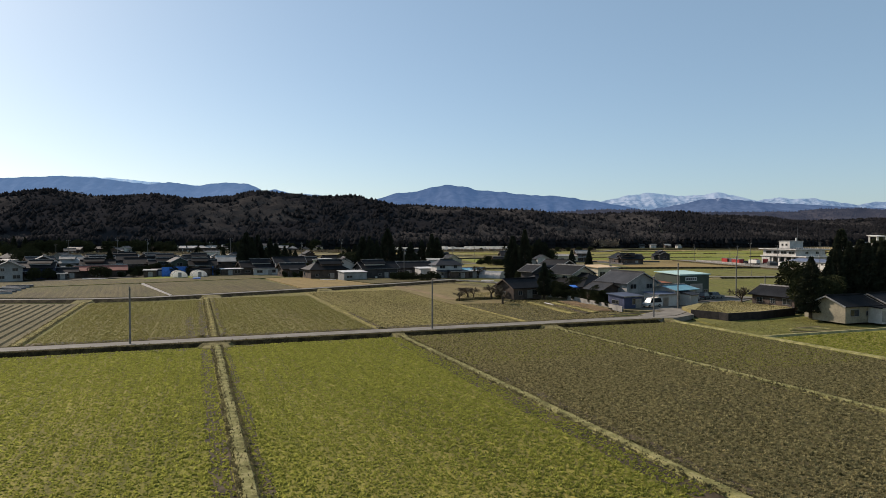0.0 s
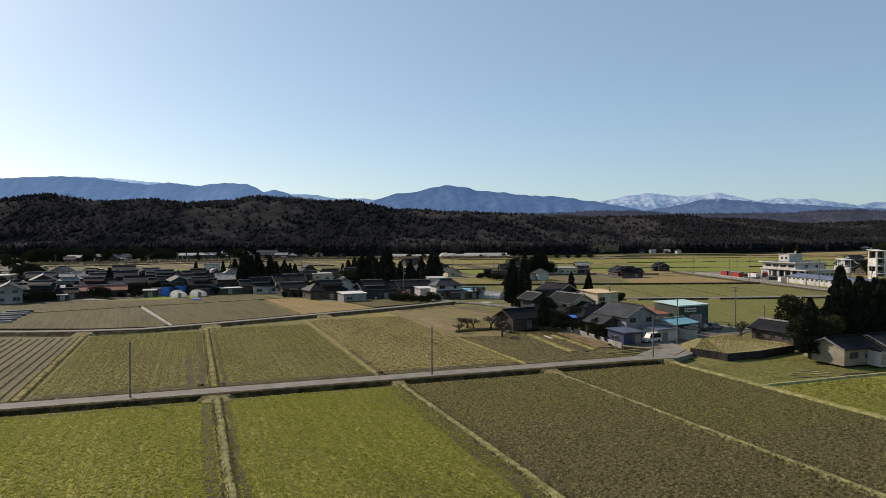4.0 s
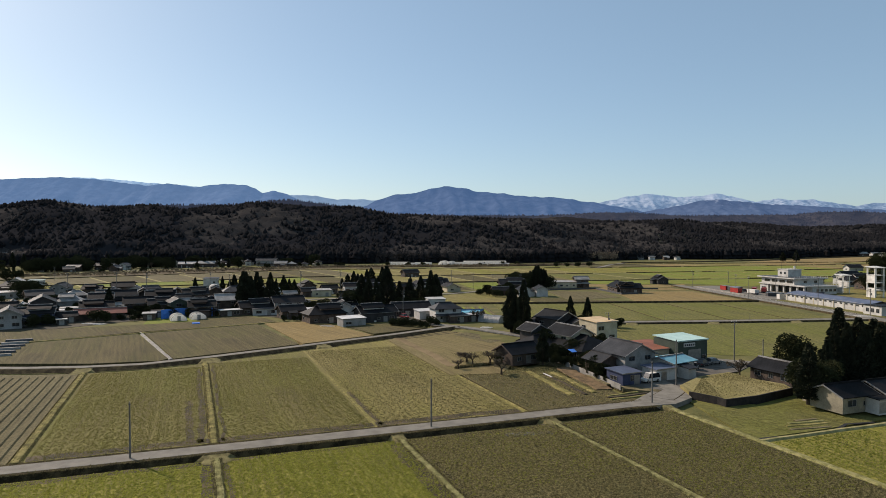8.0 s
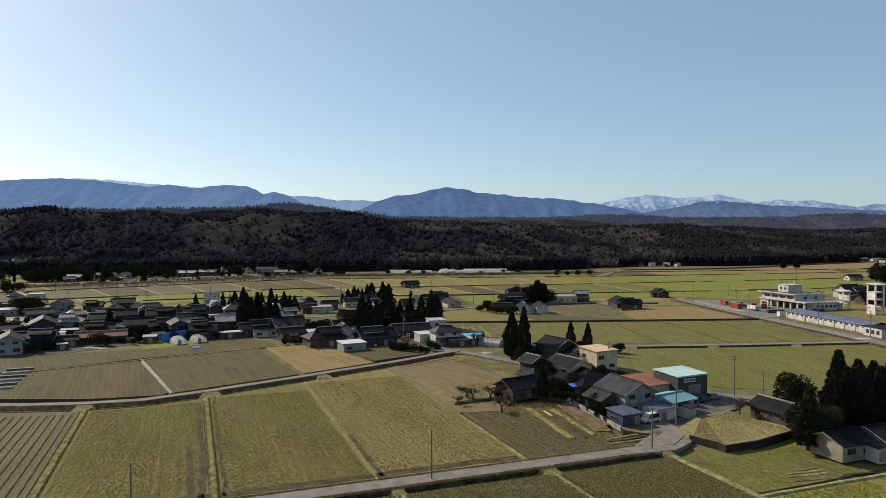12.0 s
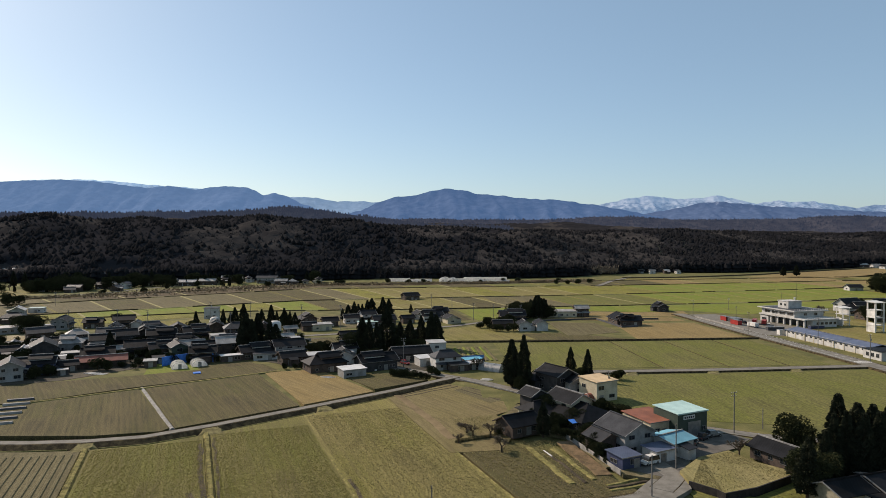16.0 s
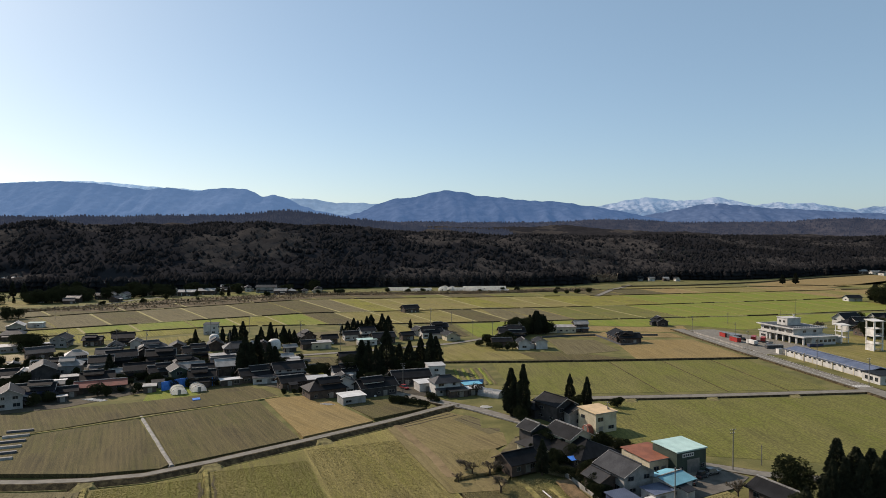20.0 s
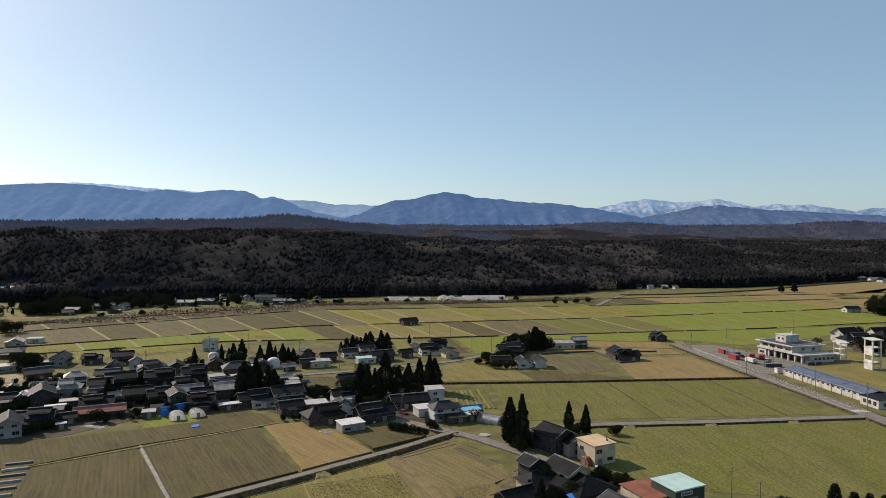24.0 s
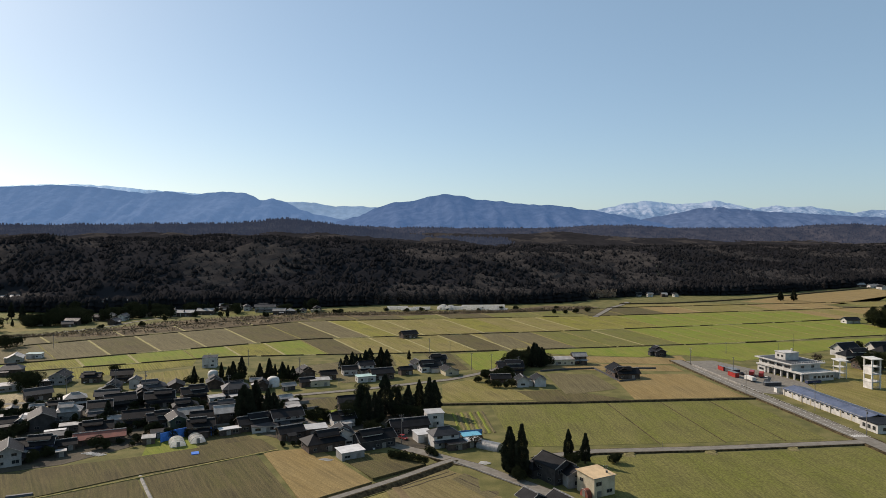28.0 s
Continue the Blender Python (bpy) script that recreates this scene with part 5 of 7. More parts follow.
def depot():
    """The long low building along the main road."""
    e = thing("depot", 179.3, 307.5, 0, 96.3, "long cream depot with blue roof beside the main road", "depot")
    part("wall", Mesh().box(0, 0, -0.2, 55, 12, 3.7), WALLS["cream"][0], e)
    part("wall_cladding", Mesh().box(0, 6.04, 0.2, 55, 0.1, 3.2), WALLS["white"][0], e)
    for s in (-1, 1):
        part("roof", Mesh().sheet([(-28, s * 6.6, 3.35), (28, s * 6.6, 3.35), (28, 0, 4.6), (-28, 0, 4.6)], 0.16), ROOFS["blue"][0], e)
    part("ridge", Mesh().box(0, 0, 4.55, 56, 0.4, 0.18), ROOFS["blue"][0], e)
    for i in range(16):
        window_part(e, -25 + i * 3.35, 6.12, 2.1, 1.5, 0.7, math.pi)
    for i in range(9):
        part("pilaster", Mesh().box(-27 + i * 6.7, 6.16, 0, 0.35, 0.16, 3.4), WALLS["cream"][0], e)
    f = thing("office", 180.0, 273.6, 0, 96.3, "white office block with dark flat roof at the depot's end", "building")
    part("wall", Mesh().box(0, 0, -0.2, 10, 12, 3.8), WALLS["white"][0], f)
    part("roof", Mesh().box(0, 0, 3.6, 10.8, 12.8, 0.25), ROOFS["dark"][0], f)
    for i in range(3):
        window_part(f, -3 + i * 2.8, 6.05, 1.0, 1.6, 1.6, math.pi)
    for i in range(3):
        window_part(f, -5.05, -3 + i * 3, 1.0, 1.6, 1.4, -math.pi / 2)


depot()
solid("yard_3", Mesh().prism([(151, 405), (154, 360), (160, 340), (167.5, 335), (190, 336), (196, 362), (186, 397), (172, 426), (152, 424)], -0.1, 0.06), M_ASPH, "grey asphalt yard of the fire station", "yard", "structure")
field([(190, 280), (290, 300), (300, 350), (250, 400), (222, 400), (216, 366), (196, 358), (188, 334)], -0.02, C_STRAW, "yellowed training ground lawn", 10, name="lawn")
solid("fence_wall", ribbon(finer([(157.5, 352), (155, 385), (152.6, 408)], 3), 0.2, 1.3, 1.5), M_CONC, "low concrete block wall along the yard", "wall")


def vehicle(x, y, rot, kind, paint, label, z=0.06):
    L, Wd, Hb, Hc = {"car": (4.2, 1.7, 0.85, 1.5), "van": (4.6, 1.75, 1.0, 1.95), "truck": (7.0, 2.3, 1.2, 2.6), "mini": (3.4, 1.48, 0.9, 1.75)}[kind]
    e = thing("parked_" + ("car" if kind in ("car", "mini") else kind), x, y, z, rot, label, "truck" if kind == "truck" else "van" if kind == "van" else "car", "parked vehicles")
    b = Mesh()
    if kind == "truck":
        b.box(0, 0, 0.45, L, Wd * 0.9, 0.35)
        part("cab", Mesh().box(L / 2 - 1.0, 0, 0.6, 2.0, Wd, 2.0), paint, e)
        part("cargo_bed", Mesh().box(-1.1, 0, 0.85, L - 2.4, Wd, 1.8), paint, e)
        part("windscreen", Mesh().box(L / 2 + 0.02, 0, 1.55, 0.05, Wd - 0.3, 0.8), M_GLASS, e)
        part("chassis", b, M_DARKSTEEL, e)
    else:
        o = [(-L / 2, 0.35), (L / 2, 0.35), (L / 2, Hb * 0.8), (L / 2 - 0.9, Hb), (-L / 2, Hb)]
        v = [(px, s * Wd / 2, pz) for s in (-1, 1) for px, pz in o]
        b.add(v, [(0, 1, 2, 3, 4), (9, 8, 7, 6, 5)] + [(i, i + 5, (i + 1) % 5 + 5, (i + 1) % 5) for i in range(5)])
        part("body", b, paint, e)
        f0, r0 = (L / 2 - 1.0, -L / 2 + 0.1) if kind != "car" else (L / 2 - 1.2, -L / 2 + 0.4)
        v = [(f0, -Wd / 2 + 0.03, Hb), (f0, Wd / 2 - 0.03, Hb), (r0, Wd / 2 - 0.03, Hb), (r0, -Wd / 2 + 0.03, Hb), (f0 - 0.6, -Wd / 2 + 0.18, Hc), (f0 - 0.6, Wd / 2 - 0.18, Hc), (r0 + 0.25, Wd / 2 - 0.18, Hc), (r0 + 0.25, -Wd / 2 + 0.18, Hc)]
        part("glasshouse", Mesh().add(v, [(0, 1, 5, 4), (1, 2, 6, 5), (2, 3, 7, 6), (3, 0, 4, 7)]), M_GLASS, e)
        part("car_roof", Mesh().box((f0 + r0) / 2 - 0.17, 0, Hc - 0.02, f0 - r0 - 0.75, Wd - 0.3, 0.07), paint, e)
    for sx in (-1, 1):
        for sy in (-1, 1):
            wh = part("wheel", Mesh().tube((sx * L * 0.31, sy * (Wd / 2 - 0.12), 0.32), (sx * L * 0.31, sy * (Wd / 2 + 0.06), 0.32), 0.32, 0.32, 12), M_TYRE, e)
            part("rim", Mesh().tube((sx * L * 0.31, sy * (Wd / 2 + 0.05), 0.32), (sx * L * 0.31, sy * (Wd / 2 + 0.08), 0.32), 0.18, 0.18, 10), M_FRAME, wh)
        for sy in (-1, 1):
            part("headlight" if sx > 0 else "tail_light", Mesh().box(sx * (L / 2), sy * Wd * 0.36, 0.62, 0.06, 0.3, 0.16), M_WHITE if sx > 0 else M_RED, e)
    return e


vehicle(45.6, 147.6, 208, "van", M_WHITE, "white van parked by the storage shed")
vehicle(67.8, 168.2, 20, "car", M_FRAME, "silver car parked by the green workshop")
vehicle(64.2, 165.5, 40, "mini", M_DARKSTEEL, "dark small car parked by the green workshop")
vehicle(60.5, 161.5, 60, "mini", M_FRAME, "grey small car on the forecourt")
vehicle(6.5, 249.5, 200, "mini", M_WHITE, "white small truck parked under the lean-to")
vehicle(-14.5, 262, 310, "car", M_RED, "red car parked in the village")
vehicle(-24, 268, 310, "car", M_FRAME, "pale car parked in the village")
vehicle(-27, 271, 310, "mini", M_WHITE, "white car parked in the village")
vehicle(168.5, 366.0, 100, "truck", M_WHITE, "white truck in the fire station yard")
vehicle(176.0, 380.5, 60, "truck", M_RED, "red fire engine in the station yard")
vehicle(179.5, 376.5, 60, "truck", M_RED, "red fire engine in the station yard")
vehicle(179.2, 370.2, 60, "car", M_WHITE, "white car in the station yard")
vehicle(172.0, 372.0, 95, "car", M_TYRE, "black car in the station yard")
vehicle(174.5, 358.5, 10, "van", M_DARKSTEEL, "dark van in the station yard")
vehicle(171.0, 383.0, 95, "car", M_TYRE, "dark car in the station yard")


def container(x, y, rot, sx, sy, sz, material, label):
    e = thing("storage_container", x, y, 0.06, rot, label, "container", "yard containers")
    part("box_body", Mesh().box(0, 0, 0.1, sx, sy, sz), material, e)
    m = Mesh()
    for i in range(int(sx / 0.5)):
        m.box(-sx / 2 + 0.25 + i * 0.5, -sy / 2 - 0.04, 0.2, 0.18, 0.08, sz - 0.2)
    part("corrugation", m, material, e)
    part("roof_panel", Mesh().box(0, 0, sz + 0.1, sx + 0.15, sy + 0.15, 0.12), M_FRAME, e)


container(165.6, 395.5, 98, 6, 2.4, 2.4, M_RED, "red storage container in the station yard")
container(164.5, 378.0, 98, 7.5, 2.4, 2.5, M_RED, "red storage container in the station yard")
container(168.5, 389.0, 98, 8, 5, 2.2, M_DARKSTEEL, "dark covered stack in the station yard")
container(175.0, 355.0, 5, 9, 2.4, 1.6, M_DARKSTEEL, "dark low container in the station yard")
container(170.0, 339.0, 96, 2.6, 2.6, 2.4, M_WHITE, "small white gatehouse at the depot")
container(200.0, 361.0, 15, 9, 2.0, 1.4, WALLS["blue"][0], "blue low tank beside the fire station")


solid("roadside_wall", ribbon(finer([(3, 236.5), (12, 227.3), (25, 212.5)], 3), 0.3, 0.45, 0.9), M_CONC, "low concrete kerb wall along the village road", "wall")


# ---- greenhouses, tarpaulin, tanks ----
def tunnel(x, y, rot, length, radius, height, label, material=None):
    """A plastic tunnel: film over hoops, with end walls."""
    e = thing("greenhouse", x, y, 0, rot, label, "greenhouse", "plastic tunnels")
    k, m = 10, Mesh()
    ring = [(-radius * math.cos(math.pi * i / k), height * math.sin(math.pi * i / k) ** 0.8) for i in range(k + 1)]
    v = [(s * length / 2, a, b) for s in (-1, 1) for a, b in ring]
    m.add(v, [(i, i + 1, k + 2 + i, k + 1 + i) for i in range(k)])
    part("film", m, material or M_FILM, e, smooth=True)
    for s in (-1, 1):
        part("end_wall", Mesh().add([(s * length / 2, a * 0.99, b * 0.99) for a, b in ring], [tuple(range(k + 1))]), material or M_FILM, e)
    part("end_door", Mesh().box(-length / 2 - 0.03, 0, 0, 0.06, 1.2, min(1.9, height - 0.3)), M_FRAME, e)
    for j in range(min(7, max(3, int(length / 2)))):
        h = Mesh()
        xx = -length / 2 + length * j / (min(7, max(3, int(length / 2))) - 1)
        for i in range(k):
            h.tube((xx, ring[i][0] * 1.01, ring[i][1] * 1.01), (xx, ring[i + 1][0] * 1.01, ring[i + 1][1] * 1.01), 0.04, 0.04, 4)
        part("hoop", h, M_FRAME, e)
    return e


tunnel(-99.8, 255.4, 118, 7.0, 2.8, 2.5, "white plastic tunnel at the field's edge")
tunnel(-94.0, 260.0, 118, 7.0, 2.8, 2.5, "white plastic tunnel at the field's edge")
solid("tarpaulin", ribbon([(-107, 257.5), (-103, 263.5), (-97, 268), (-90.5, 266.5)], 0.25, 3.6, 3.8), M_TARP, "bright blue tarpaulin screen behind the tunnels", "tarpaulin")
solid("tarpaulin", Mesh().box(-89, 244.4, 0.2, 2.6, 3.0, 0.25, 0.4), M_TARP, "folded blue sheet on the vegetable plot", "tarpaulin")
solid("tarpaulin", Mesh().sheet([(33, 170.5, 2.6), (36, 172, 2.6), (35.2, 174, 3.0), (32.2, 172.5, 3.0)], 0.1), M_TARP, "blue sheet over a porch roof", "tarpaulin")
solid("plastic_sheet", Mesh().prism([(13.2, 233.4), (15.6, 232.2), (17.6, 233.6), (16, 235.3), (14, 235.2)], 0.05, 0.28), M_FILM, "white sheet lying beside the village road", "sheet")
solid("plastic_sheet", Mesh().prism([(-43, 237.5), (-39.5, 235.8), (-37.5, 237), (-41, 238.8)], 0.2, 0.34), M_FILM, "white sheet lying on the tan field", "sheet")
for x, y, l, r, h, a in ((-46, 724, 22, 3.6, 3.4, 4), (-33, 716, 16, 3.2, 2.8, -8), (-20, 722, 18, 3.4, 3.0, 2), (2, 726, 13, 4.6, 4.6, 78), (10, 724, 12, 4.4, 4.2, 78), (17, 721, 13, 3.6, 3.4, 6), (46, 728, 46, 4.0, 4.4, 6), (36, 716, 17, 3.4, 3.4, -6), (56, 713, 30, 3.0, 2.8, -12)):
    tunnel(x, y, a, l, r, h, "long white plastic greenhouse below the wooded bluff")
tunnel(18.5, 250.5, -35, 9, 2.6, 2.6, "grey net tunnel behind the blue-roofed shed", M_FRAME)
tunnel(45.5, 210.8 - 6, 28, 4.5, 1.8, 2.3, "rust-brown arched shed by the cream house", ROOFS["red"][0])


def tank(x, y, r, h, label):
    e = thing("storage_tank", x, y, 0, 0, label, "tank")
    k, m = 16, Mesh()
    rows = ((r, 0), (r, h * 0.6), (r * 0.85, h * 0.85), (r * 0.5, h * 0.97), (0.05, h))
    v = [(a * math.cos(2 * math.pi * i / k), a * math.sin(2 * math.pi * i / k), z) for a, z in rows for i in range(k)]
    part("shell", m.add(v, [(j * k + i, j * k + (i + 1) % k, (j + 1) * k + (i + 1) % k, (j + 1) * k + i) for j in range(4) for i in range(k)]), M_WHITE, e, smooth=True)
    part("hatch", Mesh().box(0, -r - 0.05, 0.2, 1.0, 0.2, 1.6), M_FRAME, e)


for i in range(9):
    q = (-129 + i * 0.9, 245.5 - i * 0.35)
    solid("timber_plank", Mesh().box(q[0], q[1], 0.05, 0.25, 3.4 - 0.25 * (i % 3), 0.14, radians(-55 + 6 * (i % 3))), M_WHITE, "pale weathered boards laid out on the ground", "plank", group="laid-out boards")
e_net = thing("net_frame", 11.5, 262.5, 0, 15, "pale blue garden net on thin posts", "net")
for i in range(5):
    part("post", Mesh().tube((-5 + i * 2.5, 0, 0), (-5 + i * 2.5, 0, 3.4), 0.05, 0.05, 5), M_FRAME, e_net)
part("net", Mesh().box(0, 0.04, 0.5, 10, 0.02, 2.9), M_NET, e_net)
for i in range(8):
    solid("seedbed", ribbon(finer([(8.5 + i * 1.9, 268 + i * 0.3), (5.5 + i * 1.9, 300 + i * 0.4)], 2.5, 0.3), 0.7, 0.2, 0.25, 0.2), (C_VIVID, C_BROWN)[i % 2], "row of leafy vegetables on the plot", "vegetable row", group="vegetable rows")


tank(-125.1, 371.5, 2.8, 5.2, "white domed tank beside the tall block")
tank(-87.9, 354.5, 3.3, 5.2, "white domed tank among the cedars")


# ---- trees ----
def clumps(points, outward, size, rng, fold=0.5):
    """Small bent leaf sprays, one for each point."""
    v, f = [], []
    for p, o in zip(points, outward):
        s = size * rng.uniform(0.6, 1.3)
        t = Vector((rng.gauss(0, 1), rng.gauss(0, 1), rng.gauss(0, 0.6)))
        side = o.cross(t)
        side = side.normalized() if side.length > 1e-4 else Vector((1, 0, 0))
        tip = p + o * s * rng.uniform(0.6, 1.2) + Vector((0, 0, -s * fold * rng.random()))
        k = len(v)
        v += [tuple(p - side * s * 0.5), tuple(p + side * s * 0.5), tuple(tip), tuple(p + Vector((0, 0, s * 0.55)) + o * s * 0.2)]
        f += [(k, k + 1, k + 2), (k, k + 3, k + 1), (k, k + 2, k + 3)]
    return v, f


def tree_mesh(name, v, f, material):
    me = bpy.data.meshes.new(name)
    me.from_pydata(v, [], f)
    me.materials.append(material)
    return me


def cedar_template(seed):
    r = random.Random(seed)
    pts, out = [], []
    lean = r.uniform(0.17, 0.22)
    for i in range(6200):
        q = r.random() ** 1.25
        z = 0.10 + 0.89 * q
        a = r.uniform(0, 2 * math.pi)
        rad = lean * min(0.74, 1.2 * (1 - q) ** 0.85) * (0.9 + 0.3 * noise.noise((q * 9, seed, 1)) + 0.45 * noise.noise((math.cos(a) * 1.6, math.sin(a) * 1.6 + q * 7, seed)))
        rr = max(rad, 0.012) * math.sqrt(r.uniform(0.35, 1))
        pts.append(Vector((rr * math.cos(a), rr * math.sin(a), z)) * 12)
        out.append(Vector((math.cos(a), math.sin(a), r.uniform(-0.2, 0.5))).normalized())
    v, f = clumps(pts, out, 0.3, r)
    trunk = Mesh().tube((0, 0, -0.2), (0, 0, 5), 0.32, 0.2, 7).tube((0, 0, 5), (0, 0, 11.3), 0.2, 0.04, 6)
    return tree_mesh("crown", v, f, M_CEDAR), trunk.data("trunk", M_BARK)


def broad_template(seed, shrub=False):
    r = random.Random(seed)
    pts, out = [], []
    lobes = []
    for i in range(13):
        a = r.uniform(0, 2 * math.pi)
        d = r.uniform(0.05, 0.3)
        lobes.append((Vector((d * math.cos(a), d * math.sin(a), r.uniform(0.22, 0.75) if not shrub else r.uniform(0.25, 0.7))), r.uniform(0.16, 0.27)))
    for i in range(8200):
        c, rad = r.choice(lobes)
        o = Vector((r.gauss(0, 1), r.gauss(0, 1), r.gauss(0.2, 1))).normalized()
        pts.append((c + o * rad * r.uniform(0.7, 1.0)) * 10)
        out.append(o)
    v, f = clumps(pts, out, 0.29, r, 0.2)
    trunk = Mesh().tube((0, 0, -0.2), (0, 0, 4), 0.3, 0.2, 7)
    for i in range(4):
        c = lobes[i][0] * 10
        trunk.tube((0, 0, 3.2), tuple(c), 0.15, 0.05, 5)
    return tree_mesh("crown", v, f, M_LEAF), trunk.data("trunk", M_BARK)


def bare_template(seed):
    r = random.Random(seed)
    limbs, twigs = Mesh(), Mesh()

    def grow(p, d, length, rad, depth):
        q = p + d * length
        rad = max(rad, 0.04)
        (limbs if depth < 3 else twigs).tube(p, q, rad, max(rad * 0.6, 0.028), 5 if depth < 2 else 3)
        if depth < 5:
            for _ in range(4 if depth < 3 else 3):
                n = (d + Vector((r.gauss(0, 0.55), r.gauss(0, 0.55), r.gauss(0.12, 0.4)))).normalized()
                grow(p + d * length * r.uniform(0.55, 1.0), n, length * r.uniform(0.55, 0.8), rad * 0.55, depth + 1)

    grow(Vector((0, 0, -0.2)), Vector((0, 0, 1)), 2.0, 0.24, 0)
    return twigs.data("twigs", M_TWIG), limbs.data("trunk", M_BARK)


TEMPLATES = {
    "cedar": [cedar_template(s) for s in (1, 2, 3, 4)],
    "broad": [broad_template(s) for s in (5, 6, 7)],
    "shrub": [broad_template(s, True) for s in (8, 9)],
    "bare": [bare_template(s) for s in (10, 11)],
}
TREE_RNG = random.Random(3)
TREE_WORDS = {"cedar": ("cedar_tree", 12.0, "tall dark green cedar with a narrow crown", "windbreak cedars"), "broad": ("evergreen_tree", 10.0, "rounded dark evergreen tree", "garden trees"), "shrub": ("garden_shrub", 8.5, "clipped dark evergreen shrub", "garden shrubs"), "bare": ("bare_tree", 8.0, "leafless tree with fine grey-brown twigs", "bare trees")}


def tree(kind, x, y, h, wide=1.0):
    r = TREE_RNG
    name, tall, label, group = TREE_WORDS[kind]
    crown, trunk = r.choice(TEMPLATES[kind])
    s = h / tall
    w = s * wide * r.uniform(0.95, 1.6)
    e = new(name)
    e.matrix_world = pose(x, y, 0, 0, 0, r.uniform(0, 360)) @ Matrix.Diagonal((w, w, s, 1))
    tagged(e, label, "tree" if kind != "shrub" else "shrub", group)
    part("crown", crown, None, e)
    part("trunk", trunk, None, e)
    return e


POLE_CACHE = {}


def pole(kind, x, y, h):
    """A roadside pole; kind u carries crossarms, insulators and a transformer."""
    words = {"p": "slim grey concrete pole beside the road", "c": "pale concrete pole at the driveway", "u": "utility pole with crossarms and insulators"}
    e = thing("utility_pole", x, y, -0.4, 20, words[kind], "utility pole", "utility poles")
    h += 0.4
    r = 0.15 if h > 4 else 0.07
    part("shaft", Mesh().tube((0, 0, 0), (0, 0, h), r, r * 0.7, 8), M_POLE, e)
    if kind == "u":
        for dz, w in ((0.3, 1.8), (1.1, 1.5)):
            part("crossarm", Mesh().box(0, 0.16, h - dz, w, 0.1, 0.1), M_DARKSTEEL, e)
            for q in (-0.45, 0.0, 0.45):
                part("insulator", Mesh().tube((q * w, 0.16, h - dz + 0.1), (q * w, 0.16, h - dz + 0.32), 0.06, 0.04, 6), M_WHITE, e)
        if int(x * 7) % 3 == 0:
            part("transformer", Mesh().tube((0.38, 0, h - 2.6), (0.38, 0, h - 1.7), 0.24, 0.24, 10), M_FRAME, e)
    elif h > 4:
        part("band", Mesh().tube((0, 0, h - 0.5), (0, 0, h - 0.35), r, r, 8), M_DARKSTEEL, e)
    return e


tree("cedar", -24.1, 294.3, 18.8)
tree("cedar", -18.6, 297.2, 12.0)
tree("cedar", -14.2, 299.1, 12.8)
tree("cedar", -9.6, 306.1, 13.9)
tree("cedar", -4.9, 298.1, 16.6)
tree("cedar", -2.7, 300.1, 14.9)
tree("cedar", -34.0, 286.1, 15.4)
tree("cedar", -30.8, 283.4, 15.5)
tree("cedar", -27.7, 283.4, 13.6)
tree("cedar", -26.0, 287.9, 10.9)
tree("broad", -38.2, 285.2, 9.6)
tree("cedar", -58.6, 396.6, 7.0)
tree("cedar", -55.3, 396.6, 9.3)
tree("cedar", -51.7, 396.6, 11.0)
tree("cedar", -49.3, 396.6, 9.6)
tree("cedar", -47.0, 396.5, 9.6)
tree("cedar", -44.0, 396.5, 12.0)
tree("cedar", -41.4, 396.5, 13.0)
tree("cedar", -35.0, 396.5, 13.6)
tree("cedar", -31.3, 394.8, 12.6)
tree("cedar", -20.0, 429.9, 6.1)
tree("cedar", -131.1, 359.5, 9.6)
tree("cedar", -120.4, 371.1, 9.6)
tree("cedar", -113.0, 368.1, 10.7)
tree("cedar", -109.2, 371.1, 12.4)
tree("cedar", -114.5, 365.2, 8.5)
tree("cedar", -97.7, 365.1, 10.1)
tree("cedar", -94.0, 371.0, 11.8)
tree("cedar", -90.9, 371.0, 8.7)
tree("cedar", -86.5, 369.5, 10.2)
tree("cedar", -83.4, 369.5, 8.3)
tree("cedar", -80.3, 368.0, 8.0)
tree("cedar", -81.9, 281.8, 17.0)
tree("cedar", -84.3, 283.6, 14.3)
tree("cedar", -79.8, 281.8, 15.1)
tree("cedar", -80.6, 294.6, 16.1)
tree("cedar", -72.9, 285.3, 14.6)
tree("cedar", -70.9, 287.1, 12.5)
tree("cedar", 23.1, 224.5, 15.6)
tree("cedar", 24.0, 222.3, 12.8)
tree("cedar", 26.6, 220.2, 17.7)
tree("cedar", 45.4, 238.6, 10.7)
tree("cedar", 50.4, 233.7, 10.7)
tree("cedar", -139.7, 283.8, 9.9)
tree("broad", -212.2, 346.3, 9.1)
tree("broad", -185.9, 385.4, 6.0)
tree("broad", 39.7, 410.4, 6.2)
tree("cedar", 57.7, 405.4, 13.3)
tree("cedar", 54.6, 405.4, 10.2)
tree("broad", 43.1, 396.4, 7.7)
tree("broad", 48.0, 400.9, 7.4)
tree("broad", 25.2, 375.6, 5.1)
tree("broad", 28.0, 371.7, 4.7)
tree("broad", 31.7, 371.7, 4.1)
tree("cedar", 83.5, 141.9, 17.0)
tree("cedar", 84.7, 140.6, 12.5)
tree("cedar", 88.1, 142.8, 14.8)
tree("cedar", 91.4, 142.8, 14.5)
tree("cedar", 94.7, 142.8, 14.2)
tree("cedar", 96.2, 141.9, 15.6)
tree("broad", 79.0, 151.3, 11.0, 1.15)
tree("cedar", 70.1, 128.8, 11.6)
tree("broad", 72.2, 130.7, 8.8)
tree("cedar", 412.2, 817.2, 11.5, 1.7)
tree("cedar", 428.0, 817.0, 13.5, 1.8)
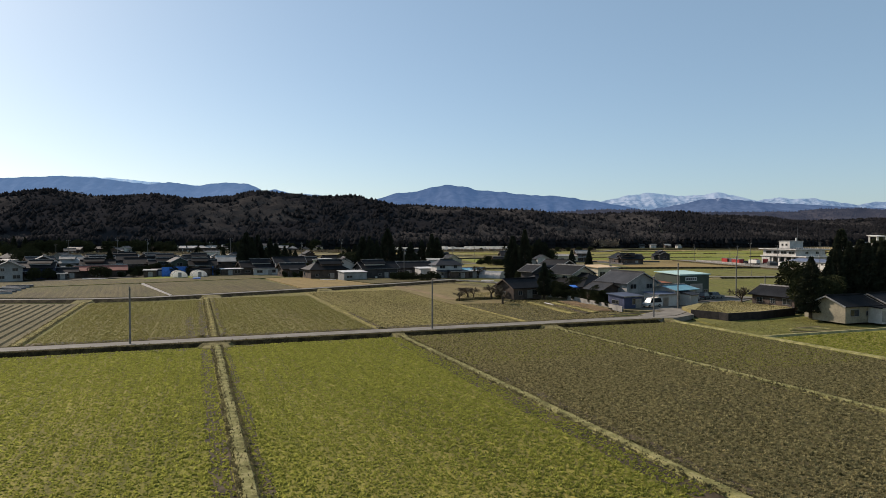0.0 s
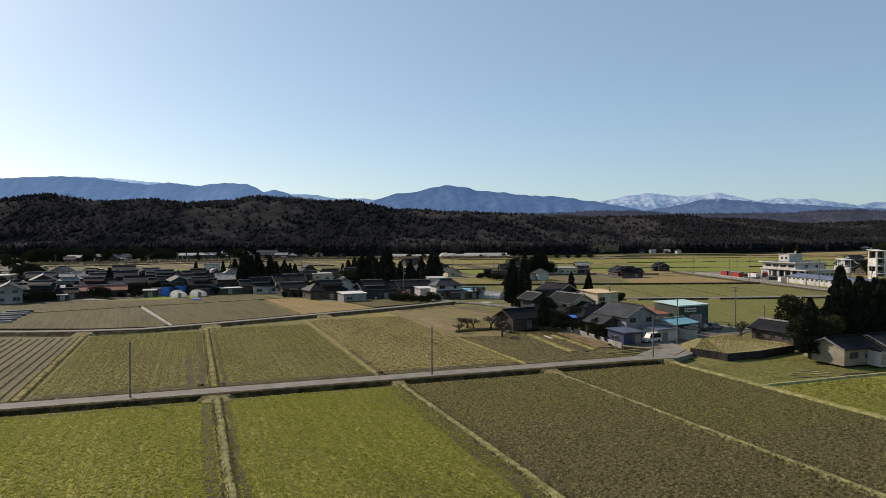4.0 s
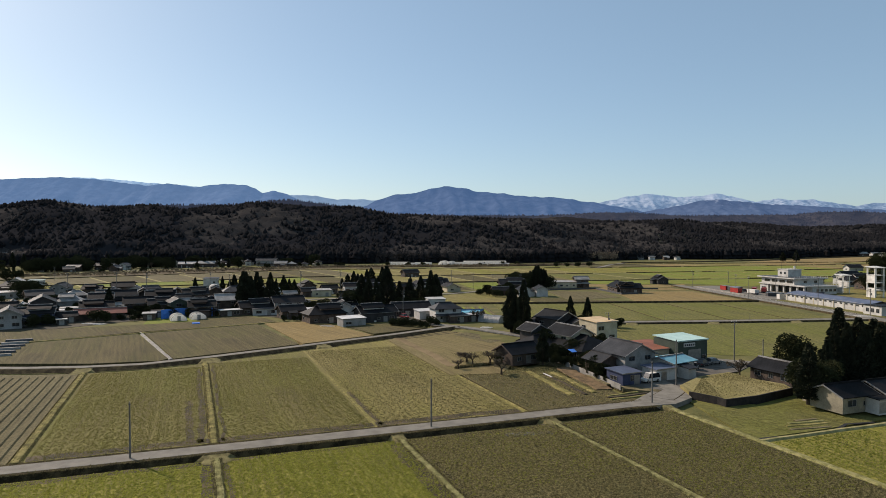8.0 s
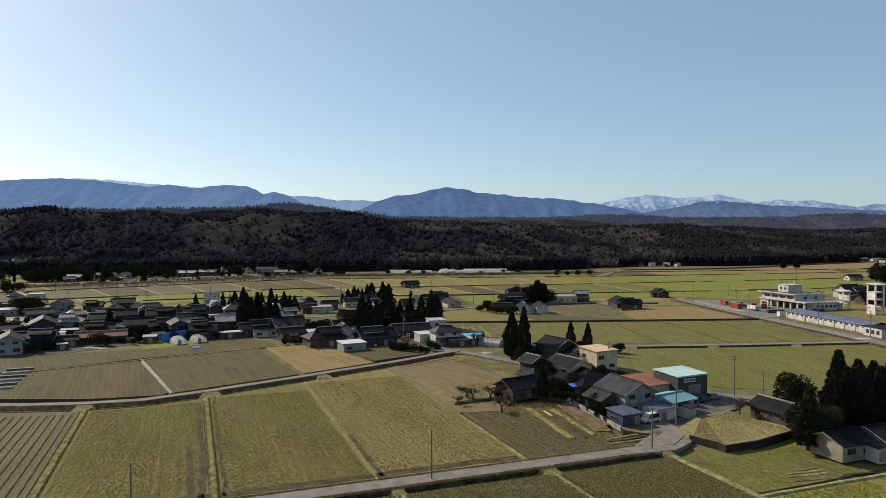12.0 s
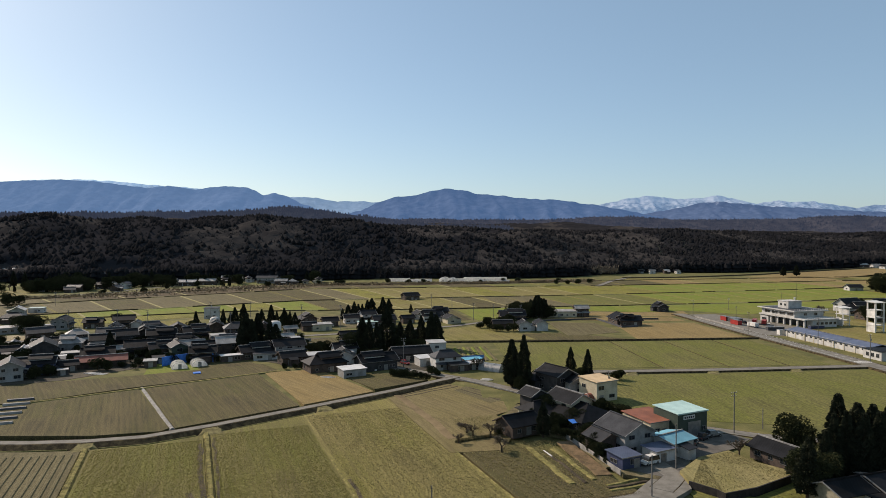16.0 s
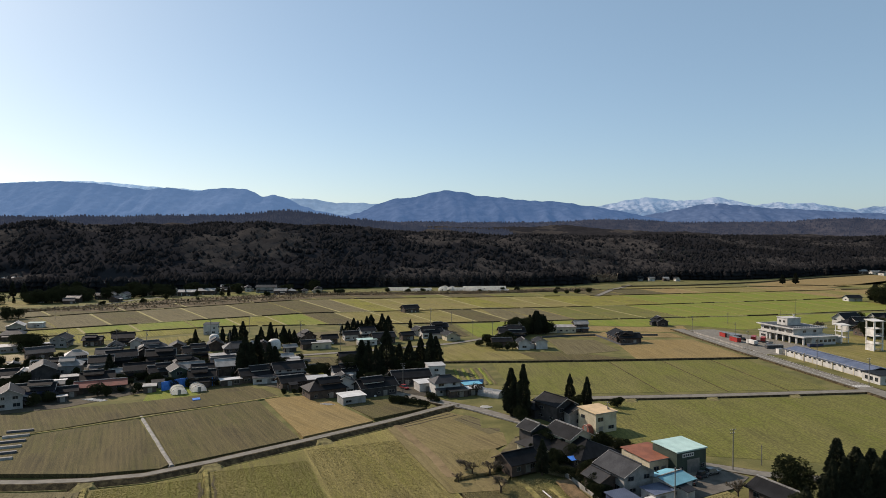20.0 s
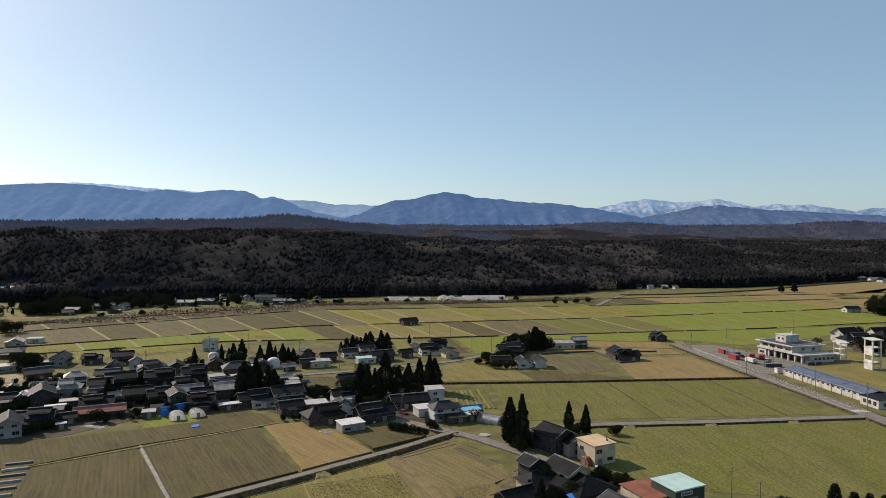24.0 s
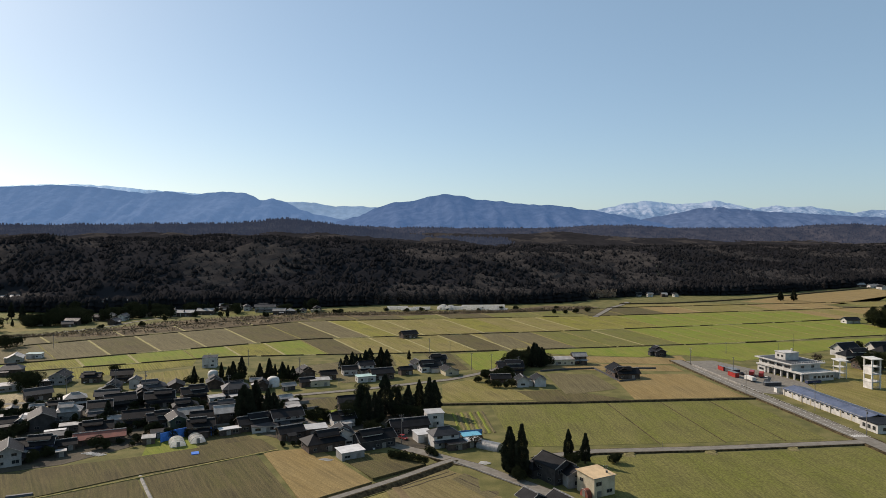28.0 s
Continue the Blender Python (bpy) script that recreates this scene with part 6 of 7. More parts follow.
tree("cedar", 384.3, 598.4, 16, 1.8)
tree("cedar", 391, 588, 15, 1.8)
tree("cedar", 380, 580, 13, 1.8)
tree("cedar", 398, 602, 17, 1.7)
tree("broad", 381.2, 583.8, 17.2)
tree("broad", 248.8, 392.0, 11.7)
tree("broad", 254.8, 388.7, 13.3)
tree("broad", 286.7, 461.4, 7.5)
tree("bare", 67.3, 152.3, 6.7)
tree("bare", 13.8, 156.5, 6.2, 1.6)
tree("bare", 12.0, 167.8, 5.9, 1.6)
tree("bare", 6.3, 171.7, 4.5, 1.6)
tree("bare", 4.0, 163.0, 3.5, 1.6)
tree("bare", 7.7, 168.8, 4.6, 1.6)
tree("bare", 12.8, 251.9, 7.5)
tree("bare", 15.1, 254.7, 7.3)
tree("bare", 227.2, 409.7, 12.9)
tree("shrub", -17.7, 240.1, 2.6)
tree("shrub", -15.0, 238.8, 2.8)
tree("shrub", -12.9, 237.6, 3.2)
tree("shrub", -10.2, 236.3, 2.8)
tree("shrub", -7.4, 235.1, 2.6)
tree("shrub", -5.4, 233.9, 2.4)
tree("shrub", -59.1, 294.5, 2.9)
tree("shrub", -56.0, 290.7, 3.9)
tree("shrub", -53.2, 288.9, 3.8)
tree("shrub", -50.1, 287.9, 5.0)
tree("shrub", -47.9, 288.8, 3.8)
tree("shrub", -45.8, 287.9, 4.1)
tree("shrub", -59.2, 252.2, 2.5)
tree("shrub", -55.6, 253.6, 2.1)
tree("shrub", -53.2, 254.3, 2.5)
tree("shrub", 36.4, 167.9, 3.6)
tree("shrub", 35.6, 156.8, 4.3)
tree("shrub", 49.6, 185.5, 2.4)
tree("shrub", 45.8, 179.9, 2.6)
tree("shrub", 35.9, 153.3, 3.4)
tree("shrub", 37.5, 154.3, 2.6)
tree("shrub", -355.2, 599.6, 7.4)
tree("shrub", -340.7, 591.8, 11.7)
tree("shrub", -339.6, 607.4, 11.6)
tree("shrub", -302.2, 641.1, 10.6)
tree("shrub", -291.6, 659.4, 9.8)
tree("shrub", -269.9, 673.8, 7.2)
tree("shrub", 114.5, 682.4, 4.6)
tree("shrub", 125.9, 682.3, 4.1)
tree("shrub", 138.4, 687.4, 4.7)
tree("shrub", 152.2, 697.8, 4.7)
tree("cedar", -358.8, 632.5, 14.1)
tree("cedar", -357.5, 615.6, 13.2)
tree("cedar", -406.6, 641.5, 15.9)
tree("cedar", -395.9, 641.4, 14.3)
tree("cedar", -324.7, 659.5, 13.1)
tree("cedar", -289.6, 673.9, 15.7)
tree("broad", -302.6, 470.7, 10.5)
tree("broad", -300.8, 480.5, 7.9)
tree("cedar", 25.1, 167.8, 9.0)
tree("shrub", 28.7, 169.0, 2.6)
tree("shrub", 30.6, 167.8, 2.3)
tree("shrub", 32.5, 166.6, 2.3)
tree("shrub", 34.5, 163.1, 2.8)
tree("shrub", 14.0, 169.6, 2.0)
tree("shrub", 30.7, 175.4, 2.4)
tree("shrub", 28.8, 177.2, 2.4)
tree("shrub", 52.5, 190.5, 2.0)
tree("shrub", 53.3, 187.5, 1.8)
tree("shrub", 46.3, 188.0, 2.7)
tree("broad", 48.8, 185.5, 3.8)
tree("broad", -39.2, 335.5, 6.2)
tree("broad", -22.4, 335.4, 5.1)
tree("shrub", -4.0, 243.9, 2.9)
tree("shrub", -1.9, 241.3, 2.2)
tree("shrub", 20.7, 364.1, 3.1)
tree("shrub", 34.5, 364.1, 3.1)
tree("cedar", 76.3, 133.7, 11.5)
tree("cedar", 80.2, 137.7, 13.9)
tree("cedar", 82.7, 137.7, 14.4)
tree("cedar", 85.7, 136.5, 14.2)
tree("cedar", 88.6, 136.1, 14.7)
tree("broad", 75.2, 134.5, 8.0)
tree("broad", 42.2, 403.1, 10.2)
tree("broad", 46.1, 407.0, 11.0)
tree("broad", 49.5, 407.0, 10.3)
tree("broad", 53.7, 411.0, 10.4)
tree("cedar", 56.3, 407.0, 10.3)
tree("cedar", 59.7, 407.0, 12.0)
tree("cedar", 62.4, 407.0, 11.0)
tree("shrub", 24.6, 375.7, 4.1)
tree("shrub", 27.1, 375.7, 3.8)
tree("shrub", 29.6, 375.7, 3.5)
tree("shrub", 32.1, 375.7, 3.5)
tree("shrub", 34.8, 377.4, 4.5)
tree("shrub", 37.7, 380.8, 5.8)
tree("broad", -28.4, 271.2, 5.0)
tree("broad", -20.5, 271.2, 3.9)
tree("broad", -14.9, 272.9, 3.9)
tree("broad", -10.4, 276.6, 3.7)
tree("broad", -24.7, 267.7, 4.5)
tree("shrub", 41.7, 190.6, 2.0)
tree("shrub", 61.0, 234.0, 3.6)
tree("shrub", 44.4, 166.0, 2.1)
pole("p", -45.1, 97.3, 8.2)
pole("p", -1.8, 113.4, 8.1)
pole("p", 40.4, 129.5, 8.0)
pole("c", 50.3, 144.7, 9.8)
pole("u", 74.1, 170.9, 10.5)
pole("p", 83.2, 174.7, 5.3)
pole("u", 51.0, 206.9, 8.5)
pole("u", -14.7, 255.6, 11.2)
pole("u", -183.3, 331.2, 13.5)
pole("u", -157.5, 327.5, 14.2)
pole("u", -141.5, 324.0, 14.1)
pole("u", -98.1, 312.7, 14.4)
pole("u", 152.0, 334.7, 12.0)
pole("u", 175.0, 354.2, 10.6)
pole("u", 169.0, 303.4, 12.9)
pole("u", 168.9, 266.1, 11.0)
pole("u", 152.2, 410.0, 10.4)
pole("u", 167.1, 384.1, 9.8)
pole("u", -77.2, 369.5, 12.4)
pole("u", -52.4, 348.3, 14.0)
pole("u", -7.4, 451.1, 10.6)
pole("u", 6.4, 448.8, 8.7)
pole("u", 18.3, 396.5, 10.0)
pole("u", 29.9, 396.4, 9.3)
pole("u", 44.8, 387.8, 9.8)
pole("u", 190.9, 450.3, 7.7)
pole("p", 170.7, 317.2, 4.2)
pole("p", 115.4, 252.9, 2.7)
pole("p", 82.4, 249.6, 2.8)
pole("u", -132.0, 385.2, 11.9)
pole("u", -116.8, 411.0, 9.6)
pole("u", -271.9, 475.4, 9.8)

# ---- more of the crowded village: sheds, hedges, walls ----
HOUSES = [(o.location.x, o.location.y) for o in scene.objects if o.name.split(".")[0] in ("house", "shed", "cedar_tree", "evergreen_tree")]
fill = random.Random(21)


def village_spot(clear):
    for _ in range(200):
        u, v = fill.uniform(-225, -5), fill.uniform(228, 328)
        x, y = u, v
        if v < 233 + max(0, (u + 145) * 0.62) or (u < -150 and v < 240 - (u + 150) * 0.1) or v > 322 + max(0, u + 80) * 0.05:
            continue
        if u > -60 and (v < 256 + abs(u + 30) * 0.2 or u + v > 250):
            continue
        if min((x - a) ** 2 + (y - b) ** 2 for a, b in HOUSES) > clear ** 2:
            HOUSES.append((x, y))
            return x, y
    return None


# pale metal lean-tos and low stores between the dark roofs
for x, y, r, w, d, h, c in ((-175.1, 288.6, 20, 5, 3.5, 2.9, "pale"), (-151.5, 265.3, 25, 7, 1.6, 2.8, "pale"), (-149.8, 273.2, 25, 7.5, 4, 2.9, "light"), (-142.3, 249.9, 30, 4.5, 3, 2.6, "light"), (-136.0, 253.8, 10, 3.2, 2, 2.5, "pale"),
                            (-136.5, 283.5, 20, 5, 4, 3.0, "light"), (-219.6, 345.7, 25, 12, 7, 3.2, "light"), (-208.7, 356.0, 12, 6, 3, 2.8, "pale"), (-152.5, 253.1, 25, 9, 3, 2.6, "light"), (-136.1, 241.8, 25, 3, 2, 2.2, "light"),
                            (-150.7, 327.6, 20, 6, 4, 2.8, "light"), (-97.1, 322.3, 25, 6, 4, 2.8, "pale"), (-66.0, 303.1, 30, 6, 4, 2.6, "light"), (-68.8, 316.0, 30, 4, 3, 2.4, "pale"), (-84.0, 268.5, 24, 8, 3, 2.6, "pale")):
    house(x, y, r, w, d, h, "flat", fill.choice(("wood", "grey", "dark")), c)
    HOUSES.append((x, y))
for i in range(26):
    p = village_spot(7.4)
    if p:
        big = fill.random() < 0.55
        house(p[0], p[1], 25 + 90 * (fill.random() < 0.4), fill.uniform(8, 11) if big else fill.uniform(4, 6), 7 if big else 4, fill.choice((3.4, 4.4, 4.8)) if big else 2.6, fill.choice(("gable", "gable", "hip")) if big else fill.choice(("gable", "flat")), fill.choice(("wood", "wood", "dark", "grey")), fill.choice(("dark", "dark", "light", "light", "slate")))
for i in range(170):
    p = village_spot(3.2)
    if p:
        tree(fill.choice(("shrub", "shrub", "broad")), p[0], p[1], fill.uniform(2.0, 5.0))
for i in range(22):
    p = village_spot(4.0)
    if p:
        solid("garden_wall", Mesh().box(p[0], p[1], 0, fill.uniform(4, 8), 0.18, fill.uniform(0.9, 1.5), radians(25 + 90 * (i % 2))), M_CONC, "low grey block wall between village gardens", "wall", group="garden walls")
for i in range(6):
    q = Vector((-131, 203)).lerp(Vector((-121, 177)), i / 5)
    m = ribbon(finer([tuple(q), (q.x + 6.5, q.y + 2.5)], 1.5, 0.15), 0.9, 0.75, 0.6, 0.35)
    solid("plastic_row_cover", m, M_CONC if i % 2 else M_DARKSTEEL, "low plastic-covered crop row at the field's edge", "row cover", group="row covers")

# undergrowth closing the windbreaks, and stores among the far gardens
for x, y, n in ((-131, 358, 3), (-113, 366, 6), (-95, 368, 5), (-83, 368, 4), (-50, 394, 7), (-36, 394, 5), (-29, 284, 6), (-15, 296, 6), (-4, 297, 4), (-80, 284, 6), (-72, 287, 4), (24, 221, 5), (47, 236, 2)):
    for i in range(n):
        tree(fill.choice(("shrub", "broad")), x + fill.uniform(-7, 7), y + fill.uniform(-3.5, 3), fill.uniform(2.5, 5.5), 1.1)
for x, y, r, w, d, h, wall, c in ((-118, 352, 20, 9, 7, 3.6, "wood", "dark"), (-106, 346, 110, 8, 6, 3.2, "grey", "slate"), (-92, 348, 20, 9, 6, 3.4, "wood", "dark"), (-78, 346, 25, 6, 4, 2.6, "dark", "light"), (-62, 372, 20, 8, 6, 3.3, "wood", "dark"), (-52, 385, 20, 8, 6, 3.4, "white", "dark"), (-98, 358, 20, 5, 4, 2.6, "grey", "light"), (-20, 385, 20, 7, 5, 3.2, "wood", "dark"), (-14, 404, 110, 7, 6, 3.4, "white", "dark")):
    house(x, y, r, w, d, h, "gable", wall, c)

# hedges and stored goods round the hamlet by the farm road
for i in range(20):
    a, b = (((31.5, 167.5), (37.0, 146.0)), ((22, 172), (31, 178)), ((45, 196), (52, 184)), ((28, 181), (40, 168)))[i % 4]
    q = Vector(a).lerp(Vector(b), (i // 4 + 0.5 + fill.uniform(-0.3, 0.3)) / 5)
    tree("shrub", q.x, q.y, fill.uniform(1.4, 3.2) * (0.55 if i % 4 == 0 else 1.0))
for i in range(14):
    q = Vector((44, 198)).lerp(Vector((56, 180)), fill.random())
    solid("stacked_crate", Mesh().box(q.x + fill.uniform(-2, 2), q.y + fill.uniform(-2, 2), 0.02, fill.uniform(0.6, 1.6), fill.uniform(0.6, 1.2), fill.uniform(0.4, 1.3), fill.random() * 3), fill.choice((M_CONC, M_FRAME, M_DARKSTEEL, M_WHITE)), "stored goods stacked behind the houses", "crate", group="stored goods")

# trees and bushes of the farmsteads below the bluff
for i in range(46):
    x = fill.uniform(-430, -170)
    y = float(np.interp(x, (-430, -300, -170), (560, 640, 700))) + fill.uniform(-40, 40)
    tree(fill.choice(("broad", "broad", "cedar", "bare")), x, y, fill.uniform(5, 11))

# dense evergreens crowding the houses of the hamlet
for x, y, h in ((28, 186, 7), (31, 190, 6), (33, 183, 5), (25, 181, 4), (36, 188, 5), (40, 184, 6), (44, 188, 5), (30, 176, 4), (35, 176, 5), (38, 180, 4)):
    tree("broad" if h > 5 else "shrub", x, y, h, 0.8)

# the farmstead in the plain: evergreen windbreak, hedge, terrace edges
for x, y, h in ((46, 421, 8), (50, 417, 8), (52, 412, 9), (55, 408, 11), (58, 407, 14), (61, 406, 12), (58, 417, 13), (55, 421, 10), (63, 408, 9)):
    tree("cedar" if h > 9 else "broad", x, y, h, 1.25)
for x, y in ((24, 379), (26, 377), (29, 376), (32, 379), (35, 382), (25, 357), (28, 352), (30, 350), (34, 350), (37, 352), (39, 373)):
    tree("broad", x, y, fill.uniform(3.0, 5.0), 1.2)
for pts in ([(58, 392), (73, 397), (91, 400)], [(91, 400), (94, 385), (97, 365), (107, 369)], [(116, 400), (128, 400)]):
    solid("terrace_wall", ribbon(finer(pts, 4, 0.1), 0.4, 0.9, 1.1, 0.1), M_DARKSTEEL, "low dark retaining wall of the farmstead terrace", "wall", "structure")

tree("broad", -217, 350, 9.5, 1.3)
tree("broad", -212, 353, 8.5, 1.3)

# ---- woods on the bluff ----
CLEARINGS = ((-352, 728, 34, 26), (-478, 752, 24, 22), (142, 1140, 30, 26), (236, 1150, 32, 30), (-300, 985, 36, 24), (-440, 1130, 40, 30))


def scatter(count, rng, keep):
    """Points on the bluff, in the stretch that the valley sees."""
    x = rng.uniform(-1150, 1300, count * 3)
    base = np.interp(x, BASE_X, BASE_Y)
    y = base + rng.uniform(-4, 1, count * 3) + 640 * rng.uniform(0, 1, count * 3) ** 1.35
    ok = (np.abs(x) < 0.74 * y + 40) & keep(x, y, base)
    for a, b, ra, rb in CLEARINGS:
        ok &= ((x - a) / ra) ** 2 + ((y - b) / rb) ** 2 > 1
    return x[ok][:count], y[ok][:count]


def wood_noise(x, y):
    return np.sin(x / 43 + 1.7) + np.sin(x / 91 + y / 37) + np.sin(y / 29 - x / 57) + 0.6 * np.sin(x / 19 + y / 23)


def bare_patch(x, y, base):
    n = wood_noise(x, y)
    mid = (x > 40) & (x < 330)
    return n > np.where(y > np.interp(x, BASE_X, BASE_Y) + 330, 1.0, np.where(mid, -0.9, np.where(x < -150, 0.9, 0.6)))


def conifers(x, y, rng, lo, hi, ground=None, sides=6, tiers=((0.1, 0.95, 0.72), (0.42, 0.9, 0.9), (0.7, 0.6, 1.0))):
    n = len(x)
    h = rng.uniform(lo, hi, n)
    h *= 1 + 0.08 * np.sin(x / 17) * np.sin(y / 13 + x / 29)
    w = h * rng.uniform(0.24, 0.42, n)
    z = land(x, y) if ground is None else ground
    v, f = [], []
    for b, rad, top in tiers:
        k = sum(len(q) for q in v)
        a = np.linspace(0, 2 * np.pi, sides, endpoint=False)[None] + rng.uniform(0, 6, (n, 1))
        rr = w[:, None] * rad * rng.uniform(0.65, 1.2, (n, sides))
        ring = np.stack([x[:, None] + rr * np.cos(a), y[:, None] + rr * np.sin(a), z[:, None] + h[:, None] * (b + rng.uniform(-0.05, 0.05, (n, sides)))], -1)
        tip = np.stack([x + rng.normal(0, 0.3, n), y, z + h * top], -1)
        v += [ring.reshape(-1, 3), tip]
        i = np.arange(n)[:, None] * sides
        j = np.arange(sides)[None]
        f.append(np.stack([k + i + j, k + i + (j + 1) % sides, k + n * sides + np.repeat(np.arange(n)[:, None], sides, 1)], -1).reshape(-1, 3))
    return np.concatenate(v), np.concatenate(f)


def leafless(x, y, rng, lo, hi, sprays=26, leaf=1.0):
    n = len(x)
    h = rng.uniform(lo, hi, n)
    z = land(x, y)
    d = rng.normal(0, 1, (n, sprays, 3))
    d /= np.linalg.norm(d, axis=2, keepdims=True)
    c = np.stack([x, y, z + h * 0.6], -1)[:, None] + d * (h[:, None, None] * np.array([0.3, 0.3, 0.4])) * rng.uniform(0.3, 1, (n, sprays, 1))
    e1 = rng.normal(0, 0.6 * leaf, (n, sprays, 3))
    e2 = leaf * (d * rng.uniform(0.7, 1.9, (n, sprays, 1)) + np.array([0, 0, 0.8]))
    tri = np.stack([c - e1 * 0.5, c + e1 * 0.5, c + e2], 2).reshape(-1, 3)
    return tri, np.arange(len(tri)).reshape(-1, 3)


nrng = np.random.default_rng(8)
cx, cy = scatter(36000, nrng, lambda x, y, b: ~bare_patch(x, y, b) | (nrng.random(len(x)) < 0.22))
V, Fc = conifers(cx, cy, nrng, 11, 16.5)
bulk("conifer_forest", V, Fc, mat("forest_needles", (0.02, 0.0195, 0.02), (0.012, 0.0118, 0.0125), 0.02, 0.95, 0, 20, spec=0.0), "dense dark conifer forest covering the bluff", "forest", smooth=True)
bx, by = scatter(6800, nrng, lambda x, y, b: bare_patch(x, y, b))
V, Fc = leafless(bx, by, nrng, 10, 16, 56)
bulk("bare_woodland", V, Fc, mat("woodland_twigs", (0.068, 0.06, 0.056), (0.044, 0.04, 0.039), 0.04, 0.95, 0, 20, spec=0.05), "grey-brown leafless woodland patches on the bluff", "woodland")
# the closed canopy between the crowns, coloured lighter than them to offset gap shade
cxs, cys = np.linspace(-1250, 1400, 380), np.concatenate([np.linspace(0, 620, 96), np.geomspace(630, 1500, 34)])
cX, cS = np.meshgrid(cxs, cys)
cY = np.interp(cX, BASE_X, BASE_Y) + 3 + cS
cZ = land(cX, cY) + 11.2 * smooth(cS / 12) + nrng.normal(0, 1.1, cX.shape) * smooth(cS / 20)
for a, b, ra, rb in CLEARINGS:
    cZ -= 7.0 * smooth(2.2 - 1.6 * np.sqrt(((cX - a) / ra) ** 2 + ((cY - b) / rb) ** 2))
kx, ky = len(cxs), len(cys)
ci = (np.arange(ky - 1)[:, None] * kx + np.arange(kx - 1)[None]).ravel()
canopy = bulk("forest_canopy", np.stack([cX, cY, cZ], -1).reshape(-1, 3), np.stack([ci, ci + 1, ci + kx + 1, ci + kx], 1), mat("lifted_canopy_needles", (0.028, 0.0265, 0.028), (0.02, 0.0195, 0.021), 0.03, 0.95, 0.4, 9, spec=0.0), "closed dark canopy of the woods on the bluff", "forest", smooth=True)
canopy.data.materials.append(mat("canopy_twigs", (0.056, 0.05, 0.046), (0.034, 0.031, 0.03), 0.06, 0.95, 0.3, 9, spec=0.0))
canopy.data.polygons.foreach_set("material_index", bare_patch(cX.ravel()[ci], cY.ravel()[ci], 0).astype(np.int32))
# woods on the hills behind, standing on their slopes, sharing the slopes' haze emission
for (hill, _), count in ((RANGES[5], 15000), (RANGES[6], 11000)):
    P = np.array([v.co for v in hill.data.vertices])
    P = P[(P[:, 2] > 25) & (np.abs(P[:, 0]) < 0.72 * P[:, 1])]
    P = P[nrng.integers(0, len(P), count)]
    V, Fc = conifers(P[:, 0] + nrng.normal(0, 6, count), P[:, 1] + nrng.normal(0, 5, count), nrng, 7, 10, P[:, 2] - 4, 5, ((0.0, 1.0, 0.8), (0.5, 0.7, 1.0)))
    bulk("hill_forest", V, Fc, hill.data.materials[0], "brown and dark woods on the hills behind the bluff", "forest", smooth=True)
gx2, gy2 = nrng.uniform(318, 392, 200), nrng.uniform(985, 1105, 200)
V, Fc = leafless(gx2, gy2, nrng, 9, 14, 34)
bulk("bamboo_grove", V, Fc, mat("bamboo_leaf", (0.15, 0.145, 0.1), (0.08, 0.08, 0.055), 0.05, 0.9, 0, 20, spec=0.1), "pale green bamboo grove on the bluff", "bamboo")
px2, py2 = nrng.uniform(182, 216, 110), nrng.uniform(832, 862, 110)
V, Fc = leafless(px2, py2, nrng, 6, 13, 30)
bulk("pale_thicket", V, Fc, mat("pale_twigs", (0.3, 0.25, 0.18), (0.16, 0.13, 0.1), 0.05, 0.9, 0, 20, spec=0.05), "pale leafless thicket at the foot of the bluff", "thicket")
sx, sy = nrng.uniform(-340, 165, 2200), nrng.uniform(0, 1, 2200)
lo, hi = np.interp(sx, (-345, -299, -256, -216, -150, -113, 60, 165), (521, 529, 532, 565, 606, 654, 690, 722)), np.interp(sx, (-345, -318, -278, -248, -205, -157, -125, 60, 165), (523, 535, 578, 620, 650, 674, 688, 704, 748))
sy = lo + sy * (hi - lo)
V, Fc = leafless(sx, sy, nrng, 0.8, 2.4, 40, 0.35)
bulk("reed_bank", V, Fc, mat("dry_reeds", (0.29, 0.225, 0.14), (0.16, 0.125, 0.08), 0.08, 0.95, 0, 20, spec=0.05), "brown reeds and scrub along the river bank", "reeds")

# dark bushes and small trees along the stream, and round the farmsteads
for i in range(30):
    x = fill.uniform(-330, 160)
    y = float(np.interp(x, (-330, -256, -150, 60, 165), (545, 590, 680, 712, 735))) + fill.uniform(-10, 8)
    tree(fill.choice(("shrub", "bare", "shrub")), x, y, fill.uniform(2.0, 5.0))
for x, y, n in ((-345, 590, 6), (-320, 615, 8), (-300, 650, 9), (-270, 660, 8), (-245, 690, 8), (-350, 640, 6), (-385, 690, 6), (-300, 690, 8), (-150, 705, 5), (-372, 545, 6), (-400, 560, 5)):
    for i in range(n):
        tree(fill.choice(("cedar", "broad", "broad", "broad")), x + fill.uniform(-16, 16), y + fill.uniform(-12, 12), fill.uniform(7, 13), 1.2)
for i, (x, y) in enumerate(((-352, 596), (-324, 588), (-334, 630), (-291, 604), (-296, 632), (-288, 660), (-262, 668), (-250, 664), (-258, 700), (-232, 692), (-231, 722), (-219, 724), (-205, 716), (-190, 726), (-173, 716), (-152, 684), (-141, 694), (-128, 700), (-345, 618), (-313, 642), (-276, 690), (-240, 710))):
    house(x, y, fill.choice((5, 20, 95, 110)), fill.uniform(7, 12), fill.uniform(6, 8), fill.choice((2.8, 3.4, 4.6)), fill.choice(("gable", "gable", "hip")), fill.choice(("grey", "white", "wood", "cream")), fill.choice(("light", "light", "dark", "slate")))
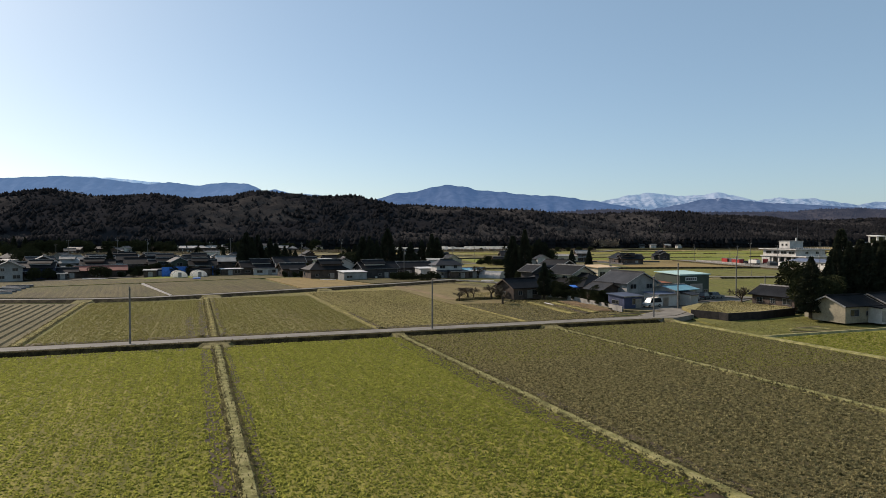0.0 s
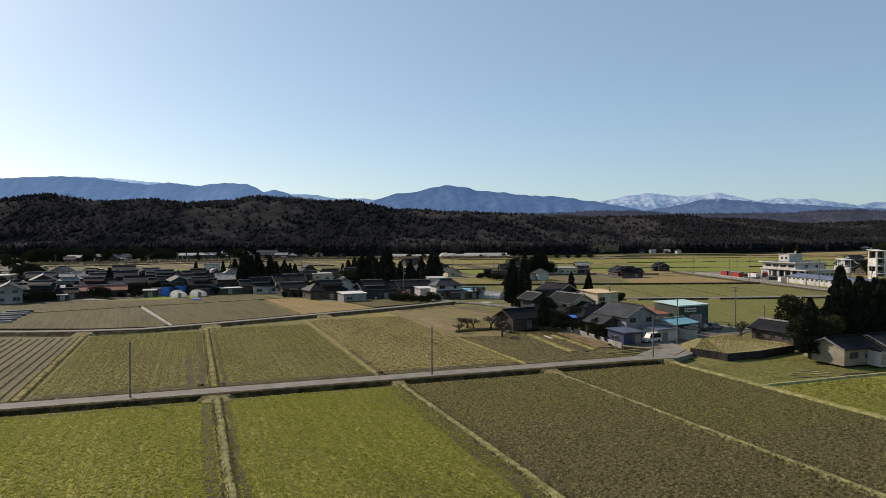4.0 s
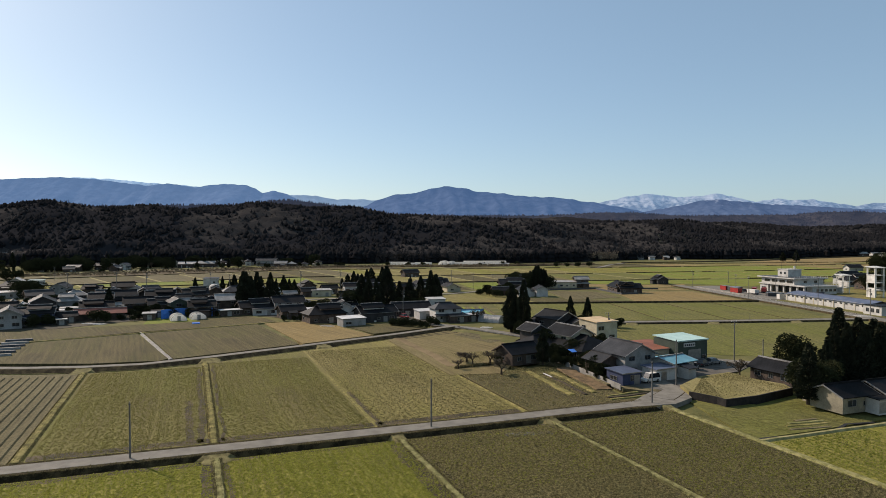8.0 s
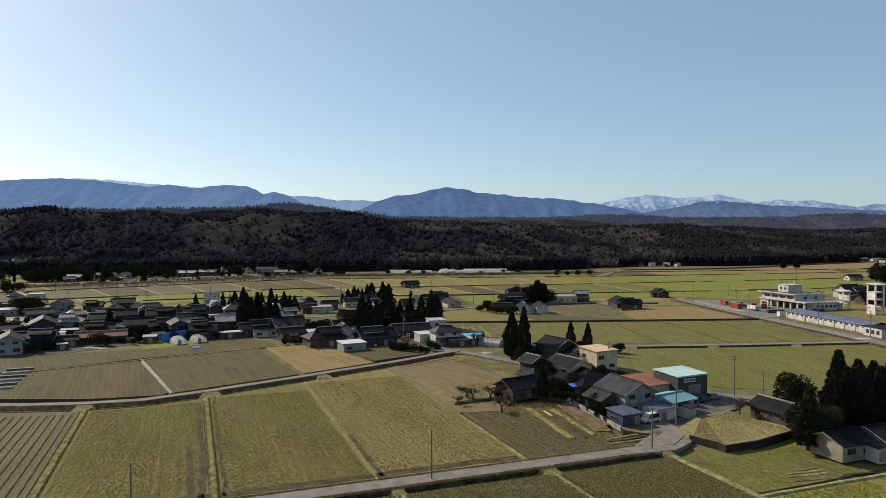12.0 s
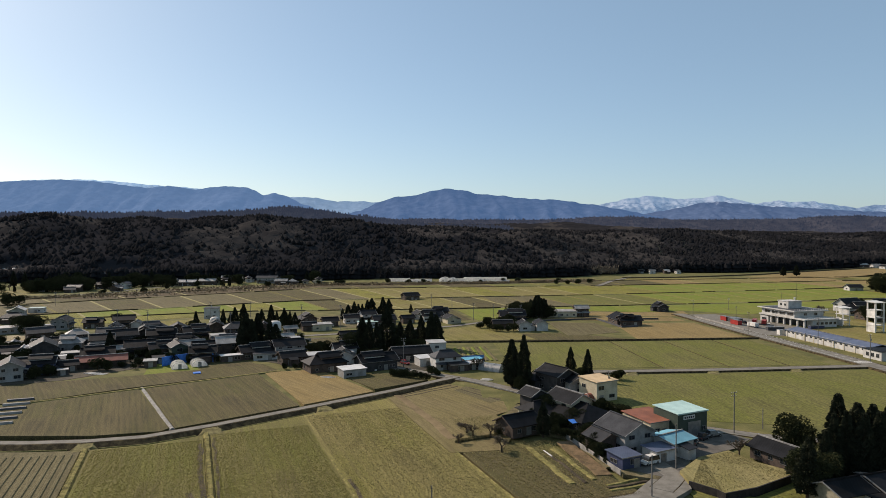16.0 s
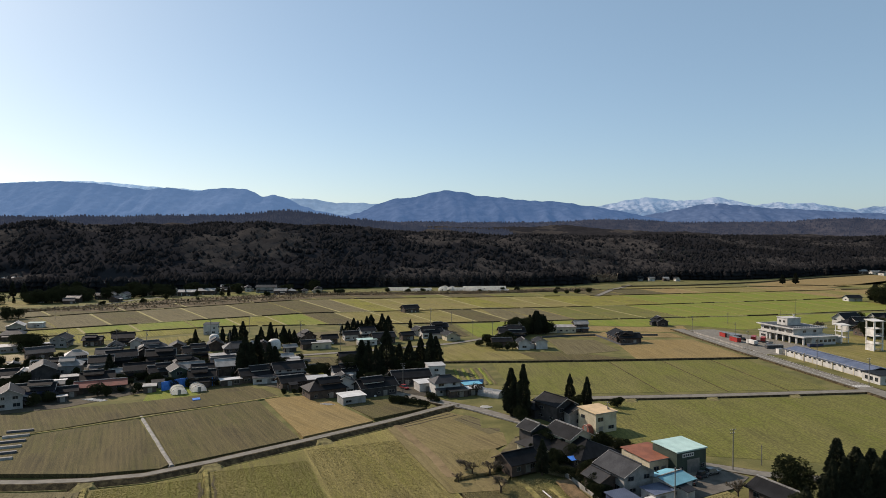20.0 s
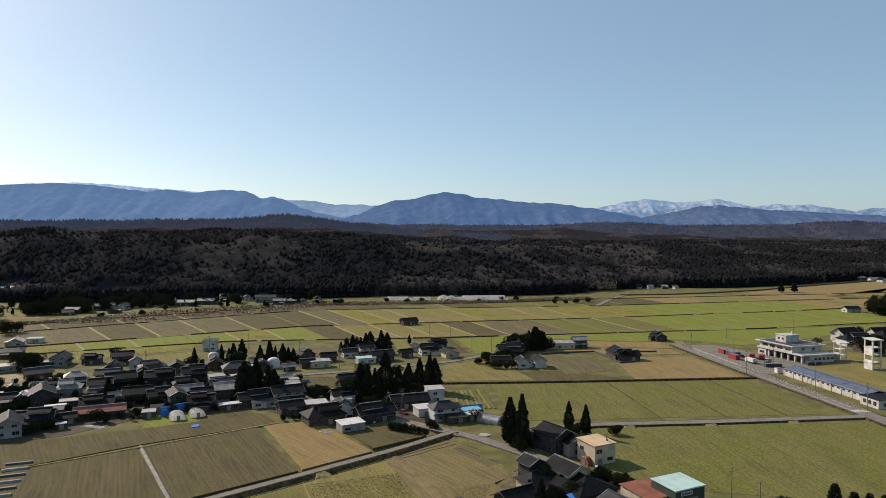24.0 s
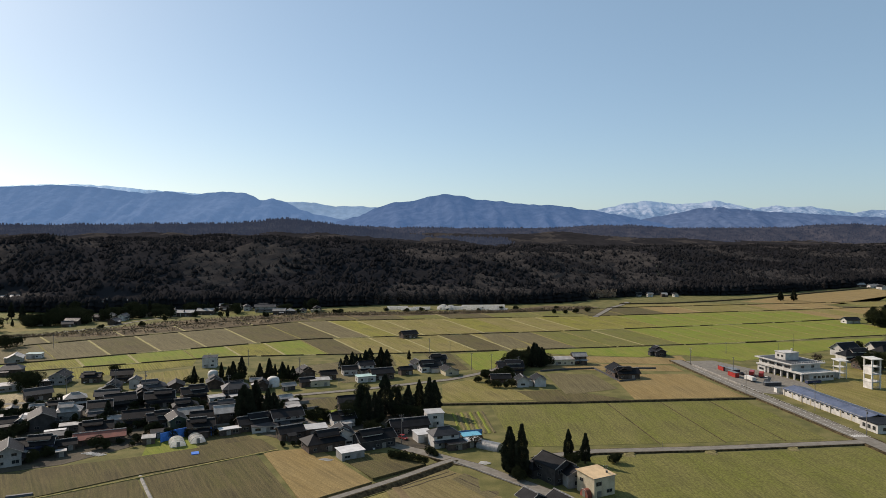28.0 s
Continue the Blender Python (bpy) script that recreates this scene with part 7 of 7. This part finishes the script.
for x, y in ((-372, 722), (-360, 728), (-350, 722), (-340, 730), (-330, 734), (-484, 752), (-470, 750), (137, 1138), (150, 1142), (228, 1150), (240, 1146), (246, 1156)):
    house(x, y, fill.choice((5, 20, 95)), fill.uniform(8, 13), 8, fill.choice((3.0, 4.6, 5.2)), "gable", fill.choice(("white", "grey")), "light", z=float(land(np.array(x), np.array(y))) - 0.3)


# ---- stubble on the near paddies ----
def stubble(u0, u1, v0, v1, z, count, size, material, label, seed):
    r = np.random.default_rng(seed)
    u = r.uniform(u0, u1, count)
    v = r.uniform(v0, v1, count)
    u = np.round(u / 0.3) * 0.3 + r.normal(0, 0.07, count)          # planted in rows
    s = size * r.uniform(0.5, 1.4, count) * (0.92 + 0.12 * np.cos(u * 2 * np.pi / 1.5) + 0.08 * np.sin(u / 3.1 + v / 17))
    x, y = -31.0 + u * CU - v * SU, 103.0 + u * SU + v * CU
    a = r.uniform(0, 3.14, (count, 1)) + np.array([[0, 1.57]])
    d = np.stack([np.cos(a), np.sin(a), np.zeros((count, 2))], -1) * s[:, None, None]
    c = np.stack([x, y, np.full(count, z)], -1)[:, None]
    tip = c + np.stack([r.normal(0, 0.06, (count, 2)), r.normal(0, 0.06, (count, 2)), s[:, None] * r.uniform(0.5, 1.1, (count, 2))], -1)
    V = np.stack([c - d, c + d, tip], 2).reshape(-1, 3)
    F = np.arange(len(V)).reshape(-1, 3)
    bulk("stubble", V, F, material, label, "stubble")


T_GREEN = mat("green_stubble", (0.32, 0.325, 0.07), (0.17, 0.18, 0.04), 2.0, 0.95, 0, 16, spec=0.1, trans=0.6)
T_BROWN = mat("brown_stubble", (0.38, 0.33, 0.16), (0.075, 0.068, 0.03), 2.5, 0.95, 0, 16, spec=0.1, trans=0.55)
stubble(-48, -4.4, -74, -4.4, SOUTH, 62000, 0.14, T_GREEN, "green tufts of regrown rice in the wide paddy", 1)
stubble(-2.8, 23.8, -74, -4.4, SOUTH, 44000, 0.14, T_GREEN, "green tufts of regrown rice", 2)
stubble(25, 51.6, -80, -4.4, SOUTH, 64000, 0.15, T_BROWN, "brown rice stubble tufts", 3)
stubble(52.6, 77, -80, -4.4, SOUTH, 52000, 0.15, T_BROWN, "brown rice stubble tufts", 4)
stubble(78.6, 100, -60, -26, SOUTH, 6000, 0.16, T_GREEN, "green tufts in the paddy by the barn", 5)
T_VERGE = mat("verge_tufts", (0.2, 0.17, 0.085), (0.085, 0.074, 0.036), 0.5, 0.95, 0, 12, spec=0.1, trans=0.3)
T_MID = mat("straw_green_stubble", (0.25, 0.23, 0.09), (0.14, 0.13, 0.045), 2.5, 0.95, 0, 16, spec=0.1, trans=0.55)
stubble(-29, -4.6, 4, 69, MID, 20000, 0.13, T_MID, "straw stubble tufts", 6)
stubble(-2.4, 22, 4, 73, MID, 20000, 0.13, T_MID, "yellow-green stubble tufts", 7)
stubble(23.2, 50.4, 4, 82, MID, 20000, 0.13, T_BROWN, "straw stubble tufts", 8)
stubble(52.2, 73, 4, 40, MID, 5000, 0.15, T_BROWN, "dry weeds on the rough plot", 9)
stubble(25, 51.6, -30, -4.4, SOUTH, 3500, 0.15, T_GREEN, "green tufts among the stubble", 10)
stubble(52.6, 77, -45, -4.4, SOUTH, 6500, 0.15, T_GREEN, "green tufts among the stubble", 11)
stubble(79, 108, -22, -7, -0.7, 4000, 0.08, T_MID, "rough grass by the barn", 12)


# tussocks on the raised dry plot, and weeds in the hamlet's garden
def tussocks(a, b, c, count, z, size, material, label, seed):
    """Tufts strewn over the triangle a, b, c."""
    r = np.random.default_rng(seed)
    p, q = r.random(count), r.random(count)
    p, q = np.where(p + q > 1, 1 - p, p), np.where(p + q > 1, 1 - q, q)
    x, y = a[0] + p * (b[0] - a[0]) + q * (c[0] - a[0]), a[1] + p * (b[1] - a[1]) + q * (c[1] - a[1])
    d = r.normal(0, size, (count, 3)) * np.array([1, 1, 0])
    o = np.stack([x, y, np.full(count, z)], -1)
    V = np.stack([o - d, o + d, o + r.normal(0, 0.06, (count, 3)) + np.array([0, 0, 1]) * (size * r.uniform(1, 3, count))[:, None]], 1).reshape(-1, 3)
    bulk("dry_tussocks", V, np.arange(len(V)).reshape(-1, 3), material, label, "dry grass")


for k, (a, b, c) in enumerate((((50.5, 135.5), (54.4, 130), (58, 150)), ((54.4, 130), (72, 139), (58, 150)), ((72, 139), (66, 154), (58, 150)))):
    tussocks(a, b, c, 2600, 0.7, 0.05, T_BROWN, "dry yellow grass on the raised plot", 40 + k)
for k, (a, b, c) in enumerate((((16, 166), (30, 166), (36, 140)), ((16, 166), (36, 140), (26, 137)), ((3, 184), (14, 188), (8, 162)))):
    tussocks(a, b, c, 2200 if k < 3 else 700, 0.0 - 0.1 * (k != 0 and k != 1) - 0.2 * (k < 2), 0.06, T_BROWN, "dry weeds on the garden plots", 50 + k)


def verge_grass(a, b, half, z, count, size, material, label, seed):
    """Ragged tufts along both shoulders of a levee."""
    r = np.random.default_rng(seed)
    a, b = np.array(a), np.array(b)
    d = (b - a) / np.linalg.norm(b - a)
    side = np.array([-d[1], d[0]])
    q = a + (b - a) * r.random((count, 1)) + side * r.choice((-1.0, -0.4, 0.5, 1.0), (count, 1)) * half * r.uniform(0.6, 1.3, (count, 1))
    o = np.concatenate([q, np.full((count, 1), z)], 1)
    w = r.normal(0, size, (count, 3)) * np.array([1, 1, 0])
    tip = o + r.normal(0, 0.07, (count, 3)) + np.array([0, 0, 1]) * (size * r.uniform(0.9, 2.4, count))[:, None]
    bulk("verge_grass", np.stack([o - w, o + w, tip], 1).reshape(-1, 3), np.arange(count * 3).reshape(-1, 3), material, label, "dry grass")


for k, u in enumerate((-3.5, 24.4, 52.2)):
    verge_grass(uv(u, -75), uv(u, -3), 0.6, -0.36, 5200, 0.08, T_VERGE, "ragged dry grass along the levee", 70 + k)
for k, u in enumerate((-30.5, -3.5)):
    verge_grass(uv(u, 3), uv(u, 70), 0.6, -0.14, 3600, 0.08, T_VERGE, "ragged dry grass along the levee", 80 + k)
for k, v in enumerate((-2.3, 2.3)):
    verge_grass(uv(-60, v), uv(76, v), 0.35, -0.1, 8000, 0.08, T_VERGE, "ragged dry grass along the road's verge", 90 + k)
tussocks((3.0, 163.2), (15.0, 169.2), (15.5, 170.8), 900, -0.1, 0.2, T_VERGE, "dry brush under the bare trees", 96)
tussocks((3.0, 163.2), (15.5, 170.8), (3.6, 165.0), 900, -0.1, 0.2, T_VERGE, "dry brush under the bare trees", 97)
